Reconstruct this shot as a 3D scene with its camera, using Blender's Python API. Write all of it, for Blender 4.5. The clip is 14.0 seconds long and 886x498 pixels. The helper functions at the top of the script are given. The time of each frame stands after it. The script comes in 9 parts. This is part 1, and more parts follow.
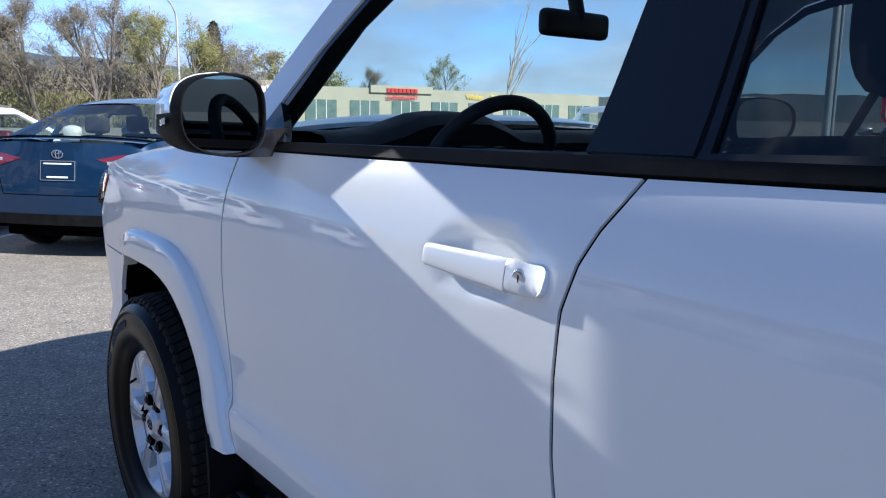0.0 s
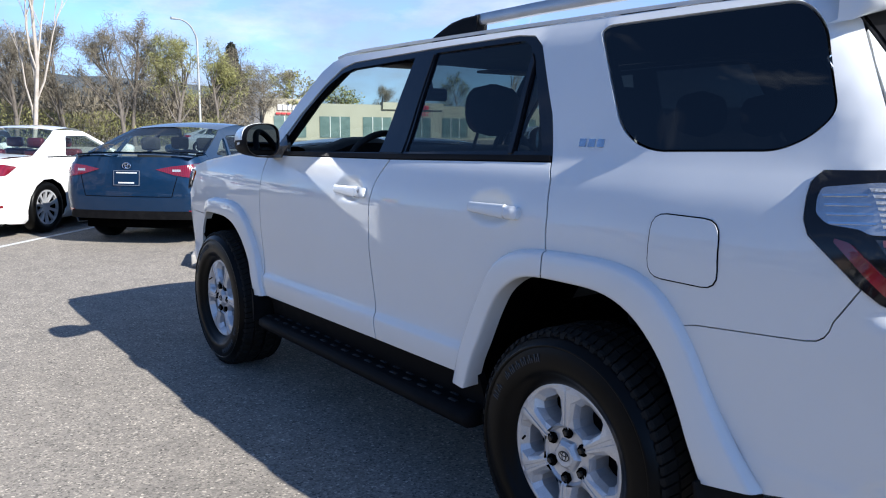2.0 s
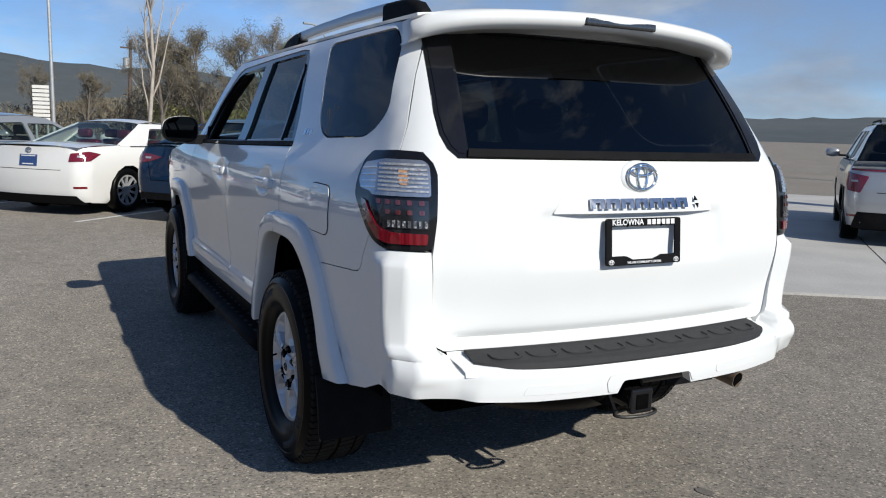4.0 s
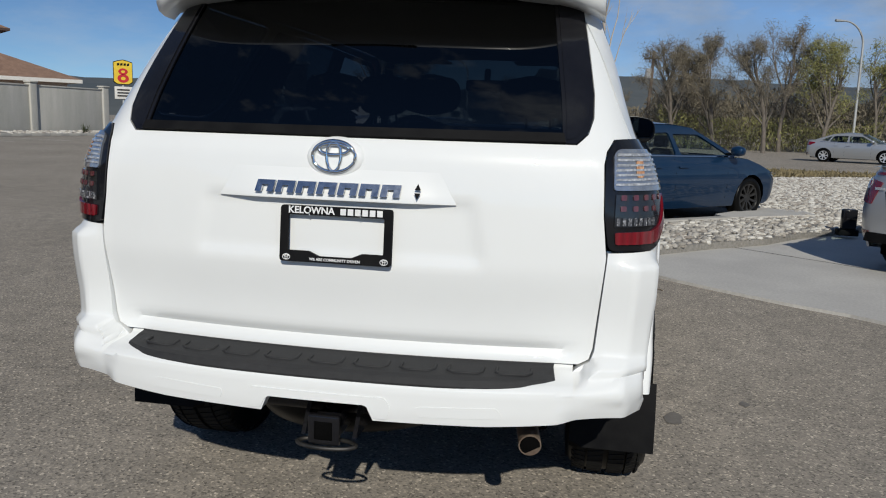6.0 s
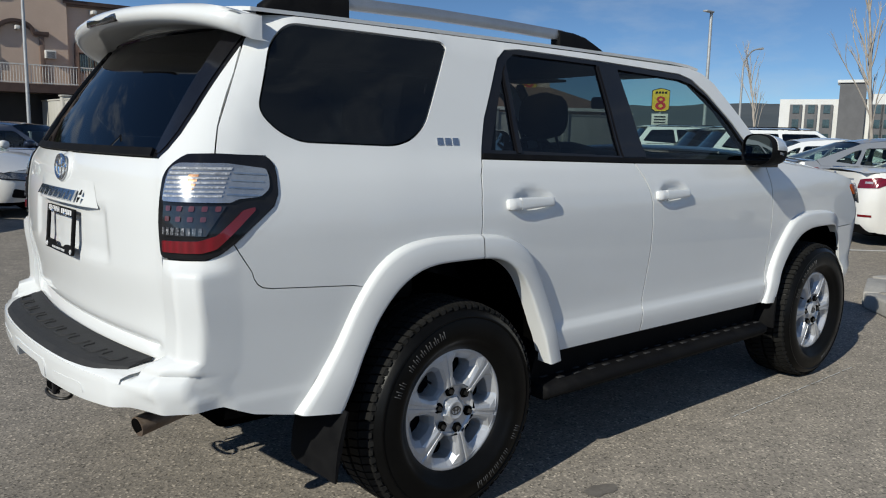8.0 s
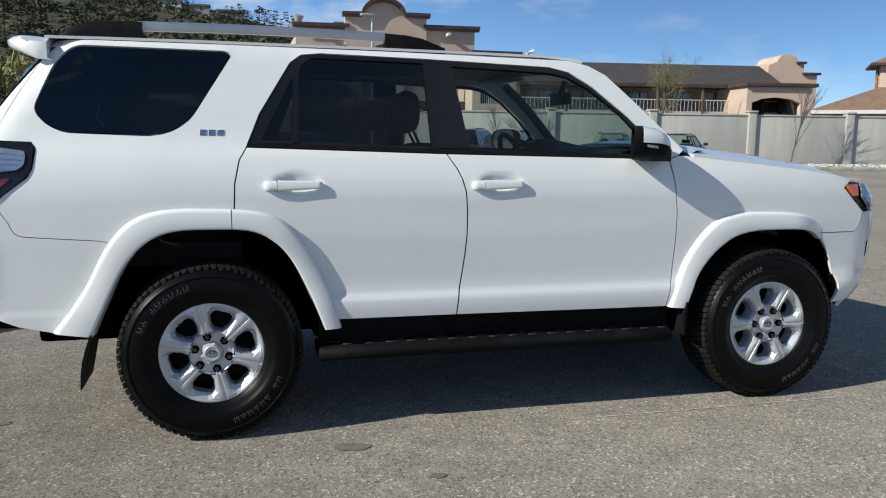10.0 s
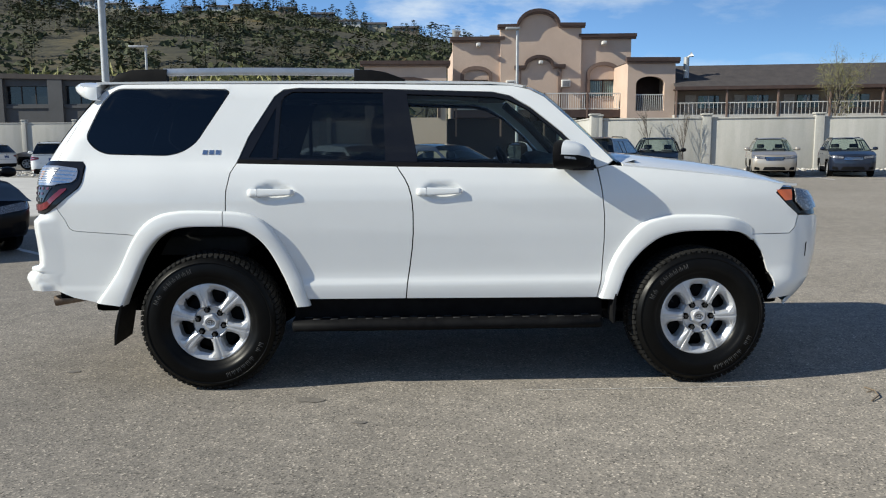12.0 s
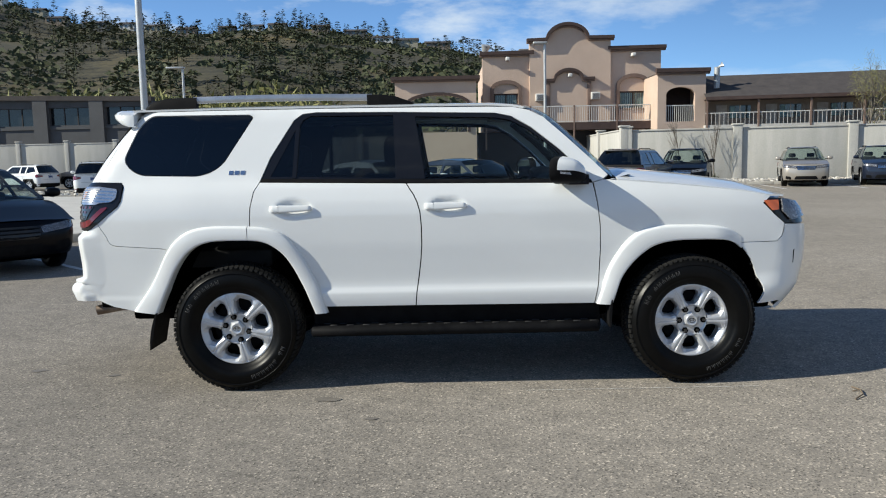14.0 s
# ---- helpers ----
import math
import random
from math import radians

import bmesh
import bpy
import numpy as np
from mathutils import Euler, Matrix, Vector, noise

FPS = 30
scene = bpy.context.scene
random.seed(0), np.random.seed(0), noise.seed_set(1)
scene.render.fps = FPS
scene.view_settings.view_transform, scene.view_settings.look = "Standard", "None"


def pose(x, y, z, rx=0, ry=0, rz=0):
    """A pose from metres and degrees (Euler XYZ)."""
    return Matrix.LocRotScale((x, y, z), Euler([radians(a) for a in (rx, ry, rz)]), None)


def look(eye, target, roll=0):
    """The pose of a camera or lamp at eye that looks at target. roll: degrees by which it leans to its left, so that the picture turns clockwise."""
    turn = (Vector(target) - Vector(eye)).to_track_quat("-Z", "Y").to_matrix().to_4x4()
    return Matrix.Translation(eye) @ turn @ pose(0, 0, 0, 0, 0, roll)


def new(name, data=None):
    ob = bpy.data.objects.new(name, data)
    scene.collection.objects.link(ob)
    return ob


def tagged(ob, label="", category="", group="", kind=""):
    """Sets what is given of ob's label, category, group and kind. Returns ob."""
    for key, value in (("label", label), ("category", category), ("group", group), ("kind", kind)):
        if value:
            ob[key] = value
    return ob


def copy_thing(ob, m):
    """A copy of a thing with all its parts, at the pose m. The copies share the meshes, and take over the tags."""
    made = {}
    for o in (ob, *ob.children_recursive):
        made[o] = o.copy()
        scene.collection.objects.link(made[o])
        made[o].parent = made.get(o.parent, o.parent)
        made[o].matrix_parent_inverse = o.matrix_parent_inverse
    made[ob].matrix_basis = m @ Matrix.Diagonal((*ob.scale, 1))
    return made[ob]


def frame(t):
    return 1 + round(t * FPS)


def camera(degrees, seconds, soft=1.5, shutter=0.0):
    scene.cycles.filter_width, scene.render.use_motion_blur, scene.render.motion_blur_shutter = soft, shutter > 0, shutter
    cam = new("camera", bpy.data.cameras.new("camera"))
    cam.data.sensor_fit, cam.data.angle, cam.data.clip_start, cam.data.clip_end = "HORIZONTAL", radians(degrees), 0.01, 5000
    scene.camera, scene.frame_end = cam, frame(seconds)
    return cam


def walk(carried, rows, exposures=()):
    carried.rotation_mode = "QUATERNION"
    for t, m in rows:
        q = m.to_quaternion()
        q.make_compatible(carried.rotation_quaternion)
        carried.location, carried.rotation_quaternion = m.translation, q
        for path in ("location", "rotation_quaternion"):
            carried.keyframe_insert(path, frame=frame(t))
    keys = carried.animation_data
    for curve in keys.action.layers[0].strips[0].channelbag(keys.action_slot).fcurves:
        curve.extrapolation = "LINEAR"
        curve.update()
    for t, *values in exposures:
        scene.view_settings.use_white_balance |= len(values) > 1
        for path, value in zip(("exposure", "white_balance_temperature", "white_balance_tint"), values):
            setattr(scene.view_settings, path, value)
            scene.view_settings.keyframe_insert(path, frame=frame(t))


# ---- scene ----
from mathutils.geometry import delaunay_2d_cdt

# camera and its way round the parked vehicle (x ahead of it, y to its left)
cam = camera(58.7, 14.0, 1.1)
ROWS = [
    (0.0, -0.922, 1.610, 1.332, -127.73, -9.77, -0.92),
    (0.5, -1.453, 1.859, 1.344, -125.11, -9.73, -0.83),
    (1.0, -1.937, 2.079, 1.361, -124.76, -9.49, -0.32),
    (1.5, -2.476, 2.335, 1.365, -125.73, -9.14, 0.00),
    (2.0, -3.011, 2.581, 1.385, -126.67, -8.70, -0.42),
    (2.5, -3.476, 2.788, 1.400, -126.88, -8.62, -0.70),
    (3.0, -3.909, 2.695, 1.394, -125.77, -8.55, -1.18),
    (3.5, -4.200, 2.324, 1.355, -122.55, -8.58, -1.55),
    (3.7, -4.302, 2.116, 1.370, -120.65, -8.57, -1.60),
    (4.75, -4.660, 0.840, 1.355, -104.70, -8.95, -1.75),
    (5.8, -4.543, -0.440, 1.331, -83.52, -9.20, -1.82),
    (6.0, -4.469, -0.683, 1.332, -79.23, -9.12, -1.74),
    (6.5, -4.283, -1.307, 1.341, -68.56, -9.00, -1.88),
    (7.0, -3.991, -1.861, 1.352, -58.68, -8.71, -1.84),
    (7.5, -3.665, -2.447, 1.377, -49.21, -8.47, -1.61),
    (8.2, -3.015, -3.088, 1.370, -37.62, -8.29, -1.01),
    (8.6, -2.629, -3.419, 1.380, -32.05, -8.32, -0.99),
    (9.0, -2.196, -3.698, 1.368, -26.54, -8.42, -1.02),
    (9.2, -1.997, -3.864, 1.358, -23.92, -8.41, -0.99),
    (10.25, -1.060, -4.510, 1.330, -11.90, -7.85, -0.60),
    (11.3, -0.490, -5.007, 1.312, -4.56, -7.40, -0.27),
    (11.5, -0.430, -5.112, 1.333, -3.75, -7.46, -0.14),
    (12.0, -0.250, -5.309, 1.371, -2.26, -7.42, 0.31),
    (12.5, -0.170, -5.488, 1.398, -1.26, -7.26, 0.73),
    (13.0, -0.149, -5.635, 1.398, -0.60, -6.93, 1.04),
    (13.5, -0.123, -5.702, 1.391, -0.18, -6.62, 1.19),
    (14.0, -0.096, -5.660, 1.394, 0.13, -6.41, 1.17),
]
EXPOSURES = [(0.0, 0.92, 6000, 10), (1.0, 0.95, 6050, 10), (2.0, 0.92, 6150, 9), (3.0, 0.60, 6350, 8), (3.6, 0.22, 6450, 7), (5.8, -0.44, 6600, 6), (7.5, -0.36, 6600, 5), (8.2, -0.18, 6550, 4), (9.0, 0.02, 6550, 4), (11.5, 0.35, 6700, 3), (14.0, 0.38, 6700, 3)]
walk(cam, [(t, pose(x, y, z, 90 + pitch, roll, yaw)) for t, x, y, z, yaw, pitch, roll in ROWS], EXPOSURES)

# sky, sun
SUN_TRAVEL = Vector((1.59, 0.38, -1.0)).normalized()
world = bpy.data.worlds.new("sky")
scene.world = world
world.use_nodes = True
wn, wl = world.node_tree.nodes, world.node_tree.links
bg = wn["Background"]
sky = wn.new("ShaderNodeTexSky")
sky.sky_type, sky.sun_disc = "NISHITA", False
sky.sun_elevation = math.asin(-SUN_TRAVEL.z)
sky.sun_rotation = math.atan2(-SUN_TRAVEL.x, -SUN_TRAVEL.y)
sky.altitude = 900.0
sky.air_density, sky.dust_density, sky.ozone_density = 0.62, 0.0, 4.5
tc = wn.new("ShaderNodeTexCoord")
mp = wn.new("ShaderNodeMapping")
mp.inputs["Scale"].default_value = (1.6, 1.6, 5.0)
nz = wn.new("ShaderNodeTexNoise")
nz.inputs["Scale"].default_value, nz.inputs["Detail"].default_value, nz.inputs["Roughness"].default_value = 2.6, 9.0, 0.6
rp = wn.new("ShaderNodeValToRGB")
rp.color_ramp.elements[0].position, rp.color_ramp.elements[1].position = 0.555, 0.78
mx = wn.new("ShaderNodeMix")
mx.data_type = "RGBA"
mx.inputs["B"].default_value = (4.9, 5.2, 5.7, 1)
wl.new(tc.outputs["Generated"], mp.inputs["Vector"])
wl.new(mp.outputs["Vector"], nz.inputs["Vector"])
# low cloud banks gather towards the horizon
sp = wn.new("ShaderNodeSeparateXYZ")
lo = wn.new("ShaderNodeMapRange")
lo.inputs["From Min"].default_value, lo.inputs["From Max"].default_value, lo.inputs["To Max"].default_value = 0.42, 0.14, 0.06
ad = wn.new("ShaderNodeMath")
wl.new(tc.outputs["Generated"], sp.inputs["Vector"])
wl.new(sp.outputs["Z"], lo.inputs["Value"])
wl.new(nz.outputs["Fac"], ad.inputs[0])
wl.new(lo.outputs["Result"], ad.inputs[1])
wl.new(ad.outputs["Value"], rp.inputs["Fac"])
# the sky is clearest ahead of the parked car
cd = wn.new("ShaderNodeVectorMath")
cd.operation = "DOT_PRODUCT"
cd.inputs[1].default_value = (0.80, 0.60, 0.0)
ce = wn.new("ShaderNodeMapRange")
ce.interpolation_type = "SMOOTHSTEP"
ce.inputs["From Min"].default_value, ce.inputs["From Max"].default_value = 0.60, 0.95
ce.inputs["To Min"].default_value, ce.inputs["To Max"].default_value = 1.0, 0.3
cf = wn.new("ShaderNodeMath")
cf.operation = "MULTIPLY"
wl.new(tc.outputs["Generated"], cd.inputs[0])
wl.new(cd.outputs["Value"], ce.inputs["Value"])
wl.new(rp.outputs["Color"], cf.inputs[0])
wl.new(ce.outputs["Result"], cf.inputs[1])
wl.new(cf.outputs["Value"], mx.inputs["Factor"])
tn = wn.new("ShaderNodeMix")
tn.data_type, tn.blend_type = "RGBA", "MULTIPLY"
tn.inputs["Factor"].default_value = 1.0
tn.inputs["B"].default_value = (0.92, 0.99, 1.04, 1)
wl.new(sky.outputs["Color"], tn.inputs["A"])
# and deepest in its blue there
cg = wn.new("ShaderNodeMapRange")
cg.interpolation_type = "SMOOTHSTEP"
cg.inputs["From Min"].default_value, cg.inputs["From Max"].default_value = 0.62, 0.98
cg.inputs["To Min"].default_value, cg.inputs["To Max"].default_value = 1.0, 0.66
cs = wn.new("ShaderNodeVectorMath")
cs.operation = "SCALE"
wl.new(cd.outputs["Value"], cg.inputs["Value"])
wl.new(tn.outputs["Result"], cs.inputs[0])
wl.new(cg.outputs["Result"], cs.inputs["Scale"])
wl.new(cs.outputs["Vector"], mx.inputs["A"])
# a thin streaky veil of high cloud over the road side of the sky
vm = wn.new("ShaderNodeMapping")
vm.inputs["Scale"].default_value, vm.inputs["Rotation"].default_value = (1.2, 3.5, 7.0), (0.0, 0.0, 0.5)
vn = wn.new("ShaderNodeTexNoise")
vn.inputs["Scale"].default_value, vn.inputs["Detail"].default_value, vn.inputs["Roughness"].default_value = 1.6, 7.0, 0.55
vr = wn.new("ShaderNodeValToRGB")
vr.color_ramp.elements[0].position, vr.color_ramp.elements[1].position = 0.22, 0.66
vd = wn.new("ShaderNodeVectorMath")
vd.operation = "DOT_PRODUCT"
vd.inputs[1].default_value = (0.62, -0.78, 0.0)
ve = wn.new("ShaderNodeMapRange")
ve.interpolation_type = "SMOOTHSTEP"
ve.inputs["From Min"].default_value, ve.inputs["From Max"].default_value = 0.38, 0.86
ve.inputs["To Max"].default_value = 0.92
veil = wn.new("ShaderNodeMath")
veil.operation = "MULTIPLY"
vx = wn.new("ShaderNodeMix")
vx.data_type = "RGBA"
vx.inputs["B"].default_value = (2.05, 2.45, 3.2, 1)
wl.new(tc.outputs["Generated"], vm.inputs["Vector"])
wl.new(vm.outputs["Vector"], vn.inputs["Vector"])
wl.new(vn.outputs["Fac"], vr.inputs["Fac"])
wl.new(tc.outputs["Generated"], vd.inputs[0])
wl.new(vd.outputs["Value"], ve.inputs["Value"])
wl.new(vr.outputs["Color"], veil.inputs[0])
wl.new(ve.outputs["Result"], veil.inputs[1])
wl.new(veil.outputs["Value"], vx.inputs["Factor"])
wl.new(mx.outputs["Result"], vx.inputs["A"])
wl.new(vx.outputs["Result"], bg.inputs["Color"])
bg.inputs["Strength"].default_value = 0.136
sun_data = bpy.data.lights.new("sun", "SUN")
sun_data.energy, sun_data.angle, sun_data.color = 4.9, radians(0.5), (1.0, 0.945, 0.865)
sun = new("sun", sun_data)
sun.matrix_world = look((0, 0, 30), Vector((0, 0, 30)) + SUN_TRAVEL)


# added area lamp at the driver's mirror, standing in for sunlight thrown along the doors
flash = bpy.data.lights.new("mirror_sun_standin", "AREA")
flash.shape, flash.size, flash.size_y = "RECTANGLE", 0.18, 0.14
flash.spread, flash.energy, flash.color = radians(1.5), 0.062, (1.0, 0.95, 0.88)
new("mirror_sun_standin", flash).matrix_world = look((0.525, 1.02, 1.33), Vector((0.525, 1.02, 1.33)) + Vector((-0.93, -0.232, -0.365)))
# ---------- materials ----------
def material(name):
    m = bpy.data.materials.new(name)
    m.use_nodes = True
    return m, m.node_tree.nodes, m.node_tree.links, m.node_tree.nodes["Principled BSDF"]


def noise_node(nodes, links, scale, detail=4.0, rough=0.6, coords="Object", stretch=None):
    t = nodes.new("ShaderNodeTexCoord")
    n = nodes.new("ShaderNodeTexNoise")
    n.inputs["Scale"].default_value, n.inputs["Detail"].default_value, n.inputs["Roughness"].default_value = scale, detail, rough
    if stretch:
        mp_ = nodes.new("ShaderNodeMapping")
        mp_.inputs["Scale"].default_value = stretch
        links.new(t.outputs[coords], mp_.inputs["Vector"])
        links.new(mp_.outputs["Vector"], n.inputs["Vector"])
    else:
        links.new(t.outputs[coords], n.inputs["Vector"])
    return n


def ramp(nodes, links, src, stops):
    r = nodes.new("ShaderNodeValToRGB")
    el = r.color_ramp.elements
    while len(el) < len(stops):
        el.new(0.5)
    for e, (p, c) in zip(el, stops):
        e.position, e.color = p, (*c, 1)
    links.new(src, r.inputs["Fac"])
    return r


def mul(nodes, links, a, b, fac=1.0, mode="MULTIPLY"):
    m = nodes.new("ShaderNodeMix")
    m.data_type, m.blend_type = "RGBA", mode
    m.inputs["Factor"].default_value = fac
    links.new(a, m.inputs["A"])
    links.new(b, m.inputs["B"])
    return m.outputs["Result"]


def bump(nodes, links, bsdf, src, strength, dist=0.01):
    b = nodes.new("ShaderNodeBump")
    b.inputs["Strength"].default_value, b.inputs["Distance"].default_value = strength, dist
    links.new(src, b.inputs["Height"])
    links.new(b.outputs["Normal"], bsdf.inputs["Normal"])


def surface(name, a, b, scale=8.0, rough=(0.5, 0.7), metal=0.0, fine=60.0, relief=0.15, dist=0.004, vary=0.0, coat=0.0, coords="Object", stretch=None, spec=0.5):
    """Two-scale mottled surface between the colours a and b, with fine relief; vary: spread between separate objects."""
    m, n, l, p = material(name)
    big = noise_node(n, l, scale, 5, 0.6, coords, stretch)
    small = noise_node(n, l, fine, 3, 0.6, coords)
    c = ramp(n, l, big.outputs["Fac"], [(0.3, a), (0.7, b)])
    g = ramp(n, l, small.outputs["Fac"], [(0.3, (0.82, 0.82, 0.82)), (0.7, (1, 1, 1))])
    col = mul(n, l, c.outputs["Color"], g.outputs["Color"])
    if vary:
        oi = n.new("ShaderNodeObjectInfo")
        gr = ramp(n, l, oi.outputs["Random"], [(0, (1 - vary,) * 3), (1, (1, 1, 1))])
        col = mul(n, l, col, gr.outputs["Color"])
    l.new(col, p.inputs["Base Color"])
    r = ramp(n, l, big.outputs["Fac"], [(0.3, (rough[0],) * 3), (0.7, (rough[1],) * 3)])
    l.new(r.outputs["Color"], p.inputs["Roughness"])
    p.inputs["Metallic"].default_value = metal
    p.inputs["Specular IOR Level"].default_value = spec
    p.inputs["Coat Weight"].default_value = coat
    p.inputs["Coat Roughness"].default_value = 0.03
    if relief:
        bump(n, l, p, small.outputs["Fac"], relief, dist)
    return m


def paint(name, c, rough=0.32, metal=0.0, dust=0.08, coat=0.9):
    """Car paint under clear coat, with a faint film of road dust and orange peel."""
    m, n, l, p = material(name)
    d = noise_node(n, l, 3.0, 6, 0.65)
    dr = ramp(n, l, d.outputs["Fac"], [(0.35, c), (0.75, tuple(v * (1 - dust) + 0.35 * dust for v in c))])
    l.new(dr.outputs["Color"], p.inputs["Base Color"])
    p.inputs["Roughness"].default_value, p.inputs["Metallic"].default_value = rough, metal
    p.inputs["Specular IOR Level"].default_value = 0.12
    p.inputs["Coat Weight"].default_value, p.inputs["Coat Roughness"].default_value = coat, 0.025
    o = noise_node(n, l, 260.0, 2, 0.5)
    bump(n, l, p, o.outputs["Fac"], 0.012, 0.001)
    return m


def glass(name, tint, rough=0.0, gloss=1.0, sheen=(4.5, 0.42, 0.03)):
    m, n, l, p = material(name)
    n.remove(p)
    tr, gl, mixs, fr = n.new("ShaderNodeBsdfTransparent"), n.new("ShaderNodeBsdfGlossy"), n.new("ShaderNodeMixShader"), n.new("ShaderNodeLayerWeight")
    pw, ma = n.new("ShaderNodeMath"), n.new("ShaderNodeMath")
    pw.operation, ma.operation = "POWER", "MULTIPLY_ADD"
    pw.inputs[1].default_value, ma.inputs[1].default_value, ma.inputs[2].default_value = sheen
    tr.inputs["Color"].default_value = (*tint, 1)
    gl.inputs["Roughness"].default_value = rough
    gl.inputs["Color"].default_value = (gloss, gloss, gloss, 1)
    fr.inputs["Blend"].default_value = 0.5
    l.new(fr.outputs["Facing"], pw.inputs[0])
    l.new(pw.outputs["Value"], ma.inputs[0])
    l.new(ma.outputs["Value"], mixs.inputs["Fac"])
    l.new(tr.outputs["BSDF"], mixs.inputs[1])
    l.new(gl.outputs["BSDF"], mixs.inputs[2])
    l.new(mixs.outputs["Shader"], n["Material Output"].inputs["Surface"])
    return m


def lamp_lens(name, c, rough=0.12, ribs=90.0, way="Y", low=0.75):
    """Moulded lamp plastic: coloured, glossy, with fine vertical ribs."""
    m, n, l, p = material(name)
    t = n.new("ShaderNodeTexCoord")
    w = n.new("ShaderNodeTexWave")
    w.bands_direction = way
    w.inputs["Scale"].default_value, w.inputs["Distortion"].default_value = ribs / 6, 0.6
    l.new(t.outputs["Object"], w.inputs["Vector"])
    k = ramp(n, l, w.outputs["Fac"], [(0.0, tuple(v * low for v in c)), (1.0, c)])
    l.new(k.outputs["Color"], p.inputs["Base Color"])
    p.inputs["Roughness"].default_value = rough
    p.inputs["Coat Weight"].default_value, p.inputs["Coat Roughness"].default_value = 1.0, 0.02
    bump(n, l, p, w.outputs["Fac"], 0.4, 0.004)
    return m


def cell_lens(name, c, spark):
    """Clear lens over a faceted reflector: small cells, some painted brighter as glints."""
    m, n, l, p = material(name)
    t = n.new("ShaderNodeTexCoord")
    mp_ = n.new("ShaderNodeMapping")
    mp_.inputs["Scale"].default_value = (210, 210, 210)
    v = n.new("ShaderNodeTexVoronoi")
    v.distance = "CHEBYCHEV"
    v.inputs["Scale"].default_value, v.inputs["Randomness"].default_value = 1.0, 0.35
    l.new(t.outputs["Object"], mp_.inputs["Vector"])
    l.new(mp_.outputs["Vector"], v.inputs["Vector"])
    b = n.new("ShaderNodeRGBToBW")
    l.new(v.outputs["Color"], b.inputs["Color"])
    k = ramp(n, l, b.outputs["Val"], [(0.15, tuple(q * 0.65 for q in c)), (0.6, c), (0.9, spark)])
    l.new(k.outputs["Color"], p.inputs["Base Color"])
    p.inputs["Roughness"].default_value, p.inputs["Metallic"].default_value = 0.22, 0.15
    p.inputs["Coat Weight"].default_value, p.inputs["Coat Roughness"].default_value = 1.0, 0.02
    bump(n, l, p, v.outputs["Distance"], 0.15, 0.002)
    return m


def asphalt():
    m, n, l, p = material("asphalt")
    big = noise_node(n, l, 0.35, 6, 0.6)
    mid = noise_node(n, l, 5.0, 5, 0.7)
    vo = n.new("ShaderNodeTexVoronoi")
    t = n.new("ShaderNodeTexCoord")
    vo.inputs["Scale"].default_value = 112.0
    l.new(t.outputs["Object"], vo.inputs["Vector"])
    c = ramp(n, l, big.outputs["Fac"], [(0.3, (0.224, 0.204, 0.178)), (0.7, (0.282, 0.258, 0.228))])
    g = ramp(n, l, mid.outputs["Fac"], [(0.3, (0.78, 0.78, 0.78)), (0.7, (1.08, 1.07, 1.05))])
    bw = n.new("ShaderNodeRGBToBW")
    l.new(vo.outputs["Color"], bw.inputs["Color"])
    s = ramp(n, l, bw.outputs["Val"], [(0.10, (0.44, 0.44, 0.45)), (0.30, (0.86, 0.86, 0.86)), (0.60, (1.03, 1.02, 1.01)), (0.80, (1.26, 1.24, 1.21)), (0.93, (2.2, 2.14, 2.05))])
    col = mul(n, l, mul(n, l, c.outputs["Color"], g.outputs["Color"]), s.outputs["Color"])
    l.new(col, p.inputs["Base Color"])
    p.inputs["Roughness"].default_value = 0.80
    p.inputs["Specular IOR Level"].default_value = 0.1
    p.inputs["Diffuse Roughness"].default_value = 0.25
    bump(n, l, p, vo.outputs["Distance"], 0.32, 0.004)
    return m


def mirror(name, c=(0.9, 0.92, 0.95)):
    m, n, l, p = material(name)
    p.inputs["Base Color"].default_value = (*c, 1)
    p.inputs["Metallic"].default_value, p.inputs["Roughness"].default_value = 1.0, 0.01
    return m


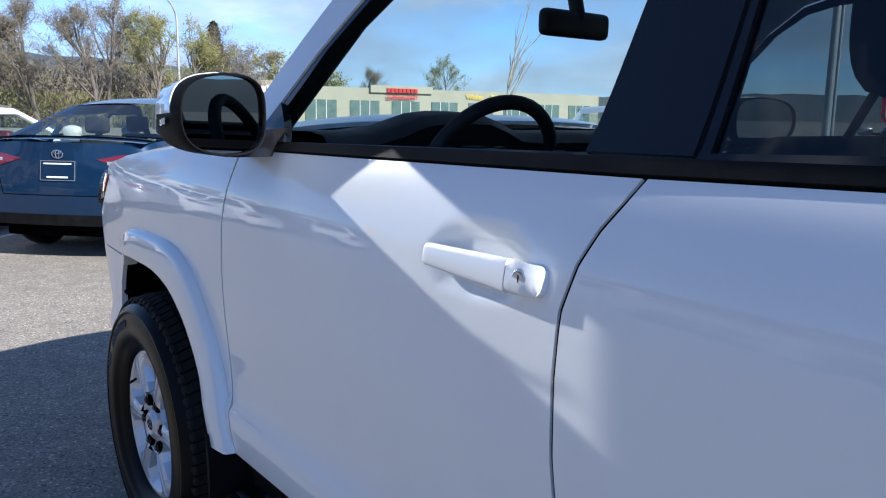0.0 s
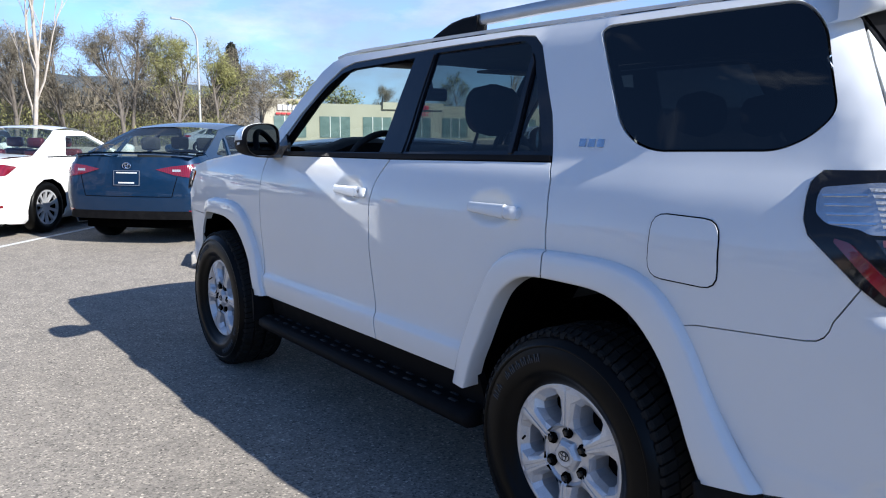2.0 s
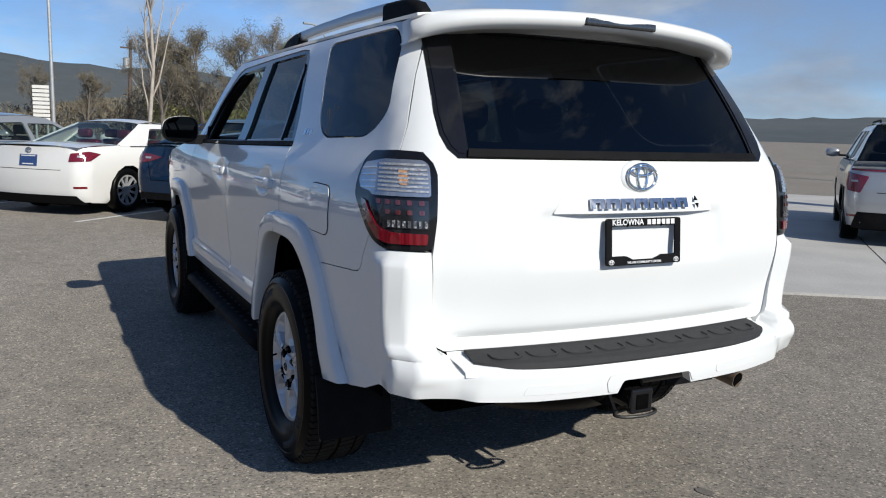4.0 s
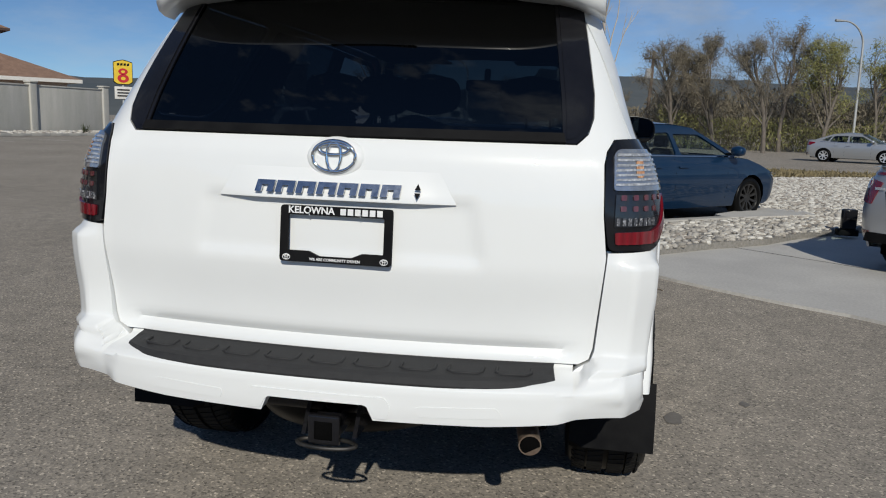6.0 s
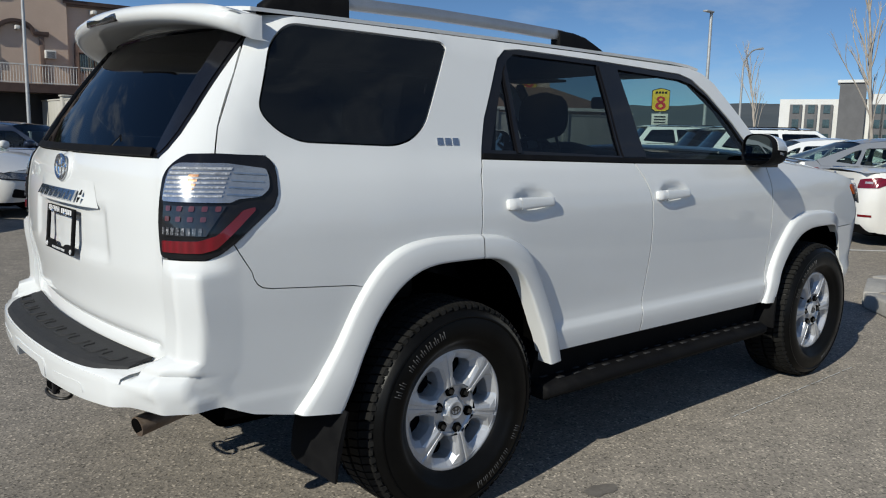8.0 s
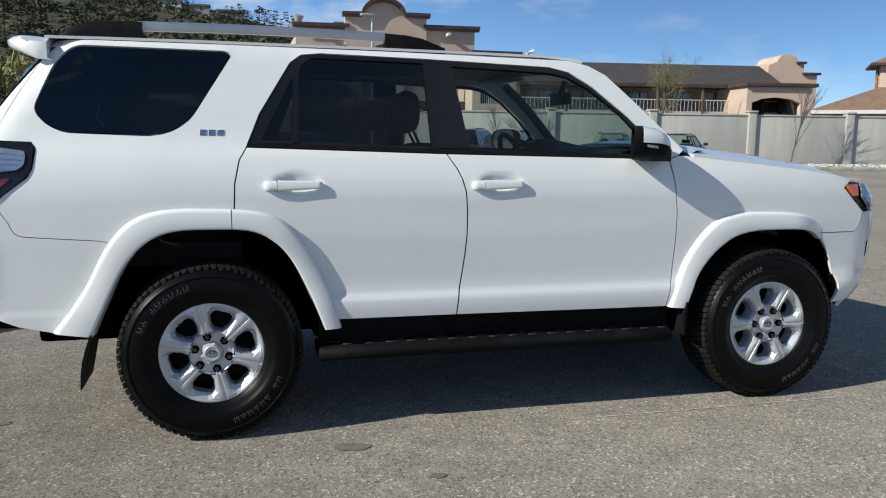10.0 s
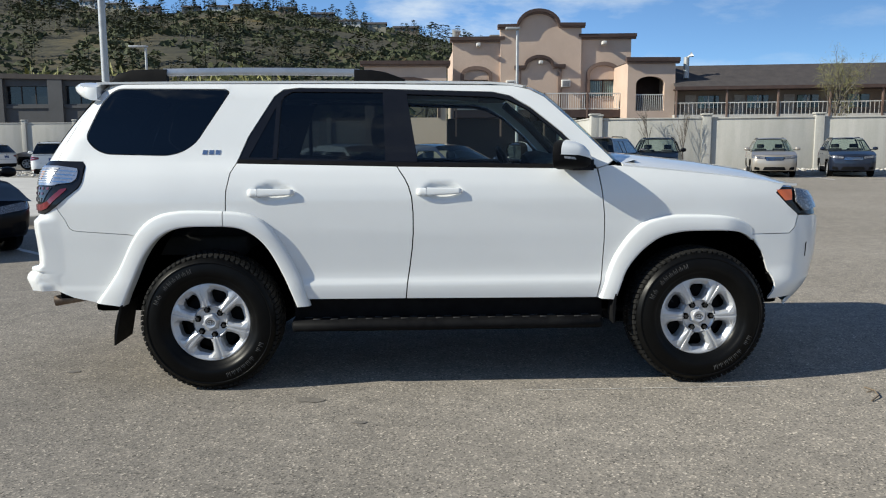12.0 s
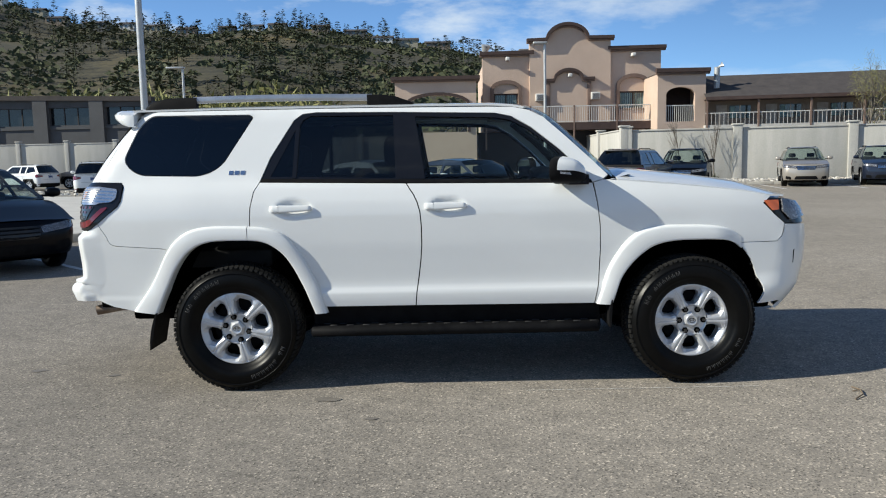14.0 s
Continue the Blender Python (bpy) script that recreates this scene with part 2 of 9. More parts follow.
M = {
    "white": paint("white_paint", (0.73, 0.74, 0.735), 0.35, 0.0, 0.05),
    "pad": surface("step_pad_rubber", (0.022, 0.022, 0.023), (0.036, 0.036, 0.037), 30, (0.6, 0.75), fine=400, relief=0.4, dist=0.001, spec=0.3),
    "trim": surface("black_plastic", (0.006, 0.006, 0.007), (0.012, 0.012, 0.0125), 14, (0.55, 0.7), fine=350, relief=0.25, dist=0.001, spec=0.06),
    "gloss_black": surface("gloss_black", (0.008, 0.008, 0.010), (0.012, 0.012, 0.014), 6, (0.08, 0.14), relief=0.0, coat=0.25, spec=0.3),
    "seam": surface("seam_black", (0.003, 0.003, 0.003), (0.005, 0.005, 0.005), 20, (0.8, 0.9), relief=0.0, spec=0.0),
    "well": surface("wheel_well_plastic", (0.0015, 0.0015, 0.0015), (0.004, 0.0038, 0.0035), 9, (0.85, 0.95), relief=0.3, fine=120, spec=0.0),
    "rubber": surface("tyre_rubber", (0.003, 0.003, 0.003), (0.005, 0.005, 0.005), 10, (0.28, 0.40), fine=180, relief=0.12, dist=0.002, spec=0.12),
    "tread": surface("dusty_tread_rubber", (0.006, 0.0059, 0.0056), (0.017, 0.0165, 0.0155), 14, (0.7, 0.9), fine=150, relief=0.3, dist=0.002, spec=0.2),
    "alloy": surface("alloy_silver", (0.58, 0.59, 0.61), (0.66, 0.67, 0.69), 12, (0.32, 0.40), metal=0.45, relief=0.04, fine=300, coat=0.4),
    "dark_metal": surface("dark_metal", (0.05, 0.05, 0.05), (0.10, 0.095, 0.09), 18, (0.4, 0.6), metal=0.8, relief=0.2),
    "chrome": surface("chrome", (0.75, 0.77, 0.80), (0.82, 0.84, 0.86), 10, (0.06, 0.1), metal=1.0, relief=0.0),
    "rail_silver": surface("rail_silver", (0.42, 0.43, 0.45), (0.50, 0.51, 0.53), 8, (0.3, 0.4), metal=0.8, relief=0.05, fine=300),
    "tint": glass("privacy_glass", (0.022, 0.026, 0.031), sheen=(4.5, 0.42, 0.05)),
    "tint_mid": glass("rear_door_glass", (0.17, 0.20, 0.215), sheen=(4.5, 0.42, 0.04)),
    "clear": glass("clear_glass", (0.64, 0.73, 0.70)),
    "mirror": mirror("mirror_glass", (0.26, 0.28, 0.31)),
    "interior": surface("interior_black", (0.006, 0.006, 0.007), (0.012, 0.012, 0.0125), 12, (0.6, 0.8), fine=220, relief=0.3, dist=0.001),
    "fabric": surface("seat_fabric", (0.016, 0.016, 0.018), (0.03, 0.03, 0.032), 14, (0.85, 0.95), fine=400, relief=0.4, dist=0.001),
    "headliner": surface("headliner_grey", (0.20, 0.20, 0.19), (0.26, 0.26, 0.25), 10, (0.9, 0.95), fine=300, relief=0.2, dist=0.001),
    "bar_glint": surface("bar_glint_rubber", (0.05, 0.05, 0.051), (0.075, 0.075, 0.076), 30, (0.5, 0.65), fine=400, relief=0.2, dist=0.001, spec=0.4),
    "lens_band": surface("clear_lens_chrome", (0.42, 0.44, 0.47), (0.55, 0.57, 0.60), 5, (0.10, 0.18), metal=0.75, relief=0.0, coat=1.0),
    "lens_dark": surface("smoked_reflector", (0.010, 0.010, 0.012), (0.020, 0.020, 0.022), 40, (0.15, 0.25), relief=0.0, coat=0.8),
    "lens_clear": cell_lens("clear_lens", (0.38, 0.39, 0.41), (0.58, 0.59, 0.62)),
    "head_lamp": cell_lens("headlamp_glass", (0.10, 0.10, 0.11), (0.45, 0.46, 0.48)),
    "lens_glow": cell_lens("amber_reflector", (0.62, 0.30, 0.14), (0.75, 0.45, 0.25)),
    "badge": surface("badge_chrome", (0.55, 0.57, 0.61), (0.66, 0.68, 0.72), 30, (0.16, 0.24), metal=1.0, relief=0.0),
    "lens_red": lamp_lens("red_lens", (0.17, 0.003, 0.010)),
    "lens_smoke": lamp_lens("smoked_lens", (0.03, 0.03, 0.033)),
    "lens_rib": cell_lens("ribbed_reflector", (0.10, 0.10, 0.11), (0.5, 0.5, 0.52)),
    "lens_amber": lamp_lens("amber_lens", (0.75, 0.14, 0.02)),
    "lens_pink": lamp_lens("led_dot", (0.11, 0.03, 0.034)),
    "asphalt": asphalt(),
    "concrete": surface("concrete", (0.46, 0.44, 0.41), (0.56, 0.54, 0.50), 1.2, (0.8, 0.92), fine=40, relief=0.25, dist=0.004),
    "white_line": surface("road_paint", (0.55, 0.55, 0.53), (0.72, 0.72, 0.70), 6, (0.6, 0.8), fine=90, relief=0.3),
    "letter_white": surface("white_letter", (0.72, 0.72, 0.72), (0.8, 0.8, 0.8), 20, (0.5, 0.6), relief=0.0),
    "rust_pipe": surface("exhaust_pipe", (0.16, 0.11, 0.08), (0.30, 0.24, 0.19), 22, (0.5, 0.7), metal=0.6, relief=0.2),
}
# ---------- building tools ----------
def part(name, bm, mat, parent=None, label="", smooth=True):
    me = bpy.data.meshes.new(name)
    if smooth:
        bm.normal_update()
        for f in bm.faces:
            f.smooth = True
        for e in bm.edges:
            if len(e.link_faces) == 2 and e.calc_face_angle(0.0) > 1.1:
                e.smooth = False
    bm.to_mesh(me)
    bm.free()
    me.materials.append(mat)
    ob = new(name, me)
    if parent is not None:
        ob.parent = parent
    return tagged(ob, label) if label else ob


def thing(name, label, category, at=None, group="", kind=""):
    e = new(name)
    e.empty_display_size = 0.1
    if at is not None:
        e.matrix_world = at
    return tagged(e, label, category, group, kind)


def pchip(pts):
    """A smooth curve through (t, v) points without overshoot."""
    xs = [p[0] for p in pts]
    ys = [p[1] for p in pts]
    n = len(xs)
    d = [(ys[i + 1] - ys[i]) / (xs[i + 1] - xs[i]) for i in range(n - 1)]
    m = [d[0]] + [0.0 if d[i - 1] * d[i] <= 0 else 2 * d[i - 1] * d[i] / (d[i - 1] + d[i]) for i in range(1, n - 1)] + [d[-1]]

    def f(x):
        if x <= xs[0]:
            return ys[0]
        if x >= xs[-1]:
            return ys[-1]
        i = 0
        while x > xs[i + 1]:
            i += 1
        h = xs[i + 1] - xs[i]
        t = (x - xs[i]) / h
        return ys[i] * (1 + 2 * t) * (1 - t) ** 2 + m[i] * h * t * (1 - t) ** 2 + ys[i + 1] * t * t * (3 - 2 * t) + m[i + 1] * h * t * t * (t - 1)

    return f


def box(bm, lo, hi, bevel=0.0, seg=2):
    r = bmesh.ops.create_cube(bm, size=1.0)
    vs = r["verts"]
    for v in vs:
        v.co = Vector([lo[i] + (hi[i] - lo[i]) * (v.co[i] + 0.5) for i in range(3)])
    if bevel:
        es = list({e for v in vs for e in v.link_edges})
        bmesh.ops.bevel(bm, geom=es, offset=bevel, segments=seg, affect="EDGES", profile=0.6)


def box_bm(lo, hi, bevel=0.0, seg=2):
    bm = bmesh.new()
    box(bm, lo, hi, bevel, seg)
    return bm


def tube(bm, pts, r, n=10, caps=True):
    """A round bar along points; r: one radius or one for each point."""
    pts = [Vector(p) for p in pts]
    rs = r if isinstance(r, (list, tuple)) else [r] * len(pts)
    rings = []
    for i, p in enumerate(pts):
        d = (pts[min(i + 1, len(pts) - 1)] - pts[max(i - 1, 0)]).normalized()
        a = Vector((0, 0, 1)) if abs(d.z) < 0.9 else Vector((1, 0, 0))
        u = d.cross(a).normalized()
        w = d.cross(u)
        rings.append([bm.verts.new(p + (u * math.cos(k * math.tau / n) + w * math.sin(k * math.tau / n)) * rs[i]) for k in range(n)])
    for a, b in zip(rings, rings[1:]):
        for k in range(n):
            bm.faces.new((a[k], a[(k + 1) % n], b[(k + 1) % n], b[k]))
    if caps:
        bm.faces.new(rings[0])
        bm.faces.new(rings[-1][::-1])


def tube_bm(pts, r, n=10):
    bm = bmesh.new()
    tube(bm, pts, r, n)
    bmesh.ops.recalc_face_normals(bm, faces=bm.faces)
    return bm


def loft(rows, close=False, caps=False):
    """A sheet through rows of points."""
    bm = bmesh.new()
    vs = [[bm.verts.new(p) for p in r] for r in rows]
    n = len(vs[0])
    for a, b in zip(vs, vs[1:]):
        for k in range(n if close else n - 1):
            bm.faces.new((a[k], a[(k + 1) % n], b[(k + 1) % n], b[k]))
    if caps:
        bm.faces.new(vs[0])
        bm.faces.new(vs[-1][::-1])
    bmesh.ops.recalc_face_normals(bm, faces=bm.faces)
    return bm


def solid(bm, d):
    """Give a sheet thickness d, inwards."""
    bmesh.ops.solidify(bm, geom=list(bm.faces), thickness=d)
    return bm


def revolve(profile, n=48, axis="y"):
    """Turn a (radius, along) profile round an axis."""
    rows = []
    for k in range(n + 1):
        a = math.tau * k / n
        rows.append([(r * math.cos(a), t, r * math.sin(a)) if axis == "y" else (r * math.cos(a), r * math.sin(a), t) for r, t in profile])
    bm = bmesh.new()
    vs = [[bm.verts.new(p) for p in r] for r in rows[:-1]]
    for i in range(n):
        a, b = vs[i], vs[(i + 1) % n]
        for k in range(len(profile) - 1):
            bm.faces.new((a[k], a[k + 1], b[k + 1], b[k]))
    bmesh.ops.remove_doubles(bm, verts=bm.verts, dist=1e-5)
    bmesh.ops.recalc_face_normals(bm, faces=bm.faces)
    return bm


def round_poly(pts, r, seg=4):
    """Round the corners of a polygon."""
    out = []
    n = len(pts)
    for i in range(n):
        p, a, b = Vector(pts[i]), Vector(pts[i - 1]), Vector(pts[(i + 1) % n])
        da, db = a - p, b - p
        q = min(r, da.length * 0.45, db.length * 0.45)
        s, e = p + da.normalized() * q, p + db.normalized() * q
        for k in range(seg + 1):
            t = k / seg
            out.append(tuple(s * (1 - t) ** 2 + p * 2 * t * (1 - t) + e * t * t))
    return out


def resample(pts, step):
    out = []
    n = len(pts)
    for i in range(n):
        a, b = Vector(pts[i]), Vector(pts[(i + 1) % n])
        k = max(1, math.ceil((b - a).length / step))
        for j in range(k):
            out.append(a.lerp(b, j / k))
    return out


def inset(pts, d):
    """Move a closed outline inwards by d (outwards when negative)."""
    n = len(pts)
    area = sum(pts[i].x * pts[(i + 1) % n].y - pts[(i + 1) % n].x * pts[i].y for i in range(n))
    s = 1 if area > 0 else -1
    out = []
    for i in range(n):
        p, a, b = pts[i], pts[i - 1], pts[(i + 1) % n]
        e1, e2 = (p - a), (b - p)
        if e1.length < 1e-9 or e2.length < 1e-9:
            out.append(p.copy())
            continue
        n1, n2 = Vector((-e1.y, e1.x)).normalized() * s, Vector((-e2.y, e2.x)).normalized() * s
        m = n1 + n2
        m = m / max(m.length_squared, 0.5) * 2 if m.length > 1e-6 else n1
        out.append(p + m * d)
    return out


def inside(px, py, poly):
    """Even-odd test of many points against a closed outline."""
    r = np.zeros(len(px), bool)
    n = len(poly)
    for i in range(n):
        (x1, y1), (x2, y2) = poly[i], poly[(i + 1) % n]
        if y1 == y2:
            continue
        c = ((y1 > py) != (y2 > py)) & (px < (x2 - x1) * (py - y1) / (y2 - y1) + x1)
        r ^= c
    return r


def edge_distance(px, py, poly):
    d = np.full(len(px), 1e9)
    n = len(poly)
    for i in range(n):
        (x1, y1), (x2, y2) = poly[i], poly[(i + 1) % n]
        L2 = (x2 - x1) ** 2 + (y2 - y1) ** 2 + 1e-12
        t = np.clip(((px - x1) * (x2 - x1) + (py - y1) * (y2 - y1)) / L2, 0, 1)
        d = np.minimum(d, np.hypot(px - x1 - t * (x2 - x1), py - y1 - t * (y2 - y1)))
    return d


def panel_bm(outline, mapf, holes=(), off=0.0, thick=0.018, grid=0.05, gap=0.0025, lip=0.0):
    """A pressed panel: the outline (with holes) laid on the surface mapf(a, b, off), with its edges turned inwards by thick."""
    loops = [inset(resample(outline, grid), gap)] + [inset(resample(h, grid), -gap) for h in holes]
    flat = [[(p.x, p.y) for p in lp] for lp in loops]
    xs, ys = [p[0] for p in flat[0]], [p[1] for p in flat[0]]
    gx, gy = np.meshgrid(np.arange(min(xs) + grid / 2, max(xs), grid), np.arange(min(ys) + grid / 2, max(ys), grid))
    gx, gy = gx.ravel(), gy.ravel()
    if len(gx):
        ok = inside(gx, gy, flat[0]) & (edge_distance(gx, gy, flat[0]) > grid * 0.4)
        for h in flat[1:]:
            ok &= ~inside(gx, gy, h) & (edge_distance(gx, gy, h) > grid * 0.4)
        gx, gy = gx[ok], gy[ok]
    pts, edges = [], []
    for lp in flat:
        s = len(pts)
        pts += [Vector(p) for p in lp]
        edges += [(s + i, s + (i + 1) % len(lp)) for i in range(len(lp))]
    pts += [Vector((float(x), float(y))) for x, y in zip(gx, gy)]
    vs, _, fs, *_ = delaunay_2d_cdt(pts, edges, [], 0, 1e-6)
    cx = np.array([sum(vs[i].x for i in f) / 3 for f in fs])
    cy = np.array([sum(vs[i].y for i in f) / 3 for f in fs])
    keep = inside(cx, cy, flat[0])
    for h in flat[1:]:
        keep &= ~inside(cx, cy, h)
    bm = bmesh.new()
    offf = off if callable(off) else (lambda a, b: off)
    top = [bm.verts.new(mapf(v.x, v.y, offf(v.x, v.y))) for v in vs]
    for f, k in zip(fs, keep):
        if k:
            try:
                bm.faces.new([top[i] for i in f])
            except ValueError:
                pass
    bm.verts.index_update()
    i0 = next((i for i, v in enumerate(top) if v.link_faces), None)
    # face outwards
    f0 = top[i0].link_faces[0]
    c = [vs[v.index] for v in f0.verts]
    a, b = sum(p.x for p in c) / 3, sum(p.y for p in c) / 3
    out = Vector(mapf(a, b, 0.05)) - Vector(mapf(a, b, 0.0))
    f0.normal_update()
    if f0.normal.dot(out) < 0:
        bmesh.ops.reverse_faces(bm, faces=bm.faces)
    if thick:
        rim = [e for e in bm.edges if len(e.link_faces) == 1]
        low = {}
        for e in rim:
            for v in e.verts:
                if v not in low:
                    p = vs[v.index]
                    low[v] = bm.verts.new(mapf(p.x, p.y, offf(p.x, p.y) - thick))
        for e in rim:
            v1, v2 = e.verts
            lp = e.link_loops[0]
            s, t = (lp.vert, lp.link_loop_next.vert)
            bm.faces.new((t, s, low[s], low[t]))
            e.smooth = False
    loose = [v for v in bm.verts if not v.link_faces]
    bmesh.ops.delete(bm, geom=loose, context="VERTS")
    return bm


class Hull:
    """The skin of a car body: half width by height, rear and front by height, rounded corners in plan."""

    def __init__(self, wide, rear, front, cr=0.06, rr=0.14, cf=0.12, rf=0.25, taper=((-3, 1), (3, 1))):
        self.W, self.XR, self.XF, self.T = pchip(wide), pchip(rear), pchip(front), pchip(taper)
        self.cr, self.rr, self.cf, self.rf = cr, rr, cf, rf

    def point(self, u, z, s):
        w0 = self.W(z)
        xcr = self.XR(z) + self.cr + self.rr
        xcf = self.XF(z) - self.cf - self.rf
        if u < xcr:
            r, c, xc, sg, d = self.rr, self.cr, xcr, -1, xcr - u
        elif u > xcf:
            r, c, xc, sg, d = self.rf, self.cf, xcf, 1, u - xcf
        else:
            return Vector((u, s * w0 * self.T(u), z))
        wc = w0 * self.T(xc)
        L = r * math.pi / 2
        if d < L:
            a = d / r
            return Vector((xc + sg * r * math.sin(a), s * (wc - r + r * math.cos(a)), z))
        y = wc - r - (d - L)
        return Vector((xc + sg * (r + c * (1 - (y / (wc - r)) ** 2)), s * y, z))

    def at(self, u, z, s, off=0.0):
        p = self.point(u, z, s)
        if not off:
            return p
        h = 0.01
        a = self.point(u + h, z, s) - self.point(u - h, z, s)
        b = self.point(u, z + h, s) - self.point(u, z - h, s)
        return p + (b.cross(a) * s).normalized() * off

    def side(self, s):
        return lambda u, z, off=0.0: self.at(u, z, s, off)

    def rear_u(self, v, z):
        xcr = self.XR(z) + self.cr + self.rr
        return xcr - self.rr * math.pi / 2 - (self.W(z) * self.T(xcr) - self.rr - abs(v))

    def rear(self, v, z, off=0.0):
        return self.at(self.rear_u(v, z), z, 1 if v >= 0 else -1, off)

    def front(self, v, z, off=0.0):
        xcf = self.XF(z) - self.cf - self.rf
        u = xcf + self.rf * math.pi / 2 + (self.W(z) * self.T(xcf) - self.rf - abs(v))
        return self.at(u, z, 1 if v >= 0 else -1, off)
# ---------- the white sport utility vehicle ----------
suv = thing("sport_utility_vehicle", "white sport utility vehicle with dirty black running boards, parked on asphalt", "car")
REAR_LINE = [(0.36, -2.36), (0.42, -2.41), (0.50, -2.445), (0.60, -2.462), (0.641, -2.462), (0.656, -2.455), (0.671, -2.432), (0.686, -2.43), (0.80, -2.425), (0.95, -2.435), (1.10, -2.432), (1.23, -2.42),
     (1.29, -2.395), (1.40, -2.335), (1.55, -2.235), (1.70, -2.12), (1.75, -2.07)]
SKIN = Hull(
    [(0.30, 0.84), (0.45, 0.872), (0.52, 0.896), (0.58, 0.9025), (0.608, 0.9015), (0.624, 0.890), (0.665, 0.886), (0.78, 0.892), (0.92, 0.901), (1.06, 0.903), (1.14, 0.894), (1.20, 0.876), (1.255, 0.853),
     (1.29, 0.828), (1.35, 0.803), (1.50, 0.752), (1.65, 0.697), (1.70, 0.678), (1.72, 0.666), (1.735, 0.648)],
    REAR_LINE,
    [(0.40, 2.14), (0.50, 2.22), (0.62, 2.29), (0.78, 2.32), (0.92, 2.32), (1.02, 2.29), (1.12, 2.22), (1.20, 2.12)],
    0.06, 0.17, 0.14, 0.26,
    ((-2.5, 0.955), (-2.2, 0.972), (-1.9, 0.99), (-1.6, 1.0), (1.0, 1.0), (1.6, 0.99), (2.1, 0.965)),
)
ARCH_SKIN = Hull([(0.30, 0.875), (0.50, 0.889), (0.60, 0.893), (0.665, 0.890), (0.78, 0.892), (0.92, 0.901), (1.06, 0.903), (1.14, 0.894)], [(0.36, -2.45), (1.2, -2.45)], [(0.40, 2.2), (1.2, 2.2)], taper=((-2.5, 0.955), (-2.2, 0.972), (-1.9, 0.99), (-1.6, 1.0), (1.0, 1.0), (1.6, 0.99), (2.1, 0.965)))
BUMPER_SKIN = Hull([(0.30, 0.87), (0.50, 0.876), (0.665, 0.885), (0.78, 0.892), (0.92, 0.901), (1.06, 0.903), (1.14, 0.894)], REAR_LINE, [(0.40, 2.2), (1.2, 2.2)], 0.06, 0.17, taper=((-2.5, 0.955), (-2.2, 0.972), (-1.9, 0.99), (-1.6, 1.0), (1.0, 1.0)))
HUB_X, HUB_Y, HUB_Z, TYRE_R = 1.395, 0.872, 0.392, 0.395

# outlines on the side, (x, z)
A_PILLAR = [(0.90, 1.288), (0.86, 1.33), (0.78, 1.41), (0.65, 1.535), (0.52, 1.655), (0.43, 1.70), (0.33, 1.722)]
DLO = [(-1.23, 1.285), (-1.17, 1.43), (-1.03, 1.66), (-0.98, 1.698), (-0.89, 1.708), (-0.40, 1.70), (0.22, 1.682), (0.32, 1.66), (0.44, 1.59), (0.61, 1.45), (0.74, 1.32), (0.80, 1.245)]
DOOR_R = [(-1.29, 0.935), (-1.287, 1.03), (-1.283, 1.13), (-1.262, 1.23), (-1.23, 1.285)]
GAP_B = [(-0.290, 0.513), (-0.282, 0.60), (-0.266, 0.70), (-0.253, 0.80), (-0.246, 0.89), (-0.246, 1.0), (-0.253, 1.09), (-0.27, 1.15), (-0.291, 1.195), (-0.315, 1.23), (-0.335, 1.263)]
GAP_F = [(0.80, 1.245), (0.822, 1.12), (0.838, 0.98), (0.84, 0.84), (0.832, 0.64), (0.805, 0.505)]
ARCH_R = [(-1.875, 0.492), (-1.80, 0.66), (-1.75, 0.77), (-1.68, 0.865), (-1.61, 0.915), (-1.52, 0.938), (-1.28, 0.938), (-1.18, 0.925), (-1.08, 0.85), (-1.02, 0.75), (-0.95, 0.60), (-0.905, 0.478)]
ARCH_R_OUT = [(-2.03, 0.512), (-1.965, 0.59), (-1.89, 0.70), (-1.82, 0.85), (-1.75, 0.95), (-1.66, 1.01), (-1.52, 1.028), (-1.28, 1.022), (-1.15, 1.008), (-1.06, 0.965), (-0.98, 0.85), (-0.89, 0.68), (-0.828, 0.482)]
ARCH_F = [(0.91, 0.50), (0.97, 0.68), (1.06, 0.79), (1.16, 0.865), (1.29, 0.89), (1.53, 0.89), (1.63, 0.882), (1.70, 0.84), (1.76, 0.76), (1.83, 0.61), (1.845, 0.55), (1.81, 0.475)]
ARCH_F_OUT = [(0.815, 0.505), (0.89, 0.74), (0.98, 0.88), (1.06, 0.95), (1.20, 0.982), (1.47, 0.978), (1.62, 0.96), (1.70, 0.90), (1.80, 0.78), (1.87, 0.63), (1.89, 0.50)]
QUARTER = [(-1.93, 1.706), (-1.31, 1.702), (-1.285, 1.685), (-1.46, 1.40), (-1.53, 1.35), (-1.61, 1.328), (-1.96, 1.338), (-2.03, 1.37), (-2.082, 1.43), (-2.0, 1.64)]
SEAM_LIFT = [(-2.045, 1.733), (-2.06, 1.68), (-2.13, 1.54), (-2.21, 1.38), (-2.235, 1.30)]
BUMPER_TOP = [(-2.170, 0.968), (-2.163, 0.946), (-2.152, 0.929), (-2.136, 0.918), (-2.108, 0.9125), (-1.83, 0.893)]
# the tail lamp's outline round the rear corner, (v, z)
LAMP = [(0.736, 1.010), (0.722, 1.10), (0.716, 1.235), (0.722, 1.268), (0.745, 1.299), (0.83, 1.302), (0.978, 1.296), (1.025, 1.270), (1.054, 1.237), (1.072, 1.188), (1.068, 1.155), (1.001, 1.092), (0.955, 1.051), (0.918, 1.024), (0.88, 1.010)]
HOOD_EDGE = [(0.90, 1.262), (1.10, 1.242), (1.35, 1.218), (1.60, 1.19), (1.78, 1.165), (1.88, 1.14)]


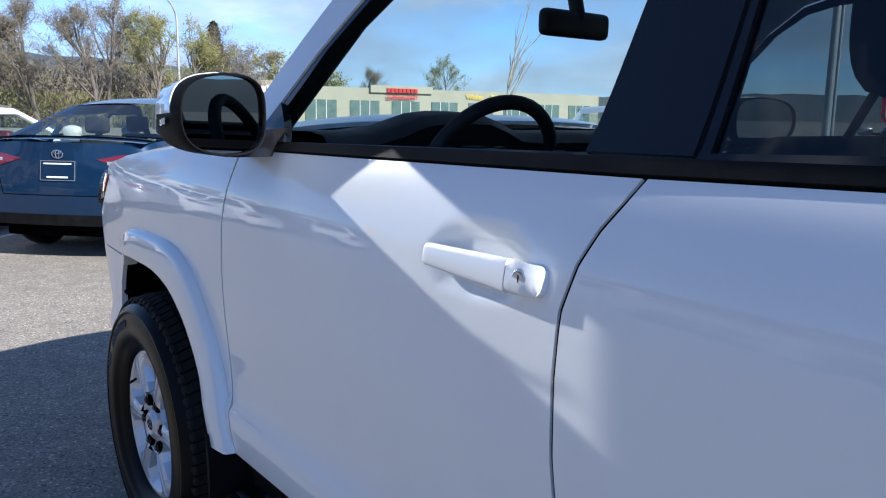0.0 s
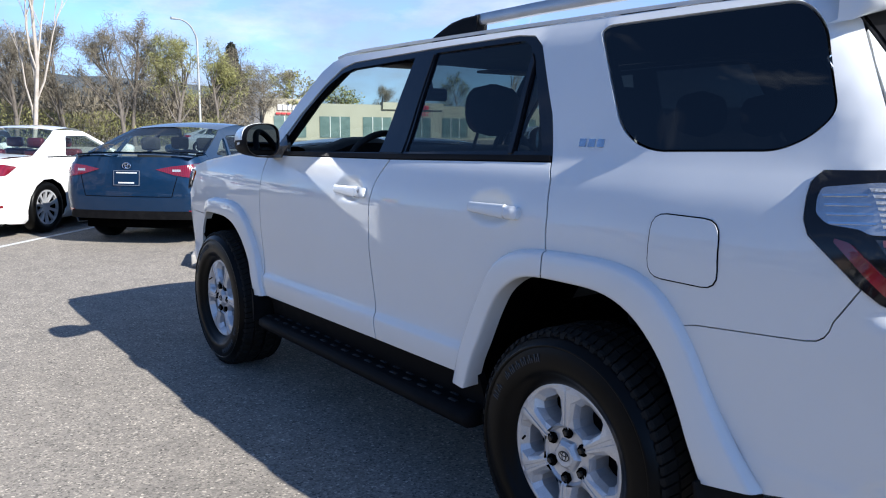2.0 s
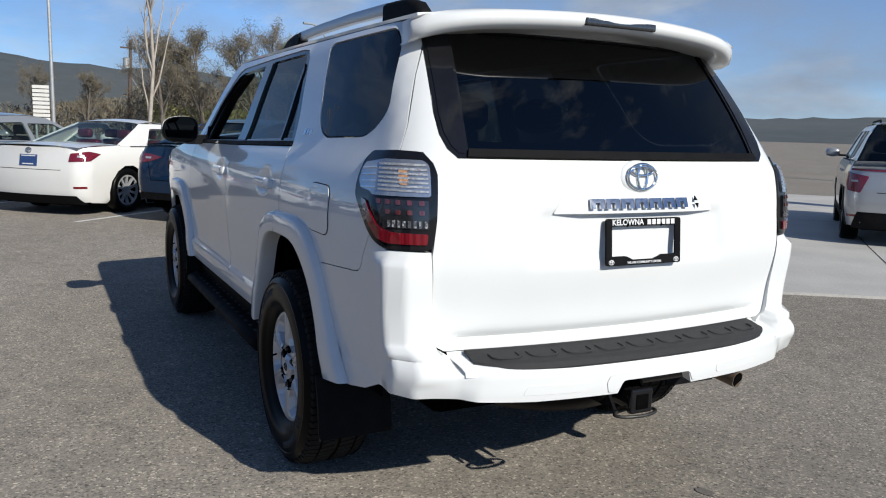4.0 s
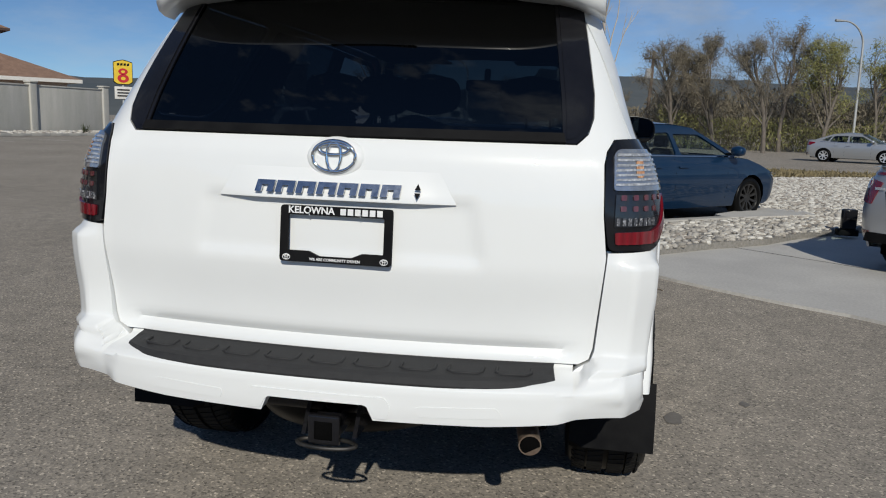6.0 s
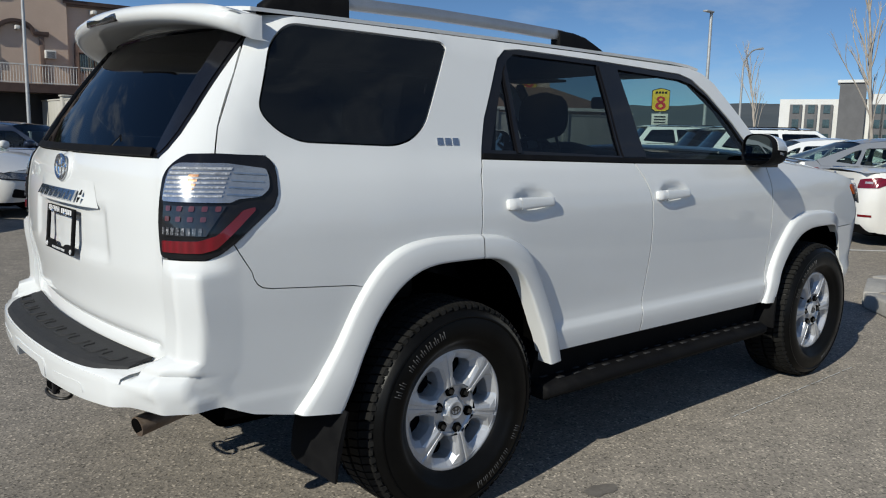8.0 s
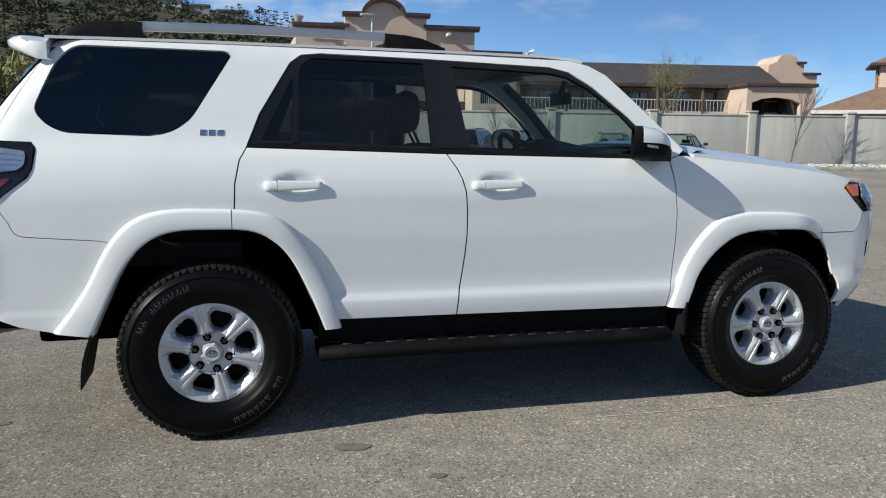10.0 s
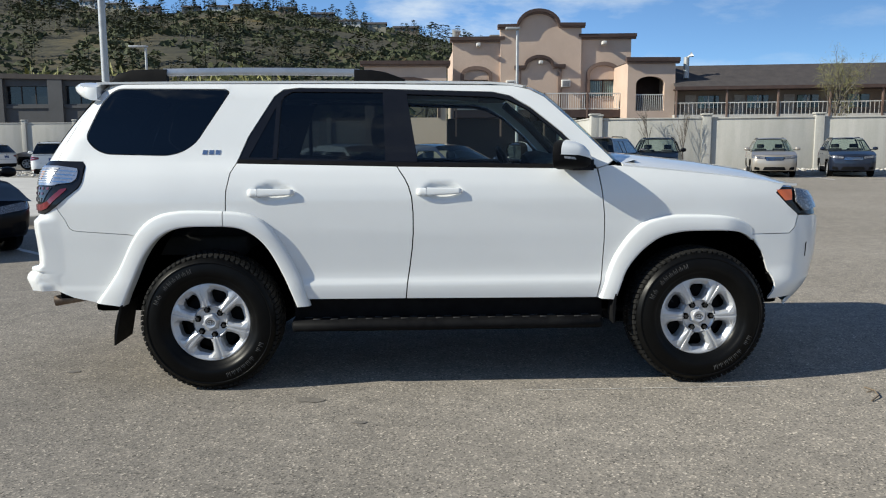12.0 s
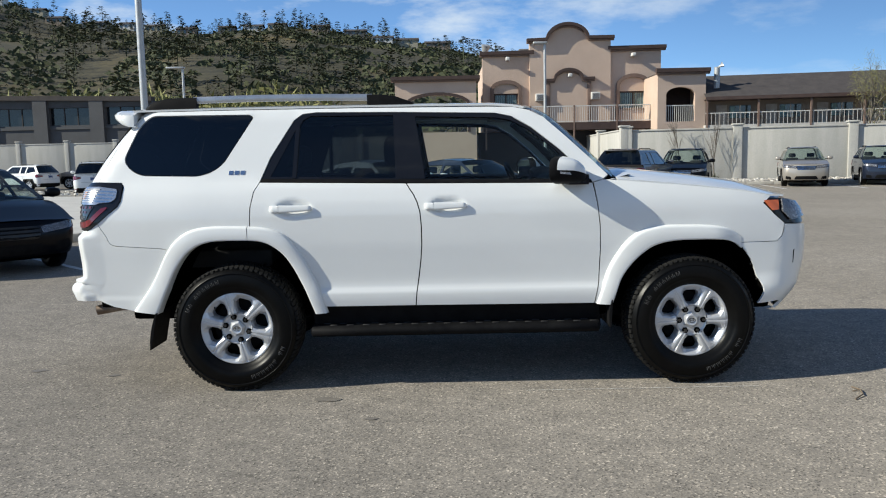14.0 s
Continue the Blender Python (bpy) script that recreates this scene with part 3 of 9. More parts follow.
def curve_at(pts, k):
    """A point at the fraction k of a polyline's length."""
    p = [Vector(q) for q in pts]
    L = [(b - a).length for a, b in zip(p, p[1:])]
    d = k * sum(L)
    for a, b, l in zip(p, p[1:], L):
        if d <= l + 1e-9:
            return a.lerp(b, d / l)
        d -= l
    return p[-1]


def smooth_line(pts, n=40):
    """A polyline rounded by a running mean."""
    q = [curve_at(pts, i / n) for i in range(n + 1)]
    for _ in range(2):
        q = [q[0]] + [(q[i - 1] + q[i] * 2 + q[i + 1]) / 4 for i in range(1, n)] + [q[-1]]
    return q


def flare_bm(s, outer, inner, k0, k1, n, fade=0.0):
    rows = []
    prof = ((0.0, -0.008), (0.0, 0.002), (0.03, 0.009), (0.07, 0.0185), (0.11, 0.0235), (0.20, 0.0270), (0.60, 0.0300), (0.90, 0.0315), (0.97, 0.030), (1.0, 0.026), (1.012, 0.016), (1.03, -0.012), (1.05, -0.04))
    A, B = smooth_line(outer), smooth_line(inner)
    for i in range(n + 1):
        k = k0 + (k1 - k0) * i / n
        a, b = curve_at(A, k), curve_at(B, k)
        e = min(1.0, (k1 - k) / fade) if fade else 1.0
        rows.append([ARCH_SKIN.at(*a.lerp(b, t), s, 0.003 + (o - 0.003) * (e * e * (3 - 2 * e)) if o > 0.003 else o) for t, o in prof])
    return loft(rows)


def well_bm(s, inner):
    q = smooth_line(inner)
    return loft([[SKIN.at(p.x, p.y, s, -0.012), (p.x, s * 0.78, p.y + 0.012), (p.x, s * 0.50, p.y + 0.02)] for p in q])


def spread(pts, dx=0.0, dz=0.0):
    return [(x + dx, z + dz) for x, z in pts]


def handle_dip(hx):
    """The finger recess pressed into a door behind its handle."""
    def f(u, z):
        q = math.hypot((u - hx - 0.018) / 0.112, (z - 1.126) / 0.050)
        return -0.020 * (1 - q ** 4) if q < 1 else 0.0
    return f


doors = {}
for s, sd in ((1, "left"), (-1, "right")):
    f = SKIN.side(s)
    frame_side = A_PILLAR + [(-0.5, 1.733), (-1.4, 1.735)] + SEAM_LIFT + [(SKIN.rear_u(v, z), z) for v, z in LAMP[6:13]] + BUMPER_TOP \
        + [(-1.69, 0.86), (-1.61, 0.915), (-1.52, 0.938)] + DOOR_R + DLO[1:] + [(0.86, 1.262)]
    part("side_frame", panel_bm(frame_side, f, [round_poly(QUARTER, 0.07, 6)], grid=0.04), M["white"], suv)
    fender = [(0.80 + 0.003, 1.245), (0.86, 1.262)] + HOOD_EDGE + [(1.83, 1.10), (1.90, 1.03), (1.965, 0.975), (1.95, 0.90), (1.92, 0.865), (1.70, 0.862)] + ARCH_F[:6][::-1] + GAP_F[::-1][:-1]
    part("front_fender", panel_bm(fender, f, grid=0.04), M["white"], suv)
    fd = part("front_door", panel_bm(GAP_B + GAP_F, f, off=handle_dip(-0.097), thick=0.005, grid=0.0165, gap=0.0034), M["white"], suv)
    rear_door = GAP_B[::-1] + [(-0.868, 0.515), (-0.905, 0.60), (-0.975, 0.75), (-1.045, 0.855), (-1.16, 0.935)] + DOOR_R
    rd = part("rear_door", panel_bm(rear_door, f, off=handle_dip(-1.033), thick=0.005, grid=0.0165, gap=0.0034), M["white"], suv)
    doors[s] = (fd, rd)
    # wheel arch flares: two pieces behind, one ahead
    part("wheel_arch_flare", flare_bm(s, ARCH_R_OUT, ARCH_R, 0.0, 0.556, 26), M["white"], suv)
    part("wheel_arch_flare", flare_bm(s, ARCH_R_OUT, ARCH_R, 0.5585, 1.0, 22), M["white"], rd)
    part("wheel_arch_flare", flare_bm(s, ARCH_F_OUT, ARCH_F, 0.0, 0.72, 36, 0.13), M["white"], suv)
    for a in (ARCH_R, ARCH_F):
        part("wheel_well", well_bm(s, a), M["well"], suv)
    # dark inner skin behind the gaps
    shell = [(-2.25, 0.52), (-1.90, 0.52), (-1.82, 0.9), (-1.62, 1.0), (-1.2, 1.0), (-1.0, 0.87), (-0.85, 0.52), (0.85, 0.52), (0.95, 0.82), (1.12, 0.96), (1.70, 0.96), (1.80, 1.10), (0.85, 1.22), (-0.3, 1.235), (-1.3, 1.25), (-2.2, 1.28)]
    part("inner_skin", panel_bm(shell, f, off=lambda u, z: -0.009 if -1.15 < u < 0.78 and not (1.03 < z < 1.22 and (-0.30 < u < 0.10 or -1.24 < u < -0.84)) else -0.034, thick=0.006, grid=0.035), M["seam"], suv)
    # side glass and its black surround
    g_rear = [(-1.005, 1.315), (-0.40, 1.295), (-0.415, 1.682), (-0.93, 1.688), (-0.975, 1.66), (-0.99, 1.63)]
    g_fix = [(-1.165, 1.318), (-1.035, 1.315), (-1.02, 1.60)]
    g_front = [(-0.215, 1.288), (0.735, 1.268), (0.70, 1.325), (0.575, 1.46), (0.42, 1.582), (0.31, 1.638), (0.22, 1.655), (-0.275, 1.672)]
    part("window_frame", panel_bm(DLO + [(-0.30, 1.264)], f, [g_rear, g_fix, g_front], off=-0.004, thick=0.02, grid=0.04, gap=0.001), M["gloss_black"], suv)
    part("belt_strip", panel_bm([(-1.225, 1.285), (-0.302, 1.262), (0.795, 1.245), (0.79, 1.262), (-0.302, 1.281), (-1.215, 1.303)], f, off=0.004, thick=0.012, grid=0.06, gap=0.0), M["trim"], suv)
    part("pillar_strip", panel_bm([(-0.385, 1.284), (-0.215, 1.282), (-0.275, 1.68), (-0.41, 1.682)], f, off=0.001, thick=0.008, grid=0.05, gap=0.004), M["gloss_black"], suv)
    part("division_bar", panel_bm([(-1.03, 1.305), (-1.008, 1.305), (-0.992, 1.64), (-1.014, 1.61)], f, off=0.002, thick=0.012, grid=0.05, gap=0.0), M["gloss_black"], suv)
    part("door_window", panel_bm(g_rear, f, off=-0.012, thick=0.0, grid=0.08, gap=-0.004), M["tint_mid"], rd)
    part("quarter_pane", panel_bm(g_fix, f, off=-0.010, thick=0.0, grid=0.08, gap=-0.004), M["tint_mid"], rd)
    if s < 0:
        part("door_window", panel_bm(g_front, f, off=-0.012, thick=0.0, grid=0.08, gap=-0.004), M["clear"], fd)
    part("quarter_window", panel_bm(round_poly(QUARTER, 0.07, 6), f, off=-0.003, thick=0.006, grid=0.06, gap=0.004), M["tint"], suv, "dark privacy glass")
    # lower sill, running board
    sill = [(-0.93, 0.515), (-0.93, 0.345), (0.86, 0.345), (0.84, 0.505)]
    part("rocker_panel", panel_bm(sill, f, off=-0.03, thick=0.03, grid=0.08), M["trim"], suv)

# roof, windscreen, bonnet
rows = []
for x, ze in ((0.40, 1.708), (0.33, 1.722), (0.2, 1.731), (-0.2, 1.735), (-0.8, 1.737), (-1.4, 1.737), (-1.8, 1.735), (-2.045, 1.732)):
    w = SKIN.W(min(ze, 1.735)) - 0.003
    rise = 0.036 if x < 0.3 else 0.026
    rows.append([(x + (0.10 * (1 - (k / 10) ** 2) if x > 0.1 else 0) * (x - 0.1) / 0.3, w * k / 10, ze + rise * (1 - abs(k / 10) ** 2.2)) for k in range(-10, 11)])
part("roof_panel", solid(loft(rows), -0.012), M["white"], suv)
rows = []
for i in range(9):
    p = curve_at([(0.935, 1.262)] + A_PILLAR[1:-1], i / 8)
    w = SKIN.W(p.y) - 0.035
    rows.append([(p.x - 0.012 + 0.13 * (1 - (k / 10) ** 2), w * k / 10, p.y + 0.012 + 0.02 * (1 - (k / 10) ** 2)) for k in range(-10, 11)])
part("windscreen", loft(rows), M["clear"], suv)
rows = []
for x, zc, n in ((0.955, 1.305, 0), (1.02, 1.322, 1), (1.2, 1.305, 1), (1.45, 1.272, 1), (1.7, 1.228, 1), (1.86, 1.172, 1), (1.96, 1.125, 1)):
    e = curve_at(HOOD_EDGE, min(1.0, max(0.0, (x - 0.9) / 0.98)))
    w = SKIN.W(e.y) * SKIN.T(x) - 0.02
    xx = [x + (0.15 * (1 - (k / 12) ** 2)) * max(0.0, (x - 1.3) / 0.6) for k in range(-12, 13)]
    rows.append([(xx[k + 12], w * k / 12, e.y - 0.004 + (zc - e.y) * (1 - abs(k / 12) ** 3.0)) for k in range(-12, 13)])
part("bonnet", solid(loft(rows), -0.012), M["white"], suv)
part("cowl", loft([[(0.86, y, 1.235), (0.93, y, 1.265), (1.05, y, 1.285)] for y in (-0.78, -0.4, 0, 0.4, 0.78)]), M["trim"], suv)
# front end
def front_v(x, z):
    """How far round the nose a point of the side lies."""
    xcf = SKIN.XF(z) - SKIN.cf - SKIN.rf
    return SKIN.W(z) * SKIN.T(xcf) - SKIN.rf + SKIN.rf * math.pi / 2 - (x - xcf)


def rear_v(x, z):
    xcr = SKIN.XR(z) + SKIN.cr + SKIN.rr
    return SKIN.W(z) * SKIN.T(xcr) - SKIN.rr + SKIN.rr * math.pi / 2 + (x - xcr)


nose_r = [(front_v(x, z), z) for x, z in ((1.965, 0.972), (1.95, 0.90), (1.92, 0.865), (1.685, 0.862), (1.70, 0.84), (1.76, 0.76), (1.83, 0.61), (1.845, 0.55), (1.81, 0.478), (1.95, 0.49), (2.05, 0.47))]
nose = [(0.55, 0.93), (0.80, 0.965)] + nose_r + [(0.75, 0.42)]
part("front_bumper", panel_bm(nose + [(-v, z) for v, z in nose[::-1]], SKIN.front, grid=0.05), M["white"], suv)
part("grille", panel_bm([(-0.52, 0.94), (0.52, 0.94), (0.60, 1.13), (-0.60, 1.13)], SKIN.front, off=-0.02, thick=0.03, grid=0.06), M["gloss_black"], suv)
for s in (1, -1):
    f = SKIN.side(s)
    HL = [(1.795, 1.132), (1.90, 1.135), (2.06, 1.12), (2.20, 1.09), (2.24, 1.0), (2.12, 0.965), (1.97, 0.975), (1.86, 1.035)]
    hl = part("headlight", panel_bm(HL, f, off=-0.004, thick=0.04, grid=0.04), M["gloss_black"], suv)
    part("side_marker", panel_bm([(1.825, 1.118), (1.93, 1.118), (1.925, 1.055), (1.88, 1.052)], f, off=0.004, thick=0.01, grid=0.03), M["lens_amber"], hl, "amber side marker")
    part("lens", panel_bm([(1.945, 1.12), (2.16, 1.09), (2.18, 1.01), (2.0, 0.99), (1.94, 1.05)], f, off=0.014, thick=0.01, grid=0.03), M["head_lamp"], hl)
    for zt in ((1.772, 0.725), (1.812, 0.63)):
        part("bumper_clip", box_bm((zt[0] - 0.008, s * 0.856 - 0.012, zt[1] - 0.006), (zt[0] + 0.003, s * 0.856 + 0.012, zt[1] + 0.006), 0.003), M["trim"], suv)
    part("fog_lamp_slot", panel_bm([(2.036, 0.80), (2.045, 0.815), (2.043, 0.72), (2.037, 0.73)], f, off=0.003, thick=0.01, grid=0.03), M["seam"], suv)

# tailgate, rear glass, bumper: outlines by (v, z) round the back
GATE_R = LAMP[1:6] + [(rear_v(x, z), z) for x, z in SEAM_LIFT[::-1]]
GATE = [(-0.735, 0.99), (-0.716, 0.735), (-0.706, 0.706), (-0.68, 0.690), (0.68, 0.690), (0.706, 0.706), (0.716, 0.735), (0.735, 0.99)] + GATE_R + [(-v, z) for v, z in GATE_R[::-1]]
REAR_BLACK = [(-0.640, 1.285), (0.640, 1.285), (0.668, 1.312), (0.682, 1.355), (0.682, 1.42), (0.642, 1.70), (-0.642, 1.70), (-0.682, 1.42), (-0.682, 1.355), (-0.668, 1.312)]
REAR_GLASS = [(-0.600, 1.302), (0.600, 1.302), (0.590, 1.40), (0.545, 1.69), (-0.545, 1.69), (-0.590, 1.40)]


def gate_off(v, z):
    """The tailgate tucks in below, and is pressed in round the number plate."""
    ramp_ = lambda q: 0.0 if q <= 0 else 1.0 if q >= 1 else q * q * (3 - 2 * q)
    well_ = ramp_((0.405 + 0.18 * (1.11 - z) - abs(v)) / 0.05) * ramp_((z - 0.935) / 0.05) * ramp_((1.135 - z) / 0.03)
    fold = ramp_((0.690 - abs(v)) / 0.06) * (0.016 * ramp_((0.752 - z) / 0.024) - 0.012 * ramp_((0.724 - z) / 0.016))
    return -0.016 * max(0.0, min(1.0, (0.95 - z) / 0.22)) - 0.009 * well_ - fold


gate = part("tailgate", panel_bm(GATE, SKIN.rear, [REAR_BLACK], off=gate_off, grid=0.015, gap=0.0015), M["white"], suv)
part("rear_window_surround", panel_bm(REAR_BLACK, SKIN.rear, [REAR_GLASS], off=0.001, thick=0.02, grid=0.05, gap=0.002), M["gloss_black"], gate)
for s in (1, -1):
    part("window_side_trim", panel_bm([(s * v, z) for v, z in ((0.611, 1.294), (0.636, 1.298), (0.656, 1.320), (0.669, 1.360), (0.669, 1.42), (0.630, 1.69), (0.556, 1.69), (0.601, 1.40))], SKIN.rear, off=0.004, thick=0.012, grid=0.05, gap=0.002), M["gloss_black"], gate)
part("rear_window", panel_bm(REAR_GLASS, SKIN.rear, off=-0.004, thick=0.0, grid=0.08, gap=-0.004), M["tint"], gate, "dark privacy glass")
part("window_lower_strip", panel_bm([(-0.610, 1.286), (0.610, 1.286), (0.603, 1.309), (-0.603, 1.309)], SKIN.rear, off=0.012, thick=0.02, grid=0.06, gap=0.0), M["trim"], gate)
# number plate ledge
rows = []
for v in [i / 12 * 0.335 for i in range(-12, 13)]:
    e = min(1.0, (0.335 - abs(v)) / 0.11)
    rows.append([SKIN.rear(v * 0.86, 1.200, 0.0005), SKIN.rear(v * 0.90, 1.178, 0.001 + 0.004 * e), SKIN.rear(v * 0.96, 1.140, 0.001 + 0.012 * e), SKIN.rear(v, 1.120, 0.001 + 0.019 * e), SKIN.rear(v, 1.116, 0.001 + 0.018 * e), SKIN.rear(v * 0.99, 1.1145, -0.014)])
part("handle_ledge", loft(rows), M["white"], gate)
half = [(0.62, 0.649), (0.679, 0.686), (0.707, 0.704), (0.717, 0.735), (0.737, 1.005), (0.88, 1.008)] + LAMP[13:11:-1] + [(rear_v(x, z), z) for x, z in ((-2.170, 0.968), (-2.163, 0.946), (-2.152, 0.929), (-2.136, 0.918), (-2.108, 0.9125), (-1.83, 0.893), (-1.76, 0.88), (-1.80, 0.76), (-1.86, 0.62), (-1.89, 0.49), (-2.05, 0.507), (-2.18, 0.535))] \
    + [(0.93, 0.574), (0.80, 0.572), (0.62, 0.565), (0.45, 0.556), (0.155, 0.553), (0.135, 0.598)]
BUMP = half + [(-v, z) for v, z in half[::-1]]


def bumper_off(v, z):
    """Squared corners with one chamfer stand proud under the lamps, and again below the shelf."""
    step = lambda q: 0.0 if q <= 0 else 1.0 if q >= 1 else q * q * (3 - 2 * q)
    xcr = SKIN.XR(z) + SKIN.cr + SKIN.rr
    half_pi = math.pi / 2
    a = min(half_pi * 1.3, (xcr - SKIN.rear_u(v, z)) / SKIN.rr)
    low = step((0.605 + 0.115 * step(a / 0.9) - z) / 0.030)
    square = 0.0
    if 0 < a < half_pi:
        reach = min(1 / max(0.05, math.cos(a)), 1.19 / math.cos(a - radians(50)), 1 / max(0.05, math.sin(a)))
        square = SKIN.rr * (reach - 1) * step((1.005 - z) / 0.04) * (1.0 - 0.06 * step((0.93 - z) / 0.19) * (1 - low))
    lip = -0.012 * step(a / 0.4) * step((1.35 - a / half_pi) / 0.35) if a > 0 else 0.0
    tuck = 0.022 * step((0.640 - z) / 0.13) * step(a / 0.7) * step((1.3 - a / half_pi) / 0.25) if a > 0 else 0.0
    return square + low * (0.004 + lip) - tuck


def bumper_map(v, z, off=0.0):
    """The bumper bows outwards between its corners, below the step."""
    rise = max(0.0, min(1.0, (abs(v) - 0.665) / 0.07))
    k = max(0.0, min(1.0, (0.670 + 0.050 * rise * rise * (3 - 2 * rise) - z) / 0.018))
    p = BUMPER_SKIN.rear(v, z, off)
    p.x -= 0.104 * max(0.0, 1 - (abs(v) / 0.90) ** 5) * k * k * (3 - 2 * k)
    return p


bumper = part("rear_bumper", panel_bm(BUMP, bumper_map, off=bumper_off, grid=0.011, thick=0.036, gap=0.001), M["white"], suv)
rows = []
for i in range(-24, 25):
    v = i / 24 * 0.615
    e = abs(v / 0.615) ** 8
    p0, tip = SKIN.rear(v, 0.688, -0.02), bumper_map(v, 0.626, 0.0)
    out_ = tip.x + 0.014 + 0.05 * e
    rows.append([p0, Vector((p0.x - 0.006, p0.y, 0.680)), Vector((p0.x - 0.03, p0.y, 0.677)), Vector((out_ + 0.022, tip.y, 0.6685)), Vector((out_ + 0.006, tip.y, 0.665)), Vector((out_, tip.y, 0.658)), Vector((out_ + 0.003, tip.y, 0.650))])
pad_ = part("step_pad", solid(loft(rows), -0.01), M["pad"], bumper, "scuffed black step pad", smooth=False)


def pad_pt(v, f):
    """A point on top of the step pad, f from its inner to its outer edge."""
    a, b = SKIN.rear(v, 0.688, -0.02), bumper_map(v, 0.626)
    return Vector((a.x - 0.03, a.y, 0.677)).lerp(Vector((b.x + 0.038, b.y, 0.6685)), f) + Vector((0, 0, 0.0105))


for i in range(-4, 5):
    v0, wd = i * 0.128, 0.046
    part("pad_moulding", tube_bm([pad_pt(v0 + q * wd, f) for q, f in ((-1, 0.25), (-1, 0.60), (-0.7, 0.75), (0.7, 0.75), (1, 0.60), (1, 0.25))], 0.0045, 6), M["pad"], pad_)
rows = []
for i in range(-30, 31):
    v = i / 30 * 0.668
    p0, tip = SKIN.rear(v, 0.688, -0.03), bumper_map(v, 0.638)
    rows.append([p0, Vector((p0.x - 0.01, p0.y, 0.674)), Vector((tip.x + 0.03, tip.y, 0.664)), Vector((tip.x + 0.006, tip.y, 0.656)), Vector((tip.x + 0.001, tip.y, 0.642))])
part("step_shelf", loft(rows), M["white"], bumper)
for s in (1, -1):
    part("reflector_inset", panel_bm(round_poly([(s * 0.27, 0.572), (s * 0.50, 0.578), (s * 0.48, 0.612), (s * 0.265, 0.604)], 0.012, 2), bumper_map, off=lambda v, z: bumper_off(v, z) + 0.0015, thick=0.004, grid=0.05), M["white"], bumper)
part("tow_cover", panel_bm(round_poly([(-0.137, 0.594), (0.137, 0.594), (0.157, 0.559), (0.195, 0.559), (0.205, 0.595), (0.19, 0.622), (-0.19, 0.622), (-0.205, 0.595), (-0.195, 0.559), (-0.157, 0.559)], 0.01, 3), bumper_map, off=lambda v, z: bumper_off(v, z) + 0.003, thick=0.01, grid=0.04), M["white"], bumper)
# spoiler over the rear glass
rows = []
for i in range(-20, 21):
    k = i / 20
    y = 0.695 * k
    e = abs(k) ** 8
    xr = -2.285 + 0.11 * k * k + 0.06 * e
    zt = 1.770 - 0.034 * k * k - 0.02 * e
    rows.append([(-2.03, y, zt - 0.004), (-2.12, y, zt + 0.004), ((xr - 2.12) / 2, y, zt + 0.004), (xr + 0.02, y, zt - 0.004), (xr, y, zt - 0.02), (xr + 0.003, y, zt - 0.040), (xr + 0.016, y, zt - 0.054 - 0.008 * e), (xr + 0.05, y, zt - 0.062 - 0.012 * e), (xr + 0.11, y, zt - 0.058 - 0.02 * e), (-2.03, y, zt - 0.07)])
part("spoiler", loft(rows, close=True, caps=True), M["white"], gate)
part("antenna_fin", loft([[(x, y * k, 1.768 + 0.05 * h * q) for q, k in ((0, 1), (0.6, 0.6), (1, 0.15), (0.6, -0.6), (0, -1))] for x, y, h in ((-1.74, 0.006, 0.05), (-1.80, 0.020, 0.45), (-1.86, 0.024, 0.9), (-1.90, 0.022, 1.0), (-1.915, 0.018, 0.55))], close=True, caps=True), M["gloss_black"], suv)
part("brake_lamp", box_bm((-2.283, -0.15, 1.722), (-2.255, 0.15, 1.748), 0.006), M["lens_smoke"], gate)
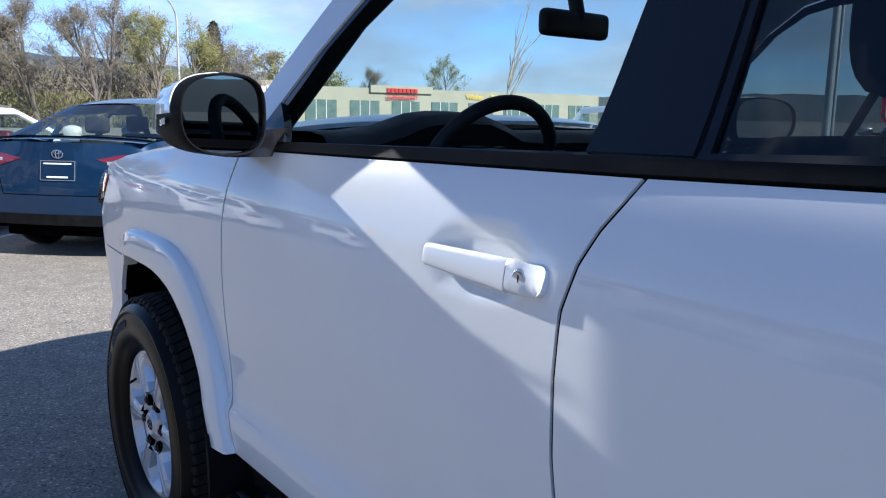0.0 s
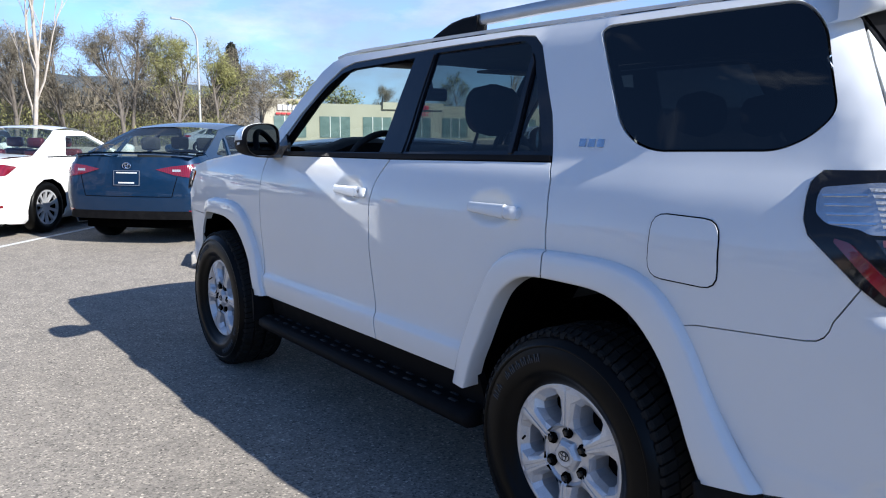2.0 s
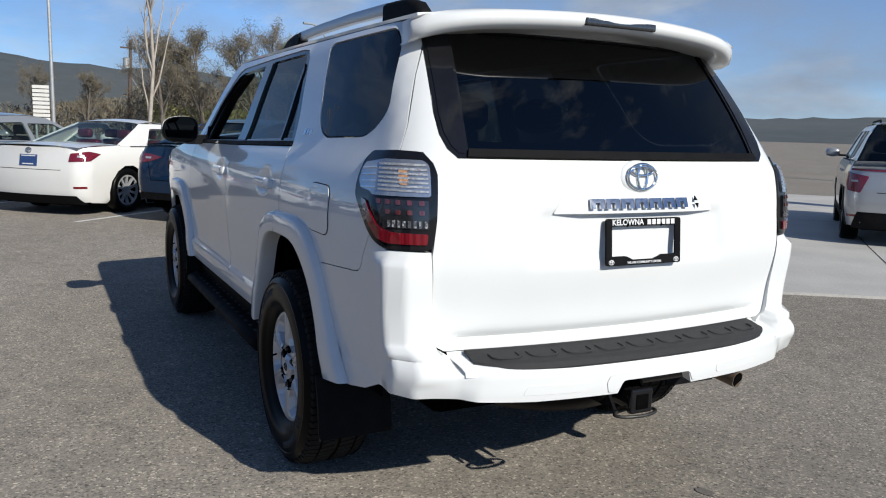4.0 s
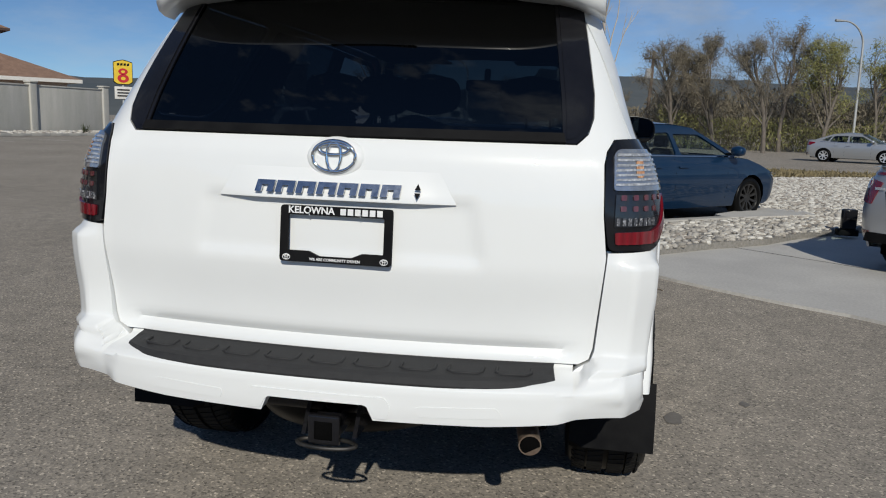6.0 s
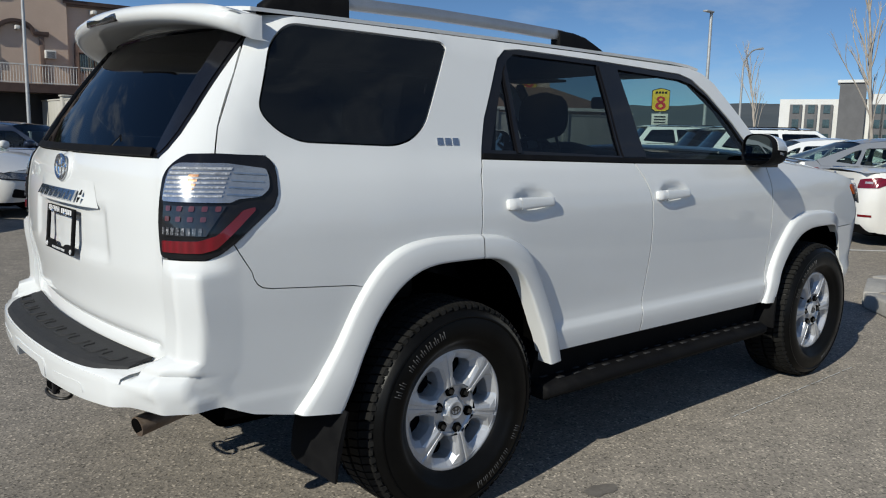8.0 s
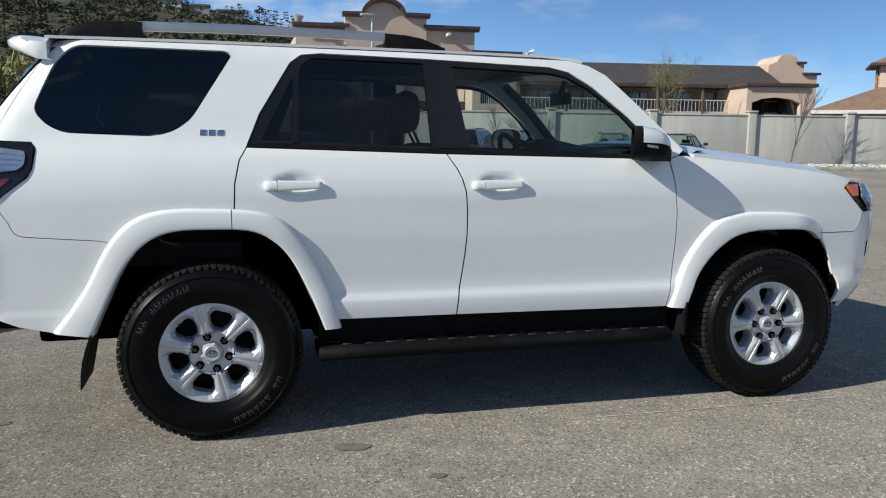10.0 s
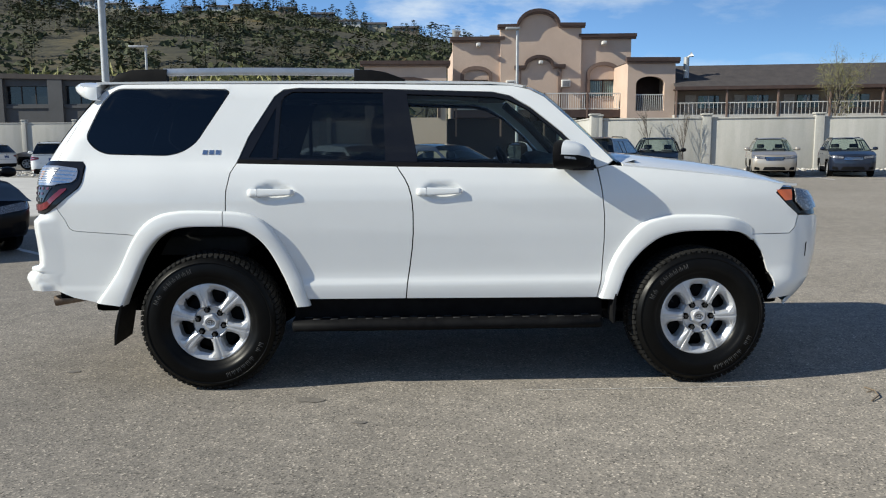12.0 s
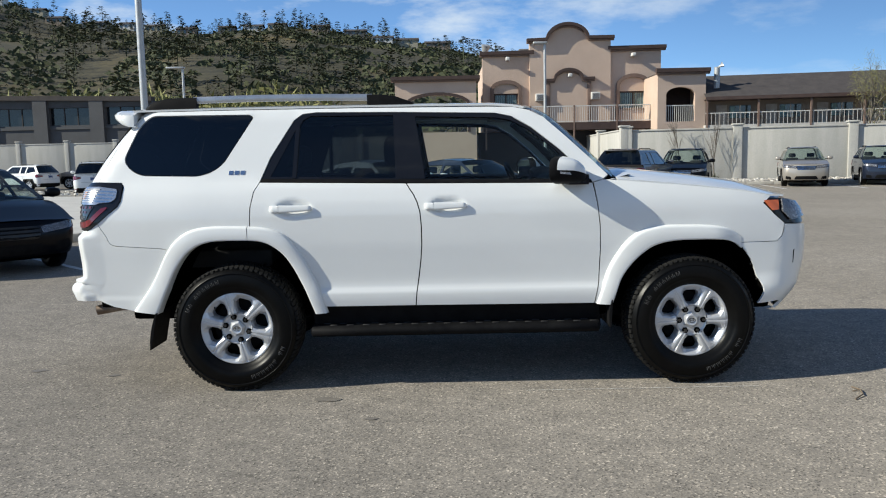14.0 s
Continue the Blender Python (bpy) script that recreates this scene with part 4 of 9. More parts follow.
# tail lamps
for s in (1, -1):
    r = lambda v, z, off=0.0, s=s: SKIN.rear(s * v, z, off)
    tl = part("tail_lamp", panel_bm(round_poly(LAMP, 0.02), r, off=0.006, thick=0.04, grid=0.03, gap=0.001), M["gloss_black"], suv, "black-framed tail lamp")
    part("clear_lens", panel_bm(round_poly([(0.738, 1.166), (0.734, 1.258), (0.75, 1.272), (0.88, 1.272), (1.008, 1.258), (1.030, 1.236), (1.042, 1.20), (1.020, 1.177), (0.95, 1.172), (0.934, 1.163)], 0.012), r, off=0.012, thick=0.008, grid=0.02), M["lens_band"], tl, "clear upper lens")
    for k in range(7):
        zb = 1.180 + 0.012 * k
        part("lens_ridge", panel_bm([(0.745, zb), (0.745, zb + 0.0055), (0.905, zb + 0.0055), (0.905, zb)], r, off=0.0150, thick=0.004, grid=0.03, gap=0.0), M["lens_clear"], tl)
    for k in range(4):
        zb = 1.186 + 0.019 * k
        part("lens_ridge", panel_bm([(0.915, zb), (0.915, zb + 0.004), (1.014, zb - 0.002), (1.014, zb - 0.006)], r, off=0.0150, thick=0.004, grid=0.03, gap=0.0), M["chrome"], tl)
    part("amber_bulb", panel_bm(round_poly([(0.800, 1.197), (0.800, 1.246), (0.832, 1.246), (0.832, 1.197)], 0.012), r, off=0.0142, thick=0.001, grid=0.03), M["lens_glow"], tl)
    part("smoked_lens", panel_bm([(0.745, 1.072), (0.745, 1.160), (0.928, 1.160), (0.882, 1.074)], r, off=0.010, thick=0.006, grid=0.03), M["lens_dark"], tl)
    for k in range(8):
        part("chrome_rib", panel_bm([(0.752 + 0.0155 * k, 1.078), (0.752 + 0.0155 * k, 1.098), (0.7605 + 0.0155 * k, 1.098), (0.7605 + 0.0155 * k, 1.078)], r, off=0.0125, thick=0.003, grid=0.03, gap=0.0), M["lens_rib"], tl)
    part("red_lens", panel_bm(round_poly([(0.750, 1.026), (0.747, 1.063), (0.862, 1.066), (0.907, 1.081), (0.972, 1.148), (1.008, 1.155), (1.012, 1.143), (0.950, 1.079), (0.909, 1.039), (0.870, 1.027)], 0.008), r, off=0.012, thick=0.008, grid=0.02), M["lens_red"], tl, "red lower lens")
    for row_z, n_led in ((1.150, 5), (1.122, 4)):
        for i in range(n_led):
            v = 0.760 + 0.034 * i
            part("led", panel_bm(round_poly([(v, row_z - 0.007), (v, row_z + 0.007), (v + 0.015, row_z + 0.007), (v + 0.015, row_z - 0.007)], 0.004), r, off=0.0125, thick=0.003, grid=0.02, gap=0.0), M["lens_pink"], tl)

# ---------- wheels ----------
def tread_bm(r, half, n=78):
    """Shoulder and centre tread blocks round a tyre."""
    bm = bmesh.new()
    for i in range(n):
        a0 = math.tau * i / n
        for y0, y1, sh, lug in ((-half, -half * 0.62, 0.0, 0.008), (-half * 0.55, -half * 0.08, 0.5, 0.006), (half * 0.08, half * 0.55, 0.25, 0.006), (half * 0.62, half, 0.75, 0.008)):
            w = math.tau / n * 0.40
            b = a0 + sh * math.tau / n
            edge = abs(y0 + y1) / 2 > half * 0.7
            q = []
            for rr in (r - 0.011, r):
                for da, yy in ((-w, y0), (w, y0), (w + 0.03, y1), (-w + 0.03, y1)):
                    drop = 0.014 if edge and abs(yy) > half * 0.95 else 0.0
                    q.append(bm.verts.new(((rr - drop) * math.cos(b + da), yy, (rr - drop) * math.sin(b + da))))
            for fc in ((4, 5, 6, 7), (0, 1, 5, 4), (1, 2, 6, 5), (2, 3, 7, 6), (3, 0, 4, 7)):
                bm.faces.new([q[j] for j in fc])
        for sd in (1, -1):
            long_ = 0.021 if i % 2 else 0.014
            q = []
            for rr, yy, k in ((r - 0.006, half - 0.006, 1.0), (r - 0.010, half + 0.001, 1.0), (r - long_ - 0.004, half + 0.006, 0.7), (r - long_ - 0.004, half - 0.006, 0.7)):
                for da in (-1, 1):
                    q.append(bm.verts.new((rr * math.cos(a0 + da * k * 0.36 * math.tau / n), sd * yy, rr * math.sin(a0 + da * k * 0.36 * math.tau / n))))
            for fc in ((0, 1, 3, 2), (2, 3, 5, 4), (0, 2, 4, 6), (1, 7, 5, 3), (4, 5, 7, 6)):
                bm.faces.new([q[j] for j in fc])
    bmesh.ops.recalc_face_normals(bm, faces=bm.faces)
    return bm


def polar(r, a):
    return (r * math.cos(a), r * math.sin(a))


def big_wheel(parent, x, s, turn, steer=0.0):
    hub = new("wheel")
    hub.empty_display_size = 0.1
    hub.parent = parent
    hub.matrix_local = Matrix.Translation((x, s * (HUB_Y + (0.012 if x > 0 else 0)), HUB_Z)) @ (Matrix.Rotation(math.pi, 4, "Z") if s < 0 else Matrix.Identity(4)) @ Matrix.Rotation(radians(steer), 4, "Z")
    # local +y faces outwards
    R, y0 = TYRE_R, 0.03
    tyre = [(0.216, y0 - 0.215), (0.235, y0 - 0.235), (0.29, y0 - 0.262), (0.345, y0 - 0.255), (R - 0.022, y0 - 0.225), (R - 0.012, y0 - 0.19), (R - 0.010, y0 - 0.11), (R - 0.012, y0 - 0.03), (R - 0.022, y0 + 0.003), (0.366, y0 + 0.019), (0.352, y0 + 0.028), (0.349, y0 + 0.033), (0.344, y0 + 0.033), (0.341, y0 + 0.029), (0.325, y0 + 0.034),
            (0.298, y0 + 0.037), (0.280, y0 + 0.036), (0.266, y0 + 0.031), (0.262, y0 + 0.026), (0.248, y0 + 0.018), (0.232, y0 + 0.008), (0.226, y0 + 0.001), (0.216, y0 - 0.012)]
    part("tyre", revolve(tyre, 64), M["rubber"], hub, "black all-terrain tyre")
    tb = tread_bm(R, 0.118)
    bmesh.ops.translate(tb, verts=tb.verts, vec=(0, y0 - 0.11, 0))
    part("tread", tb, M["tread"], hub, smooth=False)
    lip = [(0.2275, y0 - 0.012), (0.2285, y0 - 0.002), (0.2270, y0 - 0.001), (0.2245, y0 - 0.004), (0.2235, y0 - 0.012)]
    part("rim", revolve(lip, 72), M["alloy"], hub)
    # alloy barrel coloured black: the wheel's inner shade is in the colour
    part("barrel", revolve([(0.2165, y0 - 0.012), (0.209, y0 - 0.03), (0.195, y0 - 0.09), (0.20, y0 - 0.20)], 64), M["trim"], hub)
    half_ = ((0.095, 0.021), (0.119, 0.0425), (0.169, 0.061), (0.198, 0.052), (0.209, 0.033))
    at = lambda a, r, w, d: Vector((r * math.cos(a) - w * math.sin(a), y0 + d, r * math.sin(a) + w * math.cos(a)))
    part("rim_flange", revolve([(0.2080, y0 - 0.007), (0.2115, y0 - 0.0035), (0.2185, y0 - 0.0025), (0.2235, y0 - 0.0035), (0.2250, y0 - 0.006)], 72), M["alloy"], hub)
    for i in range(6):
        c, a = turn + math.tau * i / 6, turn + math.tau * (i + 0.5) / 6
        # a flat raised strip down each spoke, widening outwards, with a shallow channel in it
        run = ((0.084, 0.0105, -0.005), (0.096, 0.0115, 0.0015), (0.122, 0.0125, 0.0025), (0.171, 0.0170, 0.002), (0.203, 0.0215, 0.001), (0.219, 0.0245, -0.0022))
        part("spoke", loft([[at(a, r, w, d), at(a, r, w * 0.42, d), at(a, r, w * 0.30, d - 0.0035), at(a, r, -w * 0.30, d - 0.0035), at(a, r, -w * 0.42, d), at(a, r, -w, d)] for r, w, d in run]), M["alloy"], hub, smooth=False)
        # its flanks fall to the windows on either side
        for sd in (1, -1):
            hc = c if sd < 0 else c + math.tau / 6
            flank = []
            for (r, w, d), (hr, hw) in zip(run[1:], half_):
                flank.append([at(a, r, sd * w, d), at(hc, hr, -sd * hw, -0.0055)])
            part("spoke_flank", loft(flank), M["alloy"], hub, smooth=False)
        # each window falls away in broad flat facets to a deep narrow slot
        mid = (0.129, 0.0)
        ring_ = [(r, w) for r, w in half_] + [(r, -w) for r, w in half_[::-1]]
        fac = lambda k, ko, d: [at(c, mid[0] + (r - mid[0]) * (ko if r > mid[0] else k), w * k, d) for r, w in ring_]
        part("window_facet", loft([fac(1.0, 1.0, -0.0055), fac(0.80, 0.70, -0.028), fac(0.79, 0.69, -0.085)], close=True), M["alloy"], hub, smooth=False)
    # disc and back plate also carry the inner shade as black colour
    part("brake_disc", revolve([(0.06, y0 - 0.10), (0.165, y0 - 0.10), (0.165, y0 - 0.125), (0.06, y0 - 0.125)], 40), M["trim"], hub)
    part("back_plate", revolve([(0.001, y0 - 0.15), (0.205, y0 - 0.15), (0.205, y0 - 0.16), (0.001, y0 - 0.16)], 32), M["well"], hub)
    part("hub_plate", revolve([(0.0005, y0 - 0.016), (0.070, y0 - 0.016), (0.084, y0 - 0.0145), (0.092, y0 - 0.007), (0.0985, y0 - 0.012)], 36), M["alloy"], hub, smooth=False)
    part("centre_cap", revolve([(0.0005, y0 + 0.002), (0.040, y0 + 0.001), (0.050, y0 - 0.007), (0.056, y0 - 0.017)], 6), M["alloy"], hub, smooth=False).rotation_euler = (0, -turn, 0)
    part("cap_disc", revolve([(0.0005, y0 + 0.0035), (0.026, y0 + 0.0035), (0.029, y0 + 0.0055), (0.033, y0 + 0.0055), (0.036, y0 + 0.001)], 32), M["alloy"], hub)
    em = bmesh.new()
    for (rx, rz, dx, dz) in ((0.021, 0.0145, 0, 0), (0.008, 0.0145, 0, 0), (0.015, 0.006, 0, 0.006)):
        tube(em, [(dx + rx * math.cos(k * math.tau / 20), y0 + 0.0045, dz + rz * math.sin(k * math.tau / 20)) for k in range(21)], 0.0014, 6, False)
    part("cap_emblem", em, M["dark_metal"], hub)
    for i in range(6):
        c = turn + math.tau * (i + 0.5) / 6
        nb = bmesh.new()
        bmesh.ops.create_cone(nb, cap_ends=True, segments=6, radius1=0.0105, radius2=0.0085, depth=0.018, matrix=Matrix.Translation((0.0740 * math.cos(c), y0 - 0.005, 0.0740 * math.sin(c))) @ Matrix.Rotation(-math.pi / 2, 4, "X"))
        part("lug_nut", nb, M["dark_metal"], hub, smooth=False)
        part("lug_socket", revolve([(0.0005, 0.001), (0.0130, 0.001), (0.0140, 0.007), (0.0185, 0.006), (0.0195, -0.006)], 6), M["seam"], hub, smooth=False).location = (0.0740 * math.cos(c), y0 - 0.010, 0.0740 * math.sin(c))
    # raised sidewall lettering, as plain bars; paler rubber paints in its glints
    for base in (1.25, 4.39):
        for i in range(9):
            if i == 6:
                continue
            a = base - i * 0.105
            lb = bmesh.new()
            for q in range(3):
                box(lb, (-0.011 + 0.009 * q, y0 + 0.030, -0.013), (-0.0075 + 0.009 * q, y0 + 0.0385, 0.013 - 0.010 * ((i + q) % 2)), 0.0008, 1)
            bmesh.ops.transform(lb, matrix=Matrix.Rotation(-a + math.pi / 2, 4, "Y") @ Matrix.Translation((0, 0, 0.310)), verts=lb.verts)
            part("sidewall_bar", lb, M["bar_glint"], hub)
    part("valve", tube_bm([(polar(0.19, turn)[0], y0 - 0.01, polar(0.19, turn)[1]), (polar(0.178, turn)[0], y0 + 0.012, polar(0.178, turn)[1])], 0.004, 6), M["trim"], hub)
    return hub


big_wheel(suv, -HUB_X, -1, 0.79)
big_wheel(suv, HUB_X, -1, 0.52)
big_wheel(suv, -HUB_X, 1, 0.0)
big_wheel(suv, HUB_X, 1, 0.52)

# ---------- door mirrors, handles, rails, boards ----------
def egg(c, r, p=2.6, n=20, m=14, lo=-1.0, hi=1.0):
    """A rounded box-like shell between two heights."""
    rows = []
    sg = lambda v, e: math.copysign(abs(v) ** e, v)
    for j in range(m + 1):
        t = lo + (hi - lo) * j / m
        t = max(-0.999, min(0.999, t))
        k = (1 - abs(t) ** p) ** (1 / p)
        rows.append([(c[0] + r[0] * k * sg(math.cos(a), 2 / p), c[1] + r[1] * k * sg(math.sin(a), 2 / p), c[2] + r[2] * t) for a in (math.tau * i / n for i in range(n))])
    return rows


for s in (1, -1):
    MIRROR_Y = 0.995 if s > 0 else 0.935
    mir = new("door_mirror")
    mir.empty_display_size = 0.1
    mir.parent = doors[s][0]
    sg = lambda v, e=0.6: math.copysign(abs(v) ** e, v)
    toe = radians(9) * s
    place = Matrix.Translation((0.548, s * MIRROR_Y, 1.322)) @ Matrix.Rotation(toe, 4, "Z")

    def ring(k, a):
        """Outline of the housing: rounded D, lower at its outer end."""
        y, z = sg(math.cos(a)), sg(math.sin(a))
        return y * 0.108 * k, (z * 0.080 - 0.012 * max(0.0, y) * (z > 0) + 0.014 * max(0.0, y) * (z < 0)) * k

    def shell(a0, a1, shrink, n=22, x_from=-1.0):
        rows_ = []
        for x, k, dz in ((0.0, 0.975, 0), (0.006, 1.0, 0), (0.05, 1.0, 0), (0.10, 0.95, -0.004), (0.145, 0.82, -0.012), (0.175, 0.60, -0.020), (0.190, 0.34, -0.026), (0.196, 0.02, -0.028)):
            if x < x_from:
                continue
            rr = []
            for i in range(n + 1):
                y, z = ring(max(0.01, k - shrink), a0 + (a1 - a0) * i / n)
                rr.append((0.560 + x * 0.93 - 0.05 * y / 0.11 * (x < 0.1), s * (MIRROR_Y + y), 1.322 + z + dz))
            rows_.append(rr)
        return solid(loft(rows_), -0.003)

    part("mirror_cap", shell(0.06, math.pi - 0.06, 0.0, 22, 0.012), M["white"], mir, "white mirror cap")
    part("mirror_base", shell(0.0, math.tau, 0.02, 40), M["trim"], mir)
    out = [ring(0.945, math.tau * k / 44) for k in range(44)]
    plane = lambda a, b, off=0.0: Vector((0.566 - off - 0.05 * a / 0.11, s * (MIRROR_Y + a), 1.322 + b))
    part("mirror_rim", panel_bm([ring(0.985, math.tau * k / 44) for k in range(44)], plane, [out], off=0.005, thick=0.03, grid=0.03, gap=0), M["gloss_black"], mir)
    part("mirror_back", panel_bm([ring(0.97, math.tau * k / 44) for k in range(44)], plane, off=-0.012, thick=0.01, grid=0.05, gap=0), M["trim"], mir)
    part("mirror_glass", panel_bm(out, plane, off=-0.003, thick=0.003, grid=0.04, gap=-0.002), M["mirror"], mir, "mirror glass")
    part("mirror_arm", loft([[(x, s * y, z + dz) for x, dz in ((0.70 - w, -h), (0.70 + w, -h), (0.70 + w, h), (0.70 - w, h))] for y, z, w, h in ((0.95, 1.265, 0.06, 0.03), (0.88, 1.262, 0.055, 0.028), (0.825, 1.268, 0.075, 0.03))], close=True, caps=True), M["gloss_black"], mir)
    part("signal_strip", loft([[(0.575 + 0.145 * q, s * (MIRROR_Y + 0.112 * math.cos(0.9 * q) ** 0.6 + 0.0015 - 0.028 * q * q), 1.310 - 0.016 * q + dz) for dz in (-0.006, 0.006)] for q in (0, 0.15, 0.3, 0.45, 0.6, 0.75)]), M["lens_clear"], mir)
    part("mirror_sail", panel_bm([(0.60, 1.262), (0.795, 1.25), (0.70, 1.352)], SKIN.side(s), off=0.006, thick=0.02, grid=0.04), M["gloss_black"], doors[s][0])
    # handles
    for dr, hx in ((0, -0.097), (1, -1.033)):
        f = SKIN.side(s)
        rows = []
        for k in range(29):
            t = k / 28
            x = hx - 0.072 + 0.200 * t
            e = min(1.0, (1 - t) / 0.10)
            h = (0.0225 - 0.0065 * t) * (0.45 + 0.55 * math.sqrt(e))
            lift = 0.026 - 0.003 * t - 0.017 * (1 - e) ** 2
            zc = 1.119 + 0.003 * t
            rows.append([f(x, zc + h * math.copysign(abs(math.cos(a)) ** 0.6, math.cos(a)), max(0.001, lift - 0.009 + 0.009 * math.copysign(abs(math.sin(a)) ** 0.6, math.sin(a)))) for a in (math.tau * i / 16 for i in range(16))])
        hd = part("door_handle", loft(rows, close=True, caps=True), M["white"], doors[s][dr])
        part("handle_end", panel_bm(round_poly([(hx - 0.130, 1.0975), (hx - 0.130, 1.1405), (hx - 0.0730, 1.1410), (hx - 0.0730, 1.0970)], 0.015, 5), f, off=lambda u, z: 0.0258 - 0.012 * max(0.0, (hx - 0.106 - u) / 0.024) ** 2 - 0.009 * max(0.0, (abs(z - 1.119) - 0.012) / 0.010) ** 2, thick=0.03, grid=0.012, gap=0.001), M["white"], hd)
        if s > 0 and dr == 0:
            ky = revolve([(0.0005, -0.001), (0.0085, -0.001), (0.0095, -0.003), (0.0105, -0.001), (0.0125, -0.0015), (0.0135, -0.004)], 24)
            ko = part("key_lock", ky, M["rail_silver"], hd)
            ko.location = f(hx - 0.100, 1.119, 0.0268)
            part("key_slot", box_bm((-0.0008, -0.002, -0.005), (0.0008, -0.0004, 0.005)), M["seam"], hd).location = f(hx - 0.100, 1.119, 0.0268)
    # roof rails: silver bar between black feet
    y = s * 0.585
    part("rail_bar", loft([[(x, y + s * a, z + b) for a, b in ((0.013, -0.022), (0.019, -0.004), (0.012, 0.019), (-0.013, 0.019), (-0.018, -0.004), (-0.013, -0.022))] for x, z in ((-1.68, 1.806), (-1.3, 1.812), (-0.9, 1.810), (-0.55, 1.803))], close=True, caps=True), M["rail_silver"], suv)
    for xs in (((-1.98, 1.752, 0.2), (-1.94, 1.782, 0.6), (-1.86, 1.803, 0.9), (-1.72, 1.808, 1.0), (-1.66, 1.808, 1.0)), ((-0.58, 1.806, 1.0), (-0.48, 1.802, 1.0), (-0.40, 1.79, 0.9), (-0.33, 1.765, 0.55), (-0.285, 1.748, 0.2))):
        part("rail_foot", loft([[(x, y + s * 0.03 * a, (1.735 if b < 0 else z + 0.014 * b)) for a, b in ((-0.8, -1), (0.95, -1), (0.9, 0.2), (0.5, 1), (-0.5, 1), (-0.8, 0.2))] for x, z, k in xs], close=True, caps=True), M["trim"], suv)
    # running board
    rows = []
    for x in (-0.935, -0.925, -0.6, 0.0, 0.6, 0.815, 0.835):
        e = 0.02 if x in (-0.935, 0.835) else 0.0
        rows.append([(x, s * yy, zz) for yy, zz in ((0.70, 0.372), (0.72, 0.390), (0.80, 0.395), (0.905 - e, 0.395), (0.932 - e, 0.383), (0.938 - e, 0.358), (0.915 - e, 0.334), (0.74, 0.340))])
    rb = part("running_board", loft(rows, close=True, caps=True), M["trim"], suv, "dusty black running board")
    for i in range(17):
        for j in range(2):
            x = -0.85 + i * 0.1 + 0.05 * j
            part("tread_rib", box_bm((x - 0.022, s * (0.83 + 0.05 * j) - 0.009, 0.3945), (x + 0.022, s * (0.83 + 0.05 * j) + 0.009, 0.3995), 0.002, 1), M["pad"], rb)
    for x in (-0.7, 0.0, 0.65):
        part("board_bracket", box_bm((x - 0.03, min(s * 0.45, s * 0.78), 0.335), (x + 0.03, max(s * 0.45, s * 0.78), 0.36), 0.004), M["dark_metal"], rb)
    # mud flaps
    for pts, yy0, yy1 in ((((-1.925, 0.275), (-1.88, 0.50)), 0.66, 0.935), (((0.895, 0.36), (0.905, 0.53)), 0.66, 0.93)):
        (x0, z0), (x1, z1) = pts
        part("mud_flap", loft([[(x0 + (x1 - x0) * k - 0.012 * math.sin(k * 3.1), s * (yy0 + (yy1 - yy0) * j / 6), z0 + (z1 - z0) * k + (0.02 * (j < 1) if k == 0 else 0)) for j in range(7)] + [(x0 + (x1 - x0) * k + 0.006, s * (yy0 + (yy1 - yy0) * j / 6), z0 + (z1 - z0) * k) for j in range(6, -1, -1)] for k in (0, 0.25, 0.5, 0.75, 1)], close=True, caps=True), M["trim"], suv)
    # model badge bars
    for k in range(3):
        x = -1.425 + 0.036 * k
        part("badge_bar", panel_bm([(x, 1.331), (x + 0.030, 1.331), (x + 0.033, 1.358), (x + 0.003, 1.358)], SKIN.side(s), off=0.003, thick=0.003, grid=0.02, gap=0.0015), M["badge"], suv)
# fuel filler door
fx = round_poly([(-1.885, 0.995), (-1.675, 1.0), (-1.675, 1.168), (-1.875, 1.165)], 0.045)
part("filler_gap", panel_bm(fx, SKIN.side(1), off=0.0012, thick=0.0, grid=0.04, gap=-0.0028), M["seam"], suv)
part("filler_door", panel_bm(fx, SKIN.side(1), off=0.0035, thick=0.002, grid=0.04, gap=0.001), M["white"], suv)

# ---------- plate, badges, tow bar, exhaust ----------
def plate_map(a, b, off=0.0):
    """A point of the number plate, which leans forward a little."""
    return Vector((-2.444 - off + 0.09 * (b - 1.02), a - 0.012, b))


PL = [(-0.158, 0.945), (0.158, 0.945), (0.158, 1.098), (-0.158, 1.098)]
hole = [(-0.135, 0.975), (-0.075, 0.975), (-0.045, 0.962), (0.045, 0.962), (0.075, 0.975), (0.135, 0.975), (0.135, 1.073), (-0.135, 1.073)]
plate = part("plate_frame", panel_bm(round_poly(PL, 0.01), plate_map, [round_poly(hole, 0.004)], off=0.006, thick=0.008, grid=0.02, gap=0), M["trim"], gate, "black plate surround with white lettering")


def lettering(text, size, m, mat, parent, name="lettering", bold=0.0):
    c = bpy.data.curves.new(name, "FONT")
    c.body, c.size, c.align_x, c.align_y, c.extrude, c.offset = text, size, "CENTER", "CENTER", 0.0006, bold
    tmp = bpy.data.objects.new(name, c)
    scene.collection.objects.link(tmp)
    bpy.context.view_layer.update()
    me = bpy.data.meshes.new_from_object(tmp.evaluated_get(bpy.context.evaluated_depsgraph_get()))
    bpy.data.objects.remove(tmp)
    me.materials.clear()
    me.materials.append(mat)
    ob = new(name, me)
    ob.parent = parent
    ob.matrix_local = m
    return ob


def facing(p, right, up):
    """A pose whose x runs to the right and y up in the plane of a sign."""
    r, u = Vector(right).normalized(), Vector(up).normalized()
    n = r.cross(u)
    return Matrix.Translation(p) @ Matrix((r, u, n)).transposed().to_4x4()


